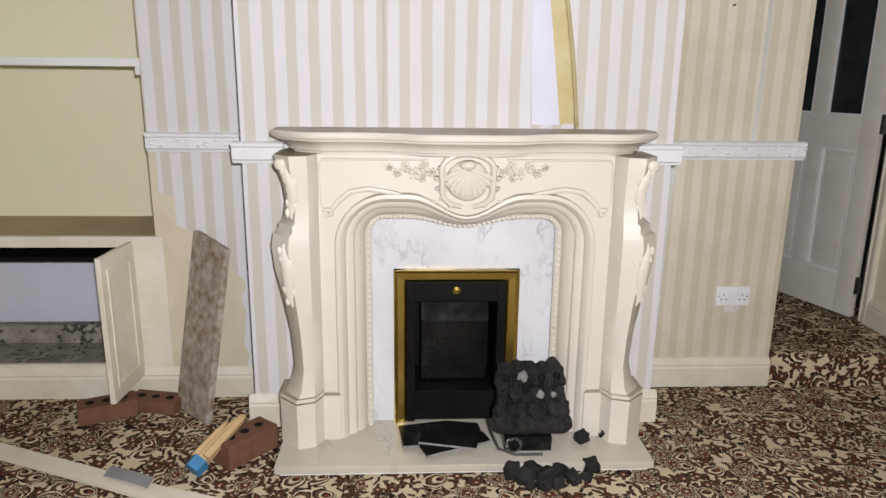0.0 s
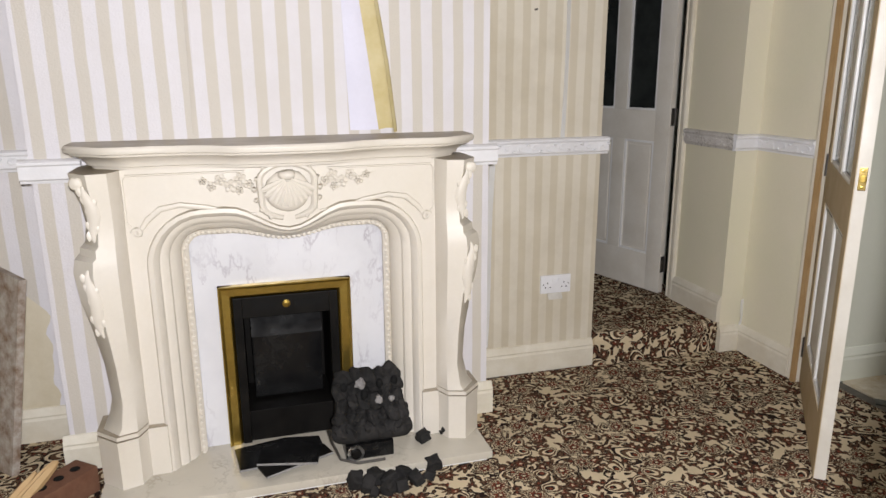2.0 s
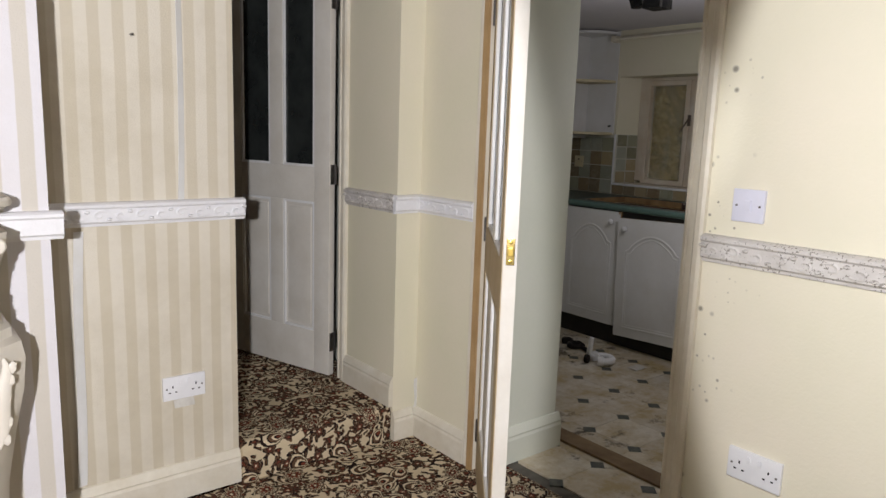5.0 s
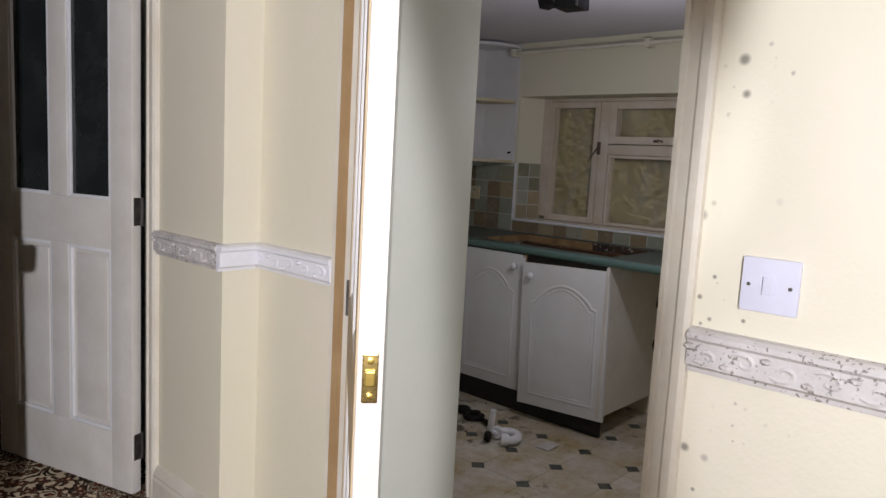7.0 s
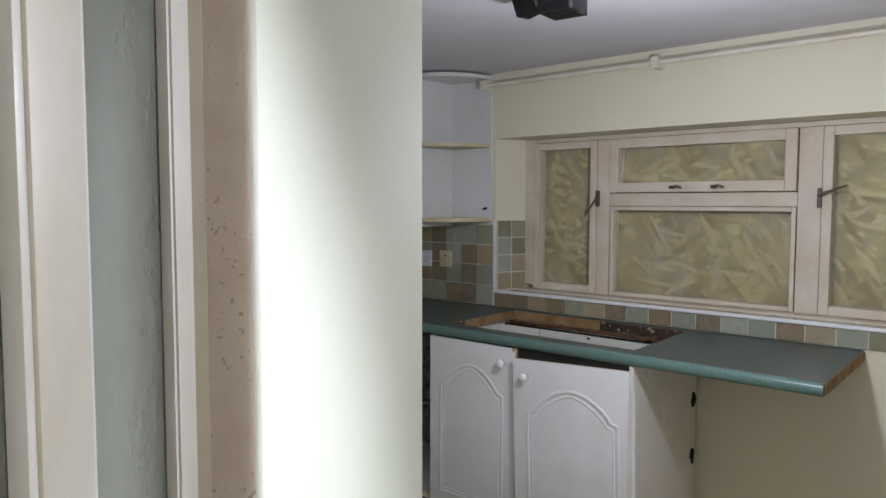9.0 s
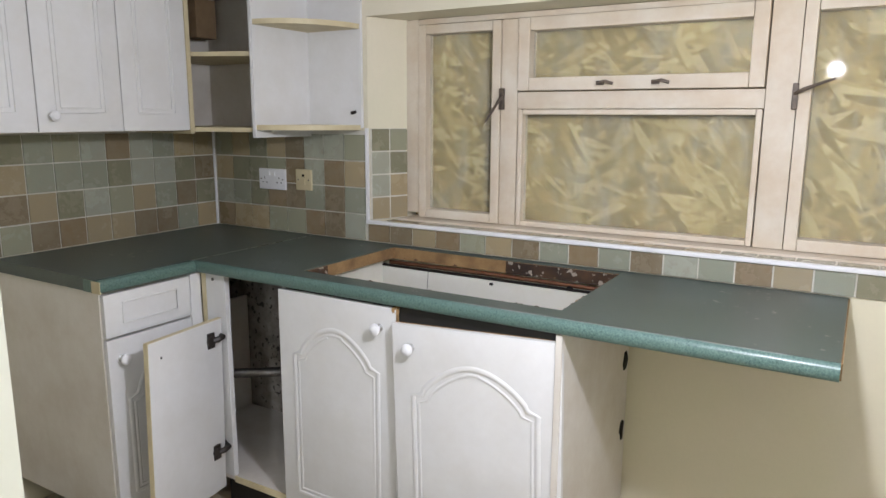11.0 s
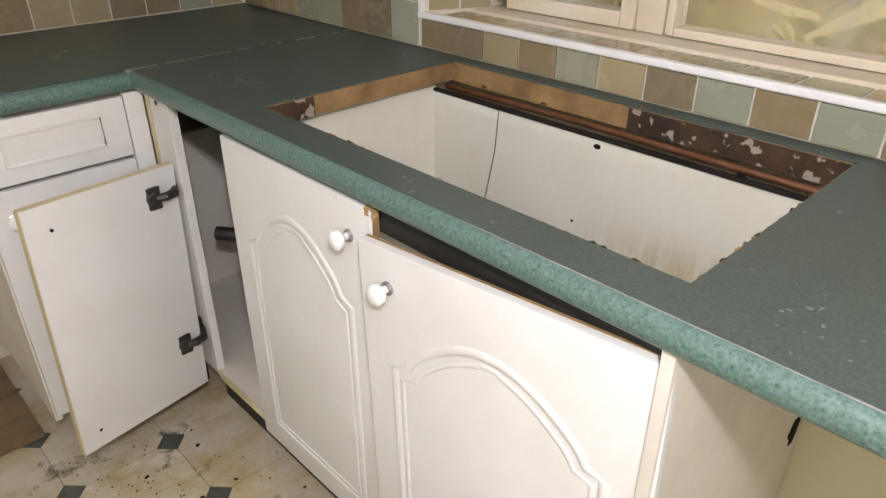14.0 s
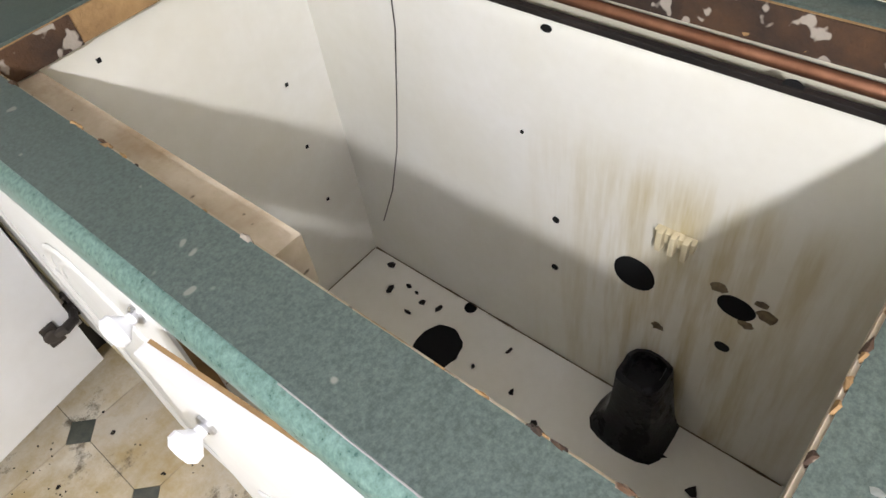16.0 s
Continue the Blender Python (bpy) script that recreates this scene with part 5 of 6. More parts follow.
# ---- things on the carpet ----
ob = thing("leaning_board", (-0.80, 2.82, 0), "grey peeling board leaning on the alcove wall", "board")
bm = bmesh.new()
a, b, d = Vector((-0.905, 2.86, 0.002)), Vector((-0.745, 2.70, 0.002)), Vector((0.105, 0.055, 0.715))
nrm = (b - a).cross(d).normalized() * 0.026
vs = [bm.verts.new(p) for p in (a, b, b + d * 0.95, a + d, a + nrm, b + nrm, b + d * 0.95 + nrm, a + d + nrm)]
for f in ((0, 1, 2, 3), (4, 5, 6, 7), (0, 1, 5, 4), (1, 2, 6, 5), (2, 3, 7, 6), (3, 0, 4, 7)):
    bm.faces.new([vs[k] for k in f])
part("plank", bm, m_board, ob)


def brick(x, y, turn, label, group="bricks on the carpet", h=0.068):
    ob = thing("brick", pose(x, y, 0, 0, 0, turn), label, "brick", group)
    bm = box(bmesh.new(), -0.105, 0.105, -0.051, 0.051, 0, h, 0.006)
    part("body", bm, m_brick, ob, "", False, True)
    for k in (-0.06, 0.0, 0.06):
        part("core_hole", lathe(bmesh.new(), [(0.016, 0), (0.016, 0.002), (0.002, 0.0022)], pose(k, 0, h - 0.0005), 12), m_hole, ob, "", False, True)
    return ob


brick(-1.165, 2.775, 25, "red-brown cored brick under the cupboard door")
brick(-1.0, 2.84, -12, "chipped red-brown brick by the skirting", h=0.05)
brick(-0.565, 2.475, 50, "red-brown cored brick beside the hearth", h=0.09)
ob = thing("pine_offcut", (-0.63, 2.42, 0), "split pine offcut with a blue painted end", "timber")
bm = bmesh.new()
a, d = Vector((-0.705, 2.345, 0.03)), Vector((0.125, 0.165, 0.10))
for off, ln, w in ((Vector((0, 0, 0)), 1.0, 0.026), (Vector((0.022, -0.010, 0.018)), 0.95, 0.018), (Vector((-0.02, 0.012, 0.012)), 0.78, 0.016)):
    tube(bm, [a + off + d * q * ln + Vector((0.006, 0, 0.004)) * noise.noise((q * 5, w * 99, 0)) for q in np.linspace(0.12, 1, 8)], [w * k for k in (1, 1.05, 1.0, 0.95, 0.9, 0.85, 0.7, 0.4)], 5)
part("wood", bm, m_pine, ob)
part("blue_end", tube(bmesh.new(), [a - d * 0.06, a + d * 0.13], [0.034, 0.036], 5), m_blue, ob, "blue painted end")
ob = thing("floor_strip", (-1.1, 2.4, 0), "cream painted timber strip lying on the carpet", "timber strip")
bm = bmesh.new()
line = [Vector((-2.0, 2.69, 0)), Vector((-1.46, 2.51, 0)), Vector((-1.05, 2.33, 0)), Vector((-0.80, 2.22, 0)), Vector((-0.55, 2.14, 0))]
part("strip", sheet(bm, lambda u, v: Vector((0, 0, 0.012 + 0.01 * math.sin(v * 3))) + line[min(3, int(v * 4))].lerp(line[min(3, int(v * 4)) + 1], v * 4 - min(3, int(v * 4))) + Vector((0.025, 0.07, 0)) * (u - 0.5), 2, 16, 0.010), m_cream, ob, "", False)
part("tape_patch", sheet(bmesh.new(), lambda u, v: Vector((-0.99 + 0.17 * v, 2.335 - 0.075 * v + 0.06 * (u - 0.5), 0.0275 + 0.004 * math.sin(v * 3))), 2, 3, 0.001), m_greypipe, ob, "grey torn tape")

# ---- kitchen worktop ----
TOP, FX, CUTX0, CUTX1, CUTY0, CUTY1 = 0.91, 4.195, 4.275, 4.772, 2.826, 3.688
ob = thing("worktop", (4.5, 3.4, 0.87), "dark green laminate worktop with the sink cut out", "worktop")
NOSE = [(0.085, 0), (0.085, 0.037), (0.022, 0.0375), (0.016, 0.0398), (0.011, 0.0385), (0.005, 0.035), (0.001, 0.028), (0, 0.018), (0.002, 0.008), (0.008, 0.002), (0.014, 0)]
part("front_edge", prism(bmesh.new(), NOSE, (FX - 0.004, 2.208, TOP - 0.04), (1, 0, 0), (0, 0, 1), (0, 1.90, 0)), m_nose, ob, "speckled green rounded edge, coloured paler as if lit", True)
for s in ((FX + 0.012, CUTX0, 2.2085, 4.108), (CUTX0, WIN_X - 0.001, 2.2085, CUTY0), (CUTX0, WIN_X - 0.001, CUTY1, 4.108), (CUTX1, WIN_X - 0.001, CUTY0, CUTY1)):
    part("slab", boxed((s[0], s[1], s[2], s[3], TOP - 0.039, TOP + 0.0006)), m_worktop, ob)
part("raw_end", boxed((FX + 0.014, WIN_X - 0.003, 2.2045, 2.2083, TOP - 0.038, TOP - 0.001)), m_chip, ob, "raw chipboard end of the worktop")
part("joint_strip", boxed((FX - 0.002, WIN_X - 0.002, 4.108, 4.113, TOP - 0.03, TOP + 0.0016)), m_chrome, ob, "metal joint strip")
bm = boxed((3.85, WIN_X - 0.001, 4.113, FAR_Y - 0.001, TOP - 0.039, TOP + 0.0006))
part("return_slab", bm, m_worktop, ob)
part("front_edge", prism(bmesh.new(), NOSE, (3.848, 4.088, TOP - 0.04), (0, 1, 0), (0, 0, 1), (0.345, 0, 0)), m_nose, ob, "speckled green rounded edge, coloured paler as if lit", True)
part("end_chip", box(bmesh.new(), 3.846, 3.85, 4.09, 4.13, TOP - 0.04, TOP - 0.004), m_cabedge, ob, "chipped board corner")
for s in ((CUTX0, CUTX1, CUTY1 - 0.003, CUTY1 + 0.0, TOP - 0.042, TOP - 0.003), (CUTX1 - 0.003, CUTX1, CUTY0, CUTY1, TOP - 0.045, TOP - 0.003), (CUTX0, CUTX0 + 0.003, CUTY0, CUTY1, TOP - 0.041, TOP - 0.003), (CUTX0, CUTX1, CUTY0, CUTY0 + 0.003, TOP - 0.041, TOP - 0.003)):
    part("cut_edge", boxed(s), m_chip if s[0] > 4.5 or s[2] > 3.6 else m_skirt_rot, ob, "water-stained raw chipboard edge")
for s in ((CUTX1 - 0.006, CUTX1 - 0.0032, CUTY0 + 0.003, 3.22, TOP - 0.045, TOP - 0.0035), (CUTX0 + 0.003, 4.385, CUTY1 - 0.006, CUTY1 - 0.0032, TOP - 0.042, TOP - 0.0035)):
    part("rotten_edge", boxed(s), m_chip_wet, ob, "black rotten chipboard with a pale crust")

part("worn_line", tube(bmesh.new(), [(FX + 0.0115 + 0.0006 * noise.noise((q * 40, 0, 0)), 2.30 + 0.80 * q, TOP - 0.0008) for q in np.linspace(0, 1, 50)], [0.0008 + 0.0011 * abs(noise.noise((q * 23, 5, 0))) for q in np.linspace(0, 1, 50)], 5), m_ash, ob, "pale worn line along the edge")
random.seed(47)
for cx, cy, sx, sy, count in ((4.32, 3.87, 0.055, 0.085, 46), (4.33, 2.70, 0.08, 0.10, 26)):
    for k in range(count):
        x, y, r = random.gauss(cx, sx * 0.5), random.gauss(cy, sy * 0.5), random.uniform(0.0012, 0.005)
        if FX + 0.03 < x < CUTX0 + 0.2 and (y > CUTY1 + 0.02 or y < CUTY0 - 0.02):
            part("scuff", blob(bmesh.new(), (x, y, TOP + 0.0008), (r * 0.7, r * random.uniform(0.3, 1.0), 0.0006), 0.8, 1, k * 1.7), m_scuff, ob)

random.seed(52)
for k in range(60):
    q, side = random.random(), k % 3
    x, y = ((CUTX0 + 0.001, CUTY0 + q * (CUTY1 - CUTY0)), (CUTX0 + q * (CUTX1 - CUTX0), CUTY0 + 0.001), (CUTX1 - 0.004, CUTY0 + q * (CUTY1 - CUTY0)))[side]
    r = random.uniform(0.002, 0.0055)
    part("crumb_edge", blob(bmesh.new(), (x, y, TOP - (0.001 if side < 2 else 0.040)), (r * (0.6 if side != 1 else 1.5), r * (1.5 if side != 1 else 0.6), r * 0.7), 0.9, 1, k * 2.1), m_chip if k % 2 else m_chip_wet, ob, "crumbling chipboard rim")

# ---- base units ----


def cabinet_door(parent, w, h, knob_side, label="", plain_back=False):
    """A door leaf built in its own axes: x along the width from the hinge, z up, front face towards -y."""
    leaf = part("door", box(bmesh.new(), 0, w, 0, 0.018, 0, h, 0.003), m_cab, parent, label, True, True)
    if not plain_back:
        e = 0.062
        pts = [(e, e), (w - e, e), (w - e, h - 0.20)]
        pts += [(w - e - 0.028, h - 0.192), (w - e - 0.034, h - 0.178)]
        for q in np.linspace(0.04, 0.96, 17):
            pts.append((w - e - 0.034 - (w - 2 * e - 0.068) * q, h - 0.178 + 0.078 * math.sin(math.pi * q) ** 0.85))
        pts += [(e + 0.034, h - 0.178), (e + 0.028, h - 0.192)]
        pts += [(e, h - 0.20), (e, e)]
        for off, r in ((0.0, 0.0080), (0.016, 0.0045)):
            cx, cz = w / 2, h / 2
            line = [(x + (off if x < cx - 0.03 else -off if x > cx + 0.03 else 0), -0.0008, z + (off if z < cz else -off)) for x, z in pts]
            part("arched_moulding", tube(bmesh.new(), line, r, 8, 0.40, (0, 1, 0)), m_cab, leaf, "", True, True)
    if knob_side is not None:
        k = part("knob", lathe(bmesh.new(), [(0.006, 0), (0.006, 0.012), (0.010, 0.016), (0.0165, 0.022), (0.0165, 0.029), (0.011, 0.034), (0.003, 0.035)], pose(knob_side, 0.001, h - 0.062, 90), 18), m_plastic, leaf, "white round knob", True, True)
        part("knob_collar", lathe(bmesh.new(), [(0.011, 0), (0.011, 0.004), (0.007, 0.007)], pose(knob_side, 0.001, h - 0.062, 90), 14), m_chrome, leaf, "chrome knob collar", True, True)
    return leaf


def set_pose(o, parent, m):
    o.matrix_parent_inverse = Matrix.Identity(4)
    o.matrix_basis = Matrix.Translation(-parent.location) @ m


def hinge(parent, z):
    """A concealed hinge: cup plate on the leaf, cranked arm, cross-shaped plate on the post."""
    bm = bmesh.new()
    box(bm, 4.138, 4.168, 3.986, 3.994, z - 0.026, z + 0.026, 0.003)
    lathe(bm, [(0.017, 0), (0.017, 0.006), (0.012, 0.008)], pose(4.152, 3.990, z, 90), 14)
    tube(bm, [(4.158, 3.985, z), (4.176, 3.978, z + 0.002), (4.198, 3.984, z + 0.003), (4.206, 4.004, z + 0.002), (4.208, 4.034, z)], [0.009, 0.0105, 0.010, 0.009, 0.009], 8)
    box(bm, 4.209, 4.2185, 4.012, 4.058, z - 0.010, z + 0.010, 0.003)
    box(bm, 4.211, 4.2185, 4.022, 4.042, z - 0.030, z + 0.030, 0.003)
    for dz in (-0.022, 0.022):
        lathe(bm, [(0.006, 0), (0.006, 0.003), (0.003, 0.004)], pose(4.211, 4.032, z + dz, 0, -90), 8)
    part("hinge", bm, m_hinge, parent, "dark bronze concealed hinge")


Y0, YM, Y1, CZ0, CZ1, BX, BACK = 2.795, 3.283, 3.730, 0.150, 0.868, 4.222, 4.74
ob = thing("sink_base_unit", (4.48, 3.26, 0), "white sink base unit with arched doors, one hanging ajar", "cabinet")
part("side_panel", box(bmesh.new(), BX - 0.018, BACK + 0.06, Y0, Y0 + 0.016, CZ0 - 0.03, CZ1, 0.001), m_cabside, ob, "grubby end panel")
part("side_panel", box(bmesh.new(), BX, BACK, Y1 - 0.016, Y1, CZ0, CZ1, 0.001), m_inside, ob)
part("base_panel", boxed((BX, BACK, Y0 + 0.016, Y1 - 0.016, CZ0 - 0.016, CZ0)), m_inside, ob, "stained base panel")
bk = part("back_panel", boxed((BACK - 0.004, BACK, Y0 + 0.016, Y1 - 0.016, CZ0, 0.842)), m_backstain, ob, "yellow-stained back panel")
part("panel_top_edge", box(bmesh.new(), BACK - 0.008, BACK + 0.002, Y0 + 0.016, Y1 - 0.016, 0.842, 0.850, 0.002), m_rubber, ob, "frayed black panel edge")
# added black rail: passes for the shaded gap under the worktop, blocks stray light
part("front_rail", box(bmesh.new(), BX, BX + 0.018, Y0 + 0.016, Y1 - 0.016, 0.818, 0.869, 0.001), m_plinth, ob)
part("batten", box(bmesh.new(), 4.285, 4.325, 3.225, Y1 - 0.02, 0.800, 0.866, 0.004), m_skirt_rot, ob, "stained timber batten under the worktop", True)
part("crack", tube(bmesh.new(), [(BACK - 0.0045, y, z) for y, z in ((3.513, 0.842), (3.520, 0.75), (3.55, 0.60), (3.572, 0.50), (3.61, 0.38), (3.661, 0.265))], 0.0011, 5), m_steel, ob, "thin dark crack")
for y, z, ry, rz in ((3.109, 0.477, 0.032, 0.032), (2.963, 0.507, 0.026, 0.020), (2.965, 0.415, 0.011, 0.009), (3.243, 0.511, 0.006, 0.006), (3.244, 0.40, 0.006, 0.006), (3.259, 0.828, 0.008, 0.005), (3.30, 0.655, 0.003, 0.003), (2.978, 0.851, 0.010, 0.006)):
    bm = bmesh.new()
    ring = [bm.verts.new((BACK - 0.0055, y + ry * math.cos(a) * (1 + 0.12 * noise.noise((a, y * 9, 0))), z + rz * math.sin(a) * (1 + 0.12 * noise.noise((a, z * 9, 3))))) for a in np.linspace(0, 6.283, 21)[:-1]]
    far = [bm.verts.new(v.co + Vector((0.0025, 0, 0))) for v in ring]
    for k in range(20):
        bm.faces.new((ring[k], ring[(k + 1) % 20], far[(k + 1) % 20], far[k]))
    bm.faces.new(ring)
    part("cut_hole", bm, m_hole, ob, "rough black hole cut for pipes")
for y, z, r, k in ((2.925, 0.517, 0.013, 1), (2.992, 0.530, 0.011, 2), (2.945, 0.484, 0.010, 3), (2.935, 0.535, 0.008, 4), (3.06, 0.385, 0.009, 5)):
    part("dirt_smear", blob(bmesh.new(), (BACK - 0.0045, y, z), (0.0012, r, r * 0.8), 0.8, 2, k * 3.7), m_smear, ob, "brown smear beside the hole")
SLEEVE = ((0.146, 0.066, 0.066, 0.000), (0.158, 0.062, 0.060, 0.004), (0.180, 0.054, 0.050, 0.008), (0.230, 0.046, 0.044, 0.004), (0.285, 0.041, 0.040, 0.000), (0.318, 0.038, 0.036, -0.004), (0.324, 0.030, 0.028, -0.004), (0.300, 0.026, 0.024, 0.0))
bm, rings = bmesh.new(), []
for z, rx, ry, off in SLEEVE:
    ring = []
    for k in range(24):
        a = 2 * math.pi * k / 24
        c_, s_ = math.cos(a), math.sin(a)
        w = (abs(c_) ** 4 + abs(s_) ** 4) ** -0.25 * (1 + 0.10 * noise.noise((c_ * 1.5, s_ * 1.5, z * 14)))
        ring.append(bm.verts.new((min(4.698 + off + rx * w * c_, BACK - 0.006), 3.052 + ry * w * s_, max(z + 0.008 * noise.noise((c_ * 2, s_ * 2, z * 9)), CZ0 + 0.0003))))
    rings.append(ring)
for r0, r1 in zip(rings, rings[1:]):
    for k in range(24):
        bm.faces.new((r0[k], r0[(k + 1) % 24], r1[(k + 1) % 24], r1[k]))
bm.faces.new(rings[-1])
part("waste_sleeve", bm, m_sleeve, ob, "torn glossy black plastic waste sleeve", True)
clip = bmesh.new()
box(clip, BACK - 0.016, BACK - 0.004, 3.03, 3.085, 0.580, 0.597, 0.002)
for y in (3.035, 3.052, 3.07):
    box(clip, BACK - 0.026, BACK - 0.012, y, y + 0.008, 0.570, 0.604, 0.002)
part("pipe_clip", clip, m_cabedge, ob, "cream plastic pipe clip")
for x, y, r in ((4.725, 3.437, 0.013), (4.388, 3.656, 0.014)):
    part("base_hole", lathe(bmesh.new(), [(r, 0), (r, 0.0015), (r * 0.3, 0.002)], pose(x, y, CZ0 - 0.0005), 18), m_hole, ob)
for name, line in (("crevice_dirt", [(BACK - 0.006, Y0 + 0.02 + q * 0.895, CZ0 + 0.001) for q in np.linspace(0, 1, 26)]), ("crevice_dirt", [(4.30 + q * 0.43, Y1 - 0.018, CZ0 + 0.001) for q in np.linspace(0, 1, 14)])):
    part(name, tube(bmesh.new(), line, [0.0012 + 0.0028 * max(0.0, noise.noise((k * 0.7, len(line), 0))) for k in range(len(line))], 5), m_smear, ob, "line of brown dirt in the corner")
bm = bmesh.new()
prism(bm, [(0.052 * math.cos(a) * (1 + 0.22 * noise.noise((math.cos(a) * 2, math.sin(a) * 2, 1))), 0.046 * math.sin(a) * (1 + 0.22 * noise.noise((math.cos(a) * 2, math.sin(a) * 2, 5)))) for a in np.linspace(0, 6.283, 25)[:-1]], (4.614, 3.43, CZ0 - 0.0005), (1, 0, 0), (0, 1, 0), (0, 0, 0.002))
part("base_hole", bm, m_hole, ob, "rough dark hole in the base")
random.seed(21)
for k in range(26):
    x, y = (4.70 - abs(random.gauss(0, 0.06)), random.uniform(2.84, 3.69)) if k % 2 else (random.uniform(4.30, 4.72), random.uniform(2.85, 3.68))
    d = thing("debris_flake", (x, y, CZ0), "small dark flake of debris inside the unit", "debris", "debris in the sink unit")
    part("flake", blob(bmesh.new(), (x, y, CZ0 + 0.003), (random.uniform(0.003, 0.013), random.uniform(0.003, 0.010), 0.0035), 0.8, 1, k), m_rubber, d)
for y, z in ((4.40, 0.826), (4.651, 0.633), (4.650, 0.501), (4.657, 0.364)):
    part("screw_hole", boxed((y - 0.003, y + 0.003, Y1 - 0.0175, Y1 - 0.0155, z - 0.003, z + 0.003)), m_hole, ob)
for z in (0.40, 0.63):
    part("side_hole", blob(bmesh.new(), (4.765, Y0 + 0.0015, z), (0.030, 0.004, 0.034), 0.6, 2, z * 9), m_hole, ob, "torn black hole in the end panel")
dl = cabinet_door(ob, Y1 - YM - 0.004, 0.728, Y1 - YM - 0.058, "white closed arched door")
set_pose(dl, ob, pose(FX + 0.006, Y1 - 0.002, 0.135, 0, 0, -90))
d = Vector((4.187, 3.277)) - Vector((4.228, Y0 + 0.002))
dr = cabinet_door(ob, 0.482, 0.742, 0.424, "white arched door hanging ajar")
mirror_turn = math.degrees(math.atan2(d.y, d.x))
set_pose(dr, ob, pose(4.230, Y0 - 0.019, 0.104, 0, 1.6, mirror_turn) @ Matrix.Translation((0, 0.0, 0)))
for v in dr.data.vertices:
    v.co.y = 0.018 - v.co.y
for c in dr.children:
    for v in c.data.vertices:
        v.co.y = 0.018 - v.co.y
    c.data.flip_normals()
dr.data.flip_normals()
part("raw_edge", boxed((0.004, 0.478, 0.0005, 0.0045, 0.7415, 0.7432)), m_chip, dr, "bare brown chipboard edge", False, True)
part("raw_edge", boxed((Y1 - YM - 0.0045, Y1 - YM - 0.0025, 0.004, 0.016, 0.50, 0.727)), m_chip, dl, "bare brown chipboard edge", False, True)
part("chipped_corner", blob(bmesh.new(), (Y1 - YM - 0.010, 0.009, 0.722), (0.013, 0.0115, 0.010), 0.7, 2, 4.0), m_chip, dl, "chipped chipboard corner", False, True)
part("plinth", boxed((4.262, 4.28, Y0 + 0.02, 4.06, 0.0, 0.134)), m_plinth, thing("plinth_board", (4.27, 3.4, 0), "black plinth board under the units", "plinth"))
part("copper_pipe", tube(bmesh.new(), [(4.763, 2.80, 0.852), (4.764, 3.3, 0.855), (4.763, 3.70, 0.852)], 0.0075, 10), m_copper, thing("copper_pipe", (4.756, 3.25, 0.84), "dull copper pipe behind the unit", "pipe"), "", True)

ob = thing("corner_base_unit", (4.48, 3.92, 0), "white corner base unit with an empty open front", "cabinet")
part("post", box(bmesh.new(), BX - 0.004, BX + 0.016, 3.985, 4.075, 0.15, CZ1, 0.002), m_cab, ob, "white hinge post")
part("post_edge", boxed((BX - 0.006, BX + 0.014, 4.075, 4.094, 0.15, CZ1)), m_cabedge, ob)
part("base_panel", boxed((BX, 4.78, Y1 + 0.001, FAR_Y - 0.01, 0.134, 0.15)), m_cabside, ob)
part("front_lip", boxed((BX - 0.003, BX, Y1 + 0.001, 3.985, 0.128, 0.152)), m_cabedge, ob)
# darkness of the open unit is put into this panel's colour
part("back_panel", boxed((4.70, 4.72, Y1 + 0.2, FAR_Y - 0.01, 0.15, 0.84)), m_dirtyboard, ob, "back panel coloured dark for the unit's unlit inside")
part("inner_side", boxed((4.36, 4.70, 4.40, 4.415, 0.15, 0.64)), m_cabside, ob)
part("upright", box(bmesh.new(), 4.56, 4.60, 3.86, 3.90, 0.15, 0.86, 0.002), m_bare, ob, "brown timber upright")
part("waste_pipe", tube(bmesh.new(), [(4.33, 4.10, 0.47), (4.42, 3.98, 0.47), (4.55, 3.90, 0.46), (4.60, 3.74, 0.46)], 0.018, 10), m_steel, ob, "dull grey waste pipe", True)
hinge(ob, 0.661)
hinge(ob, 0.268)
part("screw", lathe(bmesh.new(), [(0.006, 0), (0.006, 0.003)], pose(BX - 0.003, 4.04, 0.85, 0, -90), 8), m_steel, ob)
leaf = cabinet_door(ob, 0.335, 0.60, None, "white corner door folded wide open", True)
h0, t0 = Vector((4.190, 4.018)), Vector((3.868, 3.955))
set_pose(leaf, ob, pose(h0.x, h0.y, 0.122, 0, -2.0, math.degrees(math.atan2(t0.y - h0.y, t0.x - h0.x))))
part("leaf_edge", boxed((0.333, 0.3365, 0.001, 0.017, 0.0, 0.60)), m_cabedge, leaf, "yellowed door edging", False, True)
part("leaf_edge", boxed((0.0, 0.335, 0.001, 0.017, 0.5985, 0.6015)), m_cabedge, leaf, "yellowed door edging", False, True)
for x, z in ((0.285, 0.545), (0.29, 0.045)):
    part("screw_hole", lathe(bmesh.new(), [(0.004, 0), (0.004, 0.001), (0.001, 0.0012)], pose(x, 0.0182, z, -90), 8), m_hole, leaf, "", False, True)

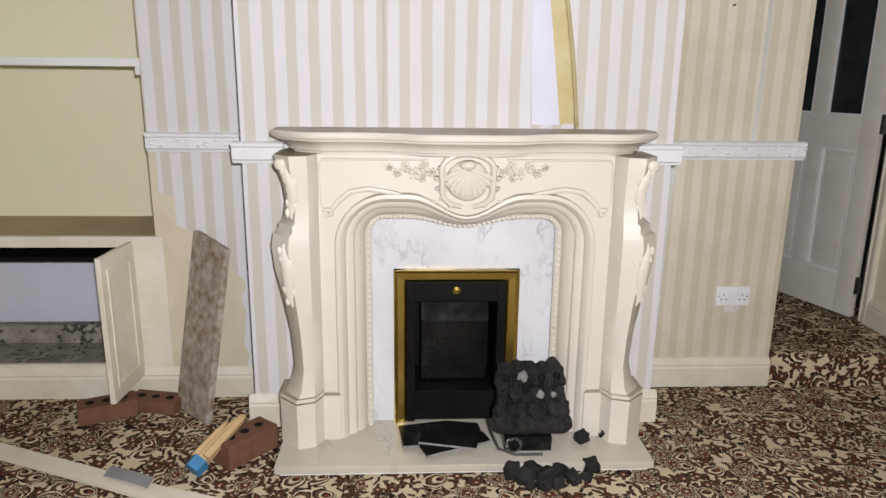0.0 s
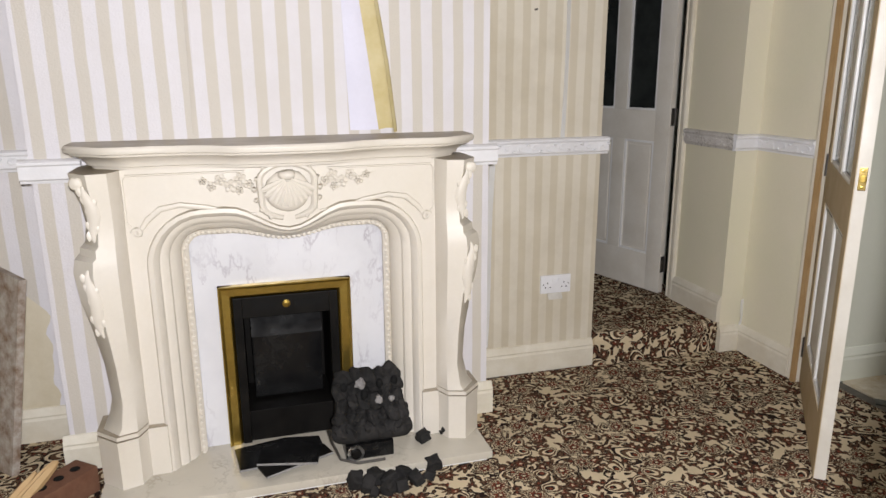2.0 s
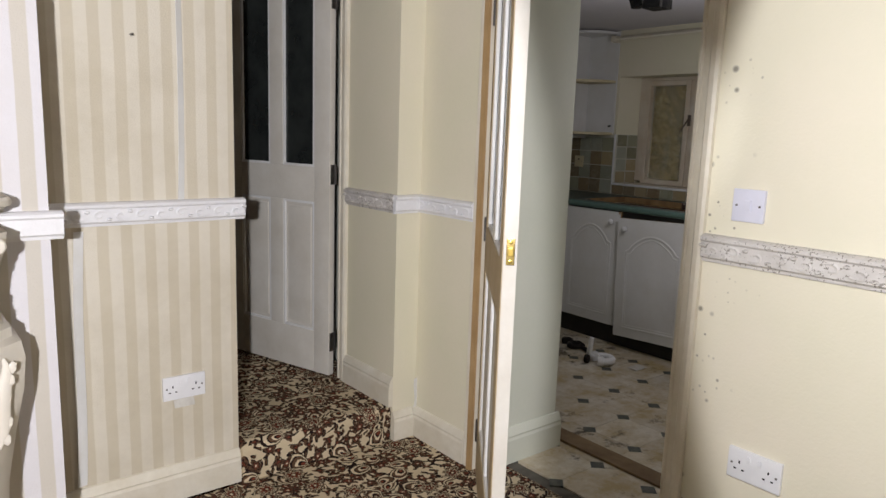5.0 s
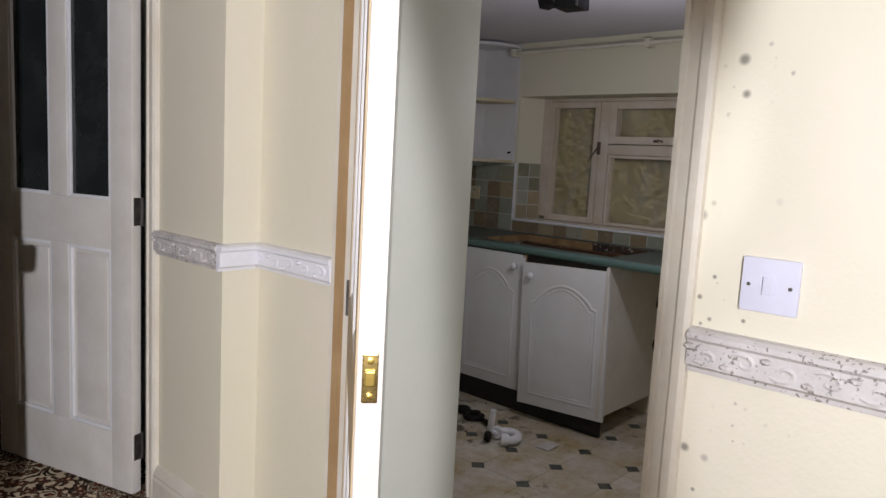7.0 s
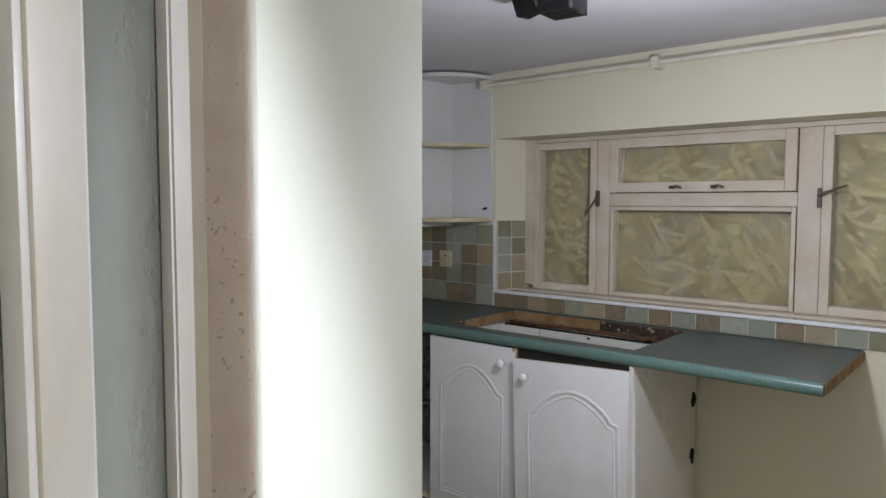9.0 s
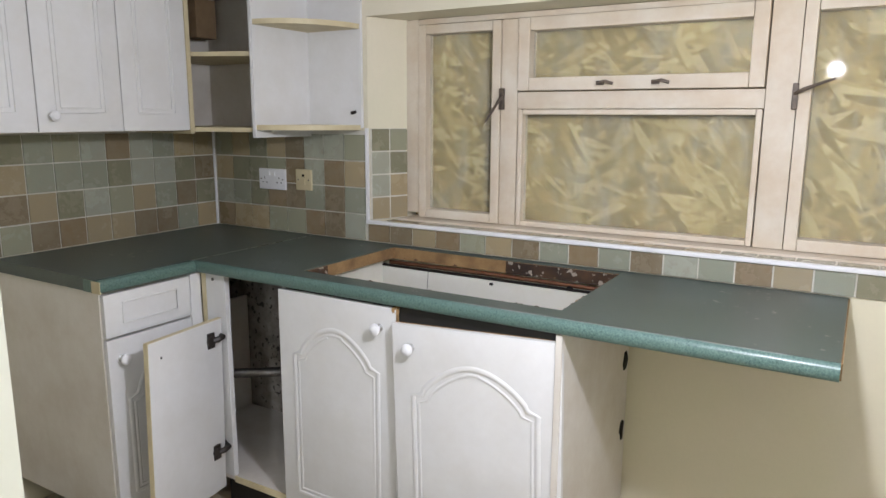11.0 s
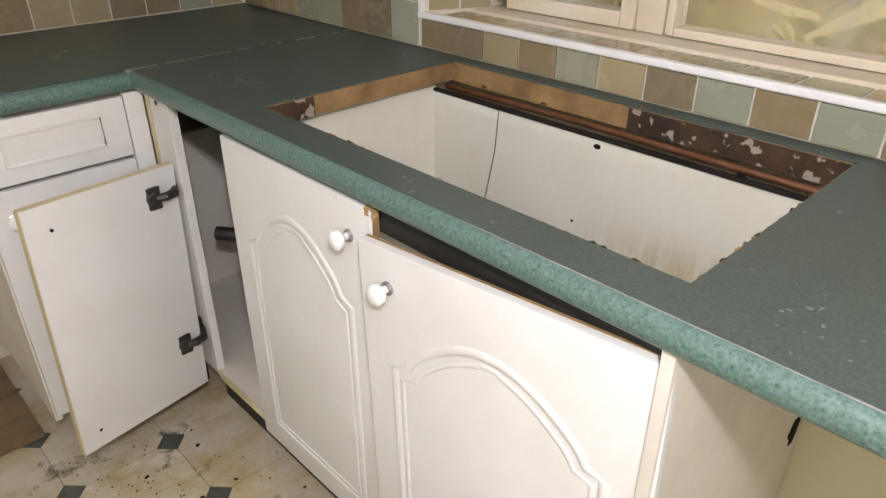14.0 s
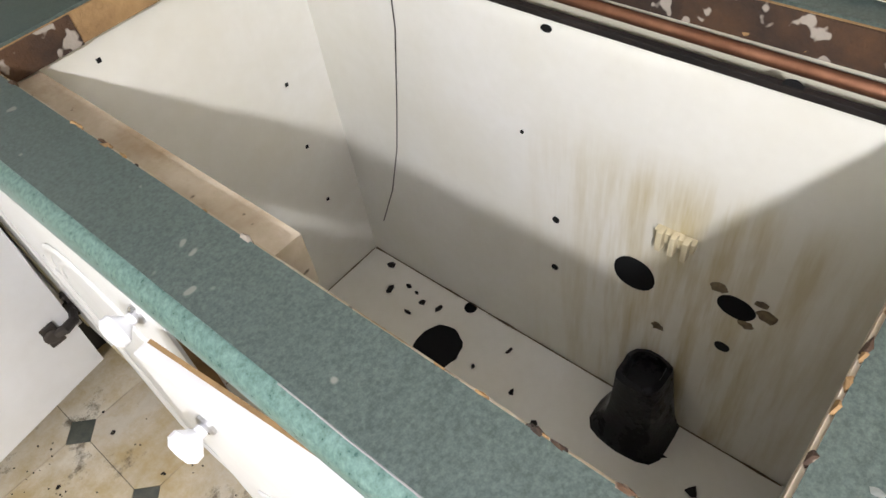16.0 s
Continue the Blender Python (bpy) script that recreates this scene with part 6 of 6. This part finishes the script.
ob = thing("drawer_base_unit", (4.02, 4.4, 0), "white base unit with one drawer and a door", "cabinet")
part("side_panel", box(bmesh.new(), 3.857, 3.873, 4.118, FAR_Y - 0.002, 0.12, CZ1, 0.001), m_cabside, ob, "grubby end panel")
part("carcass", boxed((3.873, 4.215, 4.13, FAR_Y - 0.002, 0.15, CZ1 - 0.002)), m_cabside, ob)
dw = part("drawer_front", box(bmesh.new(), 3.860, 4.170, 4.098, 4.116, 0.728, 0.862, 0.004), m_cab, ob, "white panelled drawer front", True)
part("drawer_moulding", tube(bmesh.new(), [(x, 4.0972, z) for x, z in ((3.92, 0.765), (4.115, 0.765), (4.115, 0.83), (3.92, 0.83), (3.92, 0.765))], 0.004, 6), m_cab, dw, "", True)
dd = cabinet_door(ob, 0.31, 0.575, 0.042, "white closed arched door")
set_pose(dd, ob, pose(3.860, 4.098, 0.145))
part("filler", box(bmesh.new(), 4.172, 4.214, 4.096, 4.116, 0.15, 0.868, 0.004), m_cab, ob, "white corner filler", True)
part("plinth", boxed((3.90, 4.26, 4.16, 4.178, 0, 0.134)), m_plinth, thing("plinth_board", (4.08, 4.17, 0), "black plinth board under the units", "plinth"))

# ---- wall units ----


def wall_door(x0, x1, parent):
    leaf = part("door", box(bmesh.new(), x0, x1, 4.352, 4.370, 1.335, 2.055, 0.003), m_cab, parent, "", True)
    e = 0.06
    for off in (0, 0.014):
        part("moulding", tube(bmesh.new(), [(x, 4.3515, z) for x, z in ((x0 + e + off, 1.335 + e + off), (x1 - e - off, 1.335 + e + off), (x1 - e - off, 1.93), ((x0 + x1) / 2, 1.985), (x0 + e + off, 1.93), (x0 + e + off, 1.335 + e + off))], 0.004, 6), m_cab, leaf, "", True)
    return leaf


ob = thing("wall_unit", (4.0, 4.5, 1.33), "white double-door kitchen wall unit", "cabinet")
part("carcass", boxed((3.60, 4.42, 4.372, FAR_Y - 0.001, 1.333, KIT_H - 0.005)), m_cabside, ob)
wall_door(3.585, 3.862, ob)
wall_door(3.865, 4.148, ob)
wall_door(4.151, 4.420, ob)
part("end_panel", box(bmesh.new(), 4.422, 4.440, 4.350, FAR_Y - 0.001, 1.322, KIT_H - 0.003, 0.002), m_cabedge, ob, "yellowed end panel")
part("knob", lathe(bmesh.new(), [(0.006, 0), (0.006, 0.010), (0.0155, 0.020), (0.0155, 0.026), (0.010, 0.031)], pose(3.905, 4.352, 1.385, 90), 16), m_plastic, ob, "white round knob", True)

ob = thing("corner_wall_unit", (4.62, 4.4, 1.33), "white open corner wall unit with bare shelves", "cabinet")
for z in (1.330, 1.600, 1.86, 2.05):
    bm = bmesh.new()
    prism(bm, [(4.441, FAR_Y - 0.002), (4.441, 4.355), (4.530, 4.125), (WIN_X - 0.002, 4.125), (WIN_X - 0.002, FAR_Y - 0.002)], (0, 0, z), (1, 0, 0), (0, 1, 0), (0, 0, 0.016))
    part("shelf", bm, m_cabedge if z < 1.7 else m_cabside, ob)
part("back_panel", boxed((4.441, WIN_X - 0.003, FAR_Y - 0.014, FAR_Y - 0.003, 1.346, 2.05)), m_cabside, ob)
part("side_back", boxed((WIN_X - 0.012, WIN_X - 0.003, 4.125, FAR_Y - 0.015, 1.346, 2.05)), m_cabside, ob)
part("boxed_item", box(bmesh.new(), 4.60, 4.70, 4.50, 4.60, 1.69, 1.84, 0.004), m_plank, ob, "dark brown wooden block")
part("catch", box(bmesh.new(), 4.528, 4.536, 4.126, 4.14, 1.40, 1.43, 0.002), m_brass, ob, "brass catch")

ob = thing("end_shelf_unit", (4.7, 3.97, 1.33), "white open end shelf unit with rounded shelves", "shelf")
ES = 4.505
part("side_panel", box(bmesh.new(), ES, WIN_X - 0.002, 4.104, 4.121, 1.310, KIT_H - 0.003, 0.002), m_cab, ob)
part("back_panel", box(bmesh.new(), WIN_X - 0.014, WIN_X - 0.002, 3.848, 4.104, 1.345, KIT_H - 0.004, 0.001), m_cab, ob)
for z in (1.338, 1.705, 2.040):
    bm = bmesh.new()
    pts = [(WIN_X - 0.014, 4.104), (ES + 0.004, 4.104)] + [(WIN_X - 0.014 - (WIN_X - ES - 0.018) * math.cos(a), 4.104 - 0.250 * math.sin(a)) for a in np.linspace(0.12, math.pi / 2, 12)]
    prism(bm, pts, (0, 0, z), (1, 0, 0), (0, 1, 0), (0, 0, 0.018))
    part("shelf", bm, m_cabedge if z < 2 else m_cab, ob, "quarter-round shelf")
part("cable_stub", tube(bmesh.new(), [(WIN_X - 0.014, 3.875, 1.405), (WIN_X - 0.03, 3.885, 1.400)], 0.006, 6), m_rubber, ob, "black cable stub")

# ---- window ----
ob = thing("window_1", (GLASS_X, 2.88, WZ0), "peeling cream timber window boarded up outside", "window")
tagged(ob, kind="structure")
G0, G1 = GLASS_X - 0.03, GLASS_X + 0.03


def frame_part(name, y0, y1, z0, z1, d0=G0, d1=G1, bevel=0.004):
    return part(name, box(bmesh.new(), d0, d1, y0, y1, z0, z1, bevel), m_winframe, ob, "", True)


frame_part("frame_side", 3.705, 3.762, WZ0 + 0.03, WZ1 - 0.002)
frame_part("frame_side", W0 + 0.001, 2.05, WZ0 + 0.03, WZ1 - 0.002)
frame_part("frame_head", 2.051, 3.704, 1.728, WZ1 - 0.002)
frame_part("frame_sill", 2.051, 3.762, WZ0 - 0.010, WZ0 + 0.012, 4.905, G1)
frame_part("mullion", 3.288, 3.352, WZ0 + 0.013, 1.727)
frame_part("mullion", 2.396, 2.480, WZ0 + 0.013, 1.727)
frame_part("transom", 2.481, 3.287, 1.418, 1.476)
SPLAY = [(WIN_X + 0.001, W1 - 0.001), (G0 - 0.001, 3.760), (G1, 3.760), (G1, W1 - 0.001)]
fixed("wall_reveal", prism(bmesh.new(), SPLAY, (0, 0, WZ0 + 0.001), (1, 0, 0), (0, 1, 0), (0, 0, WZ1 - WZ0 - 0.002)), m_wall_plain, "pale yellow splayed window reveal", "wall")


def sash(y0, y1, z0, z1, w, proud, name="sash"):
    s = part(name, bmesh.new(), m_winframe, ob)
    bm = bmesh.new()
    x0, x1 = GLASS_X - 0.03 - proud, GLASS_X + 0.02
    for a, b, c, d in ((y0, y0 + w, z0, z1), (y1 - w, y1, z0, z1), (y0 + w, y1 - w, z0, z0 + w), (y0 + w, y1 - w, z1 - w, z1)):
        box(bm, x0, x1, a + 0.0003, b - 0.0003, c, d, 0.005)
    bm.to_mesh(s.data)
    bm.free()
    g = part("pane", boxed((GLASS_X - 0.004, GLASS_X + 0.002, y0 + w - 0.004, y1 - w + 0.004, z0 + w - 0.004, z1 - w + 0.004)), m_pane, s, "dusty glass pane")
    g.visible_shadow = False
    return s


sash(3.354, 3.703, WZ0 + 0.014, 1.726, 0.034, 0.008)
sash(2.053, 2.394, WZ0 + 0.014, 1.726, 0.036, 0.008)
sash(2.484, 3.284, 1.480, 1.726, 0.044, 0.014, "vent_sash")
sash(2.484, 3.284, WZ0 + 0.014, 1.416, 0.018, 0.001)
for y in (2.80, 2.98):
    bm = box(bmesh.new(), GLASS_X - 0.062, GLASS_X - 0.044, y - 0.012, y + 0.012, 1.494, 1.508, 0.003)
    tube(bm, [(GLASS_X - 0.058, y + 0.01, 1.50), (GLASS_X - 0.066, y - 0.02, 1.506), (GLASS_X - 0.062, y - 0.045, 1.498)], 0.005, 6)
    part("stay_pin", bm, m_metal_dark, ob, "blackened stay pin")
for y, s in ((3.345, 1), (2.40, -1)):
    bm = box(bmesh.new(), GLASS_X - 0.048, GLASS_X - 0.030, y - 0.008, y + 0.008, 1.415, 1.49, 0.003)
    tube(bm, [(GLASS_X - 0.05, y, 1.46), (GLASS_X - 0.07, y - 0.02, 1.47), (GLASS_X - 0.07, y - 0.10 if s < 0 else y + 0.05, 1.50 if s < 0 else 1.37)], [0.005, 0.006, 0.004], 7)
    part("window_handle", bm, m_metal_dark, ob, "blackened casement handle")
fixed("backdrop_board", boxed((GLASS_X + 0.060, GLASS_X + 0.078, W0 - 0.05, W1 + 0.05, WZ0 - 0.03, WZ1 + 0.03)), m_osb, "strand board nailed over the window", "board")
fixed("wall_window_outer", boxed((5.14, 5.19, 0.8, 4.8, 0, 2.3)), m_wall_plain, "outer skin of the kitchen wall", "wall")

# curtain pole along the ceiling
ob = thing("pipe_run", (4.72, 2.9, 2.0), "cream painted pipe run under the ceiling", "pipe")
part("pipe", tube(bmesh.new(), [(WIN_X - 0.055, 3.87, 2.005), (WIN_X - 0.055, 1.0, 2.015)], 0.011, 10), m_cream, ob, "", True)
part("pipe", tube(bmesh.new(), [(WIN_X - 0.022, 3.80, 2.022), (WIN_X - 0.022, 1.0, 2.034)], 0.008, 8), m_cream, ob, "", True)
for y in (3.86, 2.98, 2.05):
    part("bracket", box(bmesh.new(), WIN_X - 0.075, WIN_X - 0.001, y - 0.016, y + 0.016, 1.985, 2.030, 0.005), m_cream, ob, "", True)

ob = thing("ceiling_lamp", (3.73, 2.81, 1.965), "black square twin ceiling spotlight", "lamp")
for at, size in ((pose(0, 0, 0, 0, 0, 4), 0.052), (pose(0.030, 0.118, 0.030, -16, -6, 4), 0.038)):
    head = part("lamp_head", box(bmesh.new(), -size, size, -size, size, 0, 0.105, 0.003), m_black_gloss, ob, "", True, True)
    head.matrix_basis = at
    part("corner_strip", box(bmesh.new(), -size - 0.001, -size + 0.007, -size - 0.001, -size + 0.007, 0.001, 0.104, 0.001), m_steel, head, "dull steel corner strip", False, True)
    part("lens", boxed((-size + 0.008, size - 0.008, -size + 0.008, size - 0.008, -0.0012, 0.0006)), m_black, head, "dull dark lens", False, True)
part("base_plate", box(bmesh.new(), -0.03, 0.045, -0.03, 0.13, 0.094, KIT_H - 1.965, 0.003), m_black, ob, "", True, True)

# old skirting under the worktop and bare boards
ob = skirting((WIN_X, 1.0), (WIN_X, 2.70), (-1, 0), 0, m_skirt_rot, 1.1, "rotten cream skirting board under the worktop")
part("rot_gap", boxed((WIN_X - 0.05, WIN_X - 0.026, 2.25, 2.72, 0.0005, 0.010)), m_rubber, ob, "black rotten edge")
ob = thing("loose_floorboards", (3.55, 4.5, 0), "bare brown floorboards beside the unit", "floorboards")
for k in range(4):
    part("board", box(bmesh.new(), 3.02 + 0.002 * k, 3.84, 4.24 + 0.105 * k, 4.335 + 0.105 * k, 0.0, 0.016 + 0.004 * (k % 2), 0.003), m_plank, ob)

# ---- clutter on the kitchen floor ----
ob = thing("sink_trap", (3.87, 3.11, 0), "white plastic sink trap lying on the floor", "pipe")
bm = bmesh.new()
tube(bm, [Vector((3.87, 3.11, 0.03)) + Vector((0.055 * math.cos(a), 0.055 * math.sin(a) - 0.02, 0)) for a in np.linspace(-2.6, 1.6, 16)], 0.022, 10)
tube(bm, [(3.855, 3.145, 0.03), (3.83, 3.16, 0.05), (3.835, 3.15, 0.15)], [0.016, 0.018, 0.014], 10)
lathe(bm, [(0.028, -0.016), (0.031, 0), (0.028, 0.016)], pose(3.825, 3.065, 0.03, 90, 0, 30), 12)
lathe(bm, [(0.028, -0.016), (0.031, 0), (0.028, 0.016)], pose(3.865, 3.145, 0.034, 90, 0, -50), 12)
part("bend", bm, m_plastic, ob, "", True)
part("seal", lathe(bmesh.new(), [(0.024, -0.012), (0.026, 0), (0.024, 0.012)], pose(3.80, 3.15, 0.028, 90, 0, 20), 12), m_rubber, ob, "black rubber seal", True)
ob = thing("waste_fitting", (4.0, 3.42, 0), "black rubber waste fitting and hose on the floor", "pipe")
bm = bmesh.new()
lathe(bm, [(0.030, 0), (0.036, 0.004), (0.036, 0.03), (0.030, 0.034)], pose(4.01, 3.485, 0), 14)
tube(bm, [Vector((3.985, 3.39, 0.018)) + Vector((0.045 * math.cos(a), 0.04 * math.sin(a), 0)) for a in np.linspace(0, 5.4, 18)], 0.016, 8)
tube(bm, [(3.99, 3.36, 0.016), (3.97, 3.30, 0.016), (3.93, 3.24, 0.018), (3.90, 3.16, 0.016)], 0.013, 8)
part("fitting", bm, m_rubber, ob, "", True)
ob = thing("grey_pipe", (3.65, 3.83, 0), "grey plastic pipe length on the floor", "pipe")
bm = bmesh.new()
tube(bm, [(3.45, 3.77, 0.024), (3.77, 3.855, 0.024)], 0.023, 14)
part("tube", bm, m_greypipe, ob, "", True)
ob = thing("rubber_washer", (3.869, 3.774, 0), "small black rubber washer on the tiles", "washer")
part("ring", tube(bmesh.new(), [Vector((3.869, 3.774, 0.003)) + Vector((0.016 * math.cos(a), 0.016 * math.sin(a), 0)) for a in np.linspace(0, 6.283, 17)], 0.003, 6), m_rubber, ob)
ob = thing("torn_sheet", (3.97, 2.93, 0), "scrap of grey paper on the tiles", "paper")
part("scrap", sheet(bmesh.new(), lambda u, v: Vector((3.93 + 0.10 * u, 2.89 + 0.07 * v, 0.004 + 0.006 * abs(noise.noise((u * 3, v * 3, 2))))), 6, 5, 0.001), m_paper, ob)
random.seed(33)
for k in range(34):
    a, r = random.uniform(0, 6.28), random.random() ** 0.6 * 0.42
    x, y = 4.0 + r * math.cos(a) * 0.8, 3.62 + r * math.sin(a)
    if x > 4.24:
        continue
    s = random.uniform(0.003, 0.009)
    d = thing("dirt_clod", (x, y, 0), "dark crumb of dirt on the kitchen tiles", "dirt", "dirt on the kitchen floor")
    part("crumb", blob(bmesh.new(), (x, y, s * 0.35), (s, s * random.uniform(0.5, 1), s * 0.45), 0.6, 1, k * 3.1), m_rubber, d)
bm = bmesh.new()
for k in range(900):
    a, r = random.uniform(0, 6.28), abs(random.gauss(0, 0.17))
    x, y = 3.86 + r * math.cos(a), 3.70 + r * math.sin(a) * 1.1
    if x < 4.25 and noise.noise((x * 7, y * 7, 0)) > -0.15:
        s = random.uniform(0.0006, 0.0022)
        prism(bm, [(-s, -s * 0.6), (s, -s * 0.8), (s * 0.6, s), (-s * 0.7, s * 0.7)], (x, y, 0.0004), (1, 0, 0), (0, 1, 0), (0, 0, 0.0016))
tagged(link("dirt_specks", bm, m_rubber), "scattered black grit on the kitchen tiles", "grit", "", "stuff")

# ---- tiles: floor octagons and dots, wall tiles ----
PX, PY, OX, OY = 0.2495, 0.2455, 4.066, 3.752
floor = bpy.data.objects["floor_kitchen"]
R = 0.038
bm = bmesh.new()
a, c, g = PX / 2, PY / 2, 0.0007
prism(bm, [(-a + R, -c + g), (a - R, -c + g), (a - g, -c + R), (a - g, c - R), (a - R, c - g), (-a + R, c - g), (-a + g, c - R), (-a + g, -c + R)], (0, 0, -0.006), (1, 0, 0), (0, 1, 0), (0, 0, 0.006))
octo = link("floor_tile", bm, m_lino)
bm = bmesh.new()
q = R - 0.0012
prism(bm, [(-q, 0), (0, -q), (q, 0), (0, q)], (0, 0, -0.006), (1, 0, 0), (0, 1, 0), (0, 0, 0.0062))
dot = link("floor_dot", bm, m_dot)
spots = [(i, j) for i in range(-7, 4) for j in range(-12, 5)]


def lay(first, name, places, parent):
    for n_, m in enumerate(places):
        o = first if n_ == 0 else new(name, first.data)
        o.parent = parent
        o.matrix_basis = m


lay(octo, "floor_tile", [pose(OX + (i + 0.5) * PX, OY + (j + 0.5) * PY, 0) for i, j in spots if OX + (i + 0.5) * PX < WIN_X and OX + i * PX > 2.38 and (OX + i * PX > 2.7 or 1.7 < OY + (j + 0.5) * PY < 2.6)], floor)
lay(dot, "floor_dot", [pose(OX + i * PX, OY + j * PY, 0) for i, j in spots if OX + i * PX < WIN_X and OX + i * PX > 2.45 and (OX + i * PX > 2.7 or 1.7 < OY + j * PY < 2.6)], floor)
fixed("floor_doorway", boxed((2.36, 2.50, DOOR_Y0 + 0.014, DOOR_Y1 - 0.012, -0.05, 0.003)), m_carpet, "carpet edge in the kitchen doorway", "carpet")

P = 0.1022


def wall_tile(w, h):
    bm = bmesh.new()
    box(bm, -0.005, 0, -w / 2 + 0.0024, w / 2 - 0.0024, -h / 2 + 0.0024, h / 2 - 0.0024, 0.0015)
    return link("wall_tile", bm, m_tile)


def tiled(name, label, grid, turn, sizes):
    """A bed of grout with tiles on it; grid: centres; turn: degrees about z."""
    first = {}
    bed = None
    for (x, y, z), size in zip(grid, sizes):
        if size not in first:
            first[size] = wall_tile(*size)
            o = first[size]
        else:
            o = new("wall_tile", first[size].data)
        yield o, pose(x, y, z, random.uniform(-0.4, 0.4), random.uniform(-0.4, 0.4), turn)


def bed(name, size, label):
    return fixed(name, boxed(size), m_grout, label, "wall tiles")


Z0 = TOP + 0.003
rows = [Z0 + P * (k + 0.5) for k in range(4)]
panel = bed("wall_tiles_window_side", (WIN_X - 0.004, WIN_X, W1 + 0.004, FAR_Y, Z0, 1.335), "green and brown glazed tiles on pale grout")
cells = [((WIN_X - 0.004, W1 + 0.010 + P * (k + 0.5), z), (P, P)) for k in range(8) for z in rows]
for o, m in tiled("", "", [c_ for c_, _ in cells], 0, [s for _, s in cells]):
    o.parent, o.matrix_basis = panel, m
panel = bed("wall_tiles_far_side", (3.60, WIN_X - 0.004, FAR_Y - 0.004, FAR_Y, Z0, 1.335), "green and brown glazed tiles on pale grout")
cells = [((WIN_X - 0.012 - P * (k + 0.5), FAR_Y - 0.004, z), (P, P)) for k in range(11) for z in rows]
for o, m in tiled("", "", [c_ for c_, _ in cells], 90, [s for _, s in cells]):
    o.parent, o.matrix_basis = panel, m
panel = bed("wall_tiles_under_window", (WIN_X - 0.004, WIN_X, 1.9, W1 + 0.004, Z0, WZ0), "one row of green, brown and ochre tiles")
low = WZ0 - Z0 - 0.004
cells = [((WIN_X - 0.004, W1 - P * (k + 0.5), Z0 + low / 2), (P, low)) for k in range(18)]
for o, m in tiled("", "", [c_ for c_, _ in cells], 0, [s for _, s in cells]):
    o.parent, o.matrix_basis = panel, m
panel = bed("window_sill_tiles", (WIN_X - 0.004, 4.905, 1.94, W1 - 0.06, WZ0 + 0.0005, WZ0 + 0.004), "tiled window sill")
for k in range(18):
    o = new("wall_tile", bpy.data.objects["wall_tile"].data)
    o.parent, o.matrix_basis = panel, pose(WIN_X + 0.044, W1 - 0.05 - P * (k + 0.5), WZ0 + 0.004, 0, 90) @ Matrix.Diagonal((0.5, 1, 0.86, 1))
ang = math.degrees(math.atan2(3.760 - W1, G0 - WIN_X))
face = pose(WIN_X, W1 - 0.003, 0, 0, 0, ang)
panel = bed("window_reveal_tiles", (0, 0.001, 0, 0.001, 0, 0.001), "glossy tiles on the window reveal")
panel.data.transform(Matrix.Diagonal((160, 3, 350, 1)))
panel.matrix_world = face @ Matrix.Translation((0.004, -0.003, WZ0 + 0.008))
for k in range(4):
    for j in range(2):
        o = new("wall_tile", bpy.data.objects["wall_tile"].data)
        o.parent, o.matrix_basis = panel, pose(0.045 + 0.082 * j, 0.0, 0.045 + 0.0875 * k, 0, 0, 90) @ Matrix.Diagonal((0.6, 0.78, 0.84, 1))
for name, s in (("tile_trim", (WIN_X - 0.013, WIN_X - 0.001, W1 - 0.006, W1 + 0.006, WZ0 - 0.004, 1.345)), ("tile_trim", (WIN_X - 0.014, WIN_X + 0.002, 1.93, W1 + 0.006, WZ0 - 0.003, WZ0 + 0.011)), ("tile_trim", (WIN_X - 0.014, WIN_X - 0.004, FAR_Y - 0.014, FAR_Y - 0.004, Z0, 1.335))):
    fixed("trim", box(bmesh.new(), *s, 0.003), m_trim, "white plastic tile trim", "tile trim")
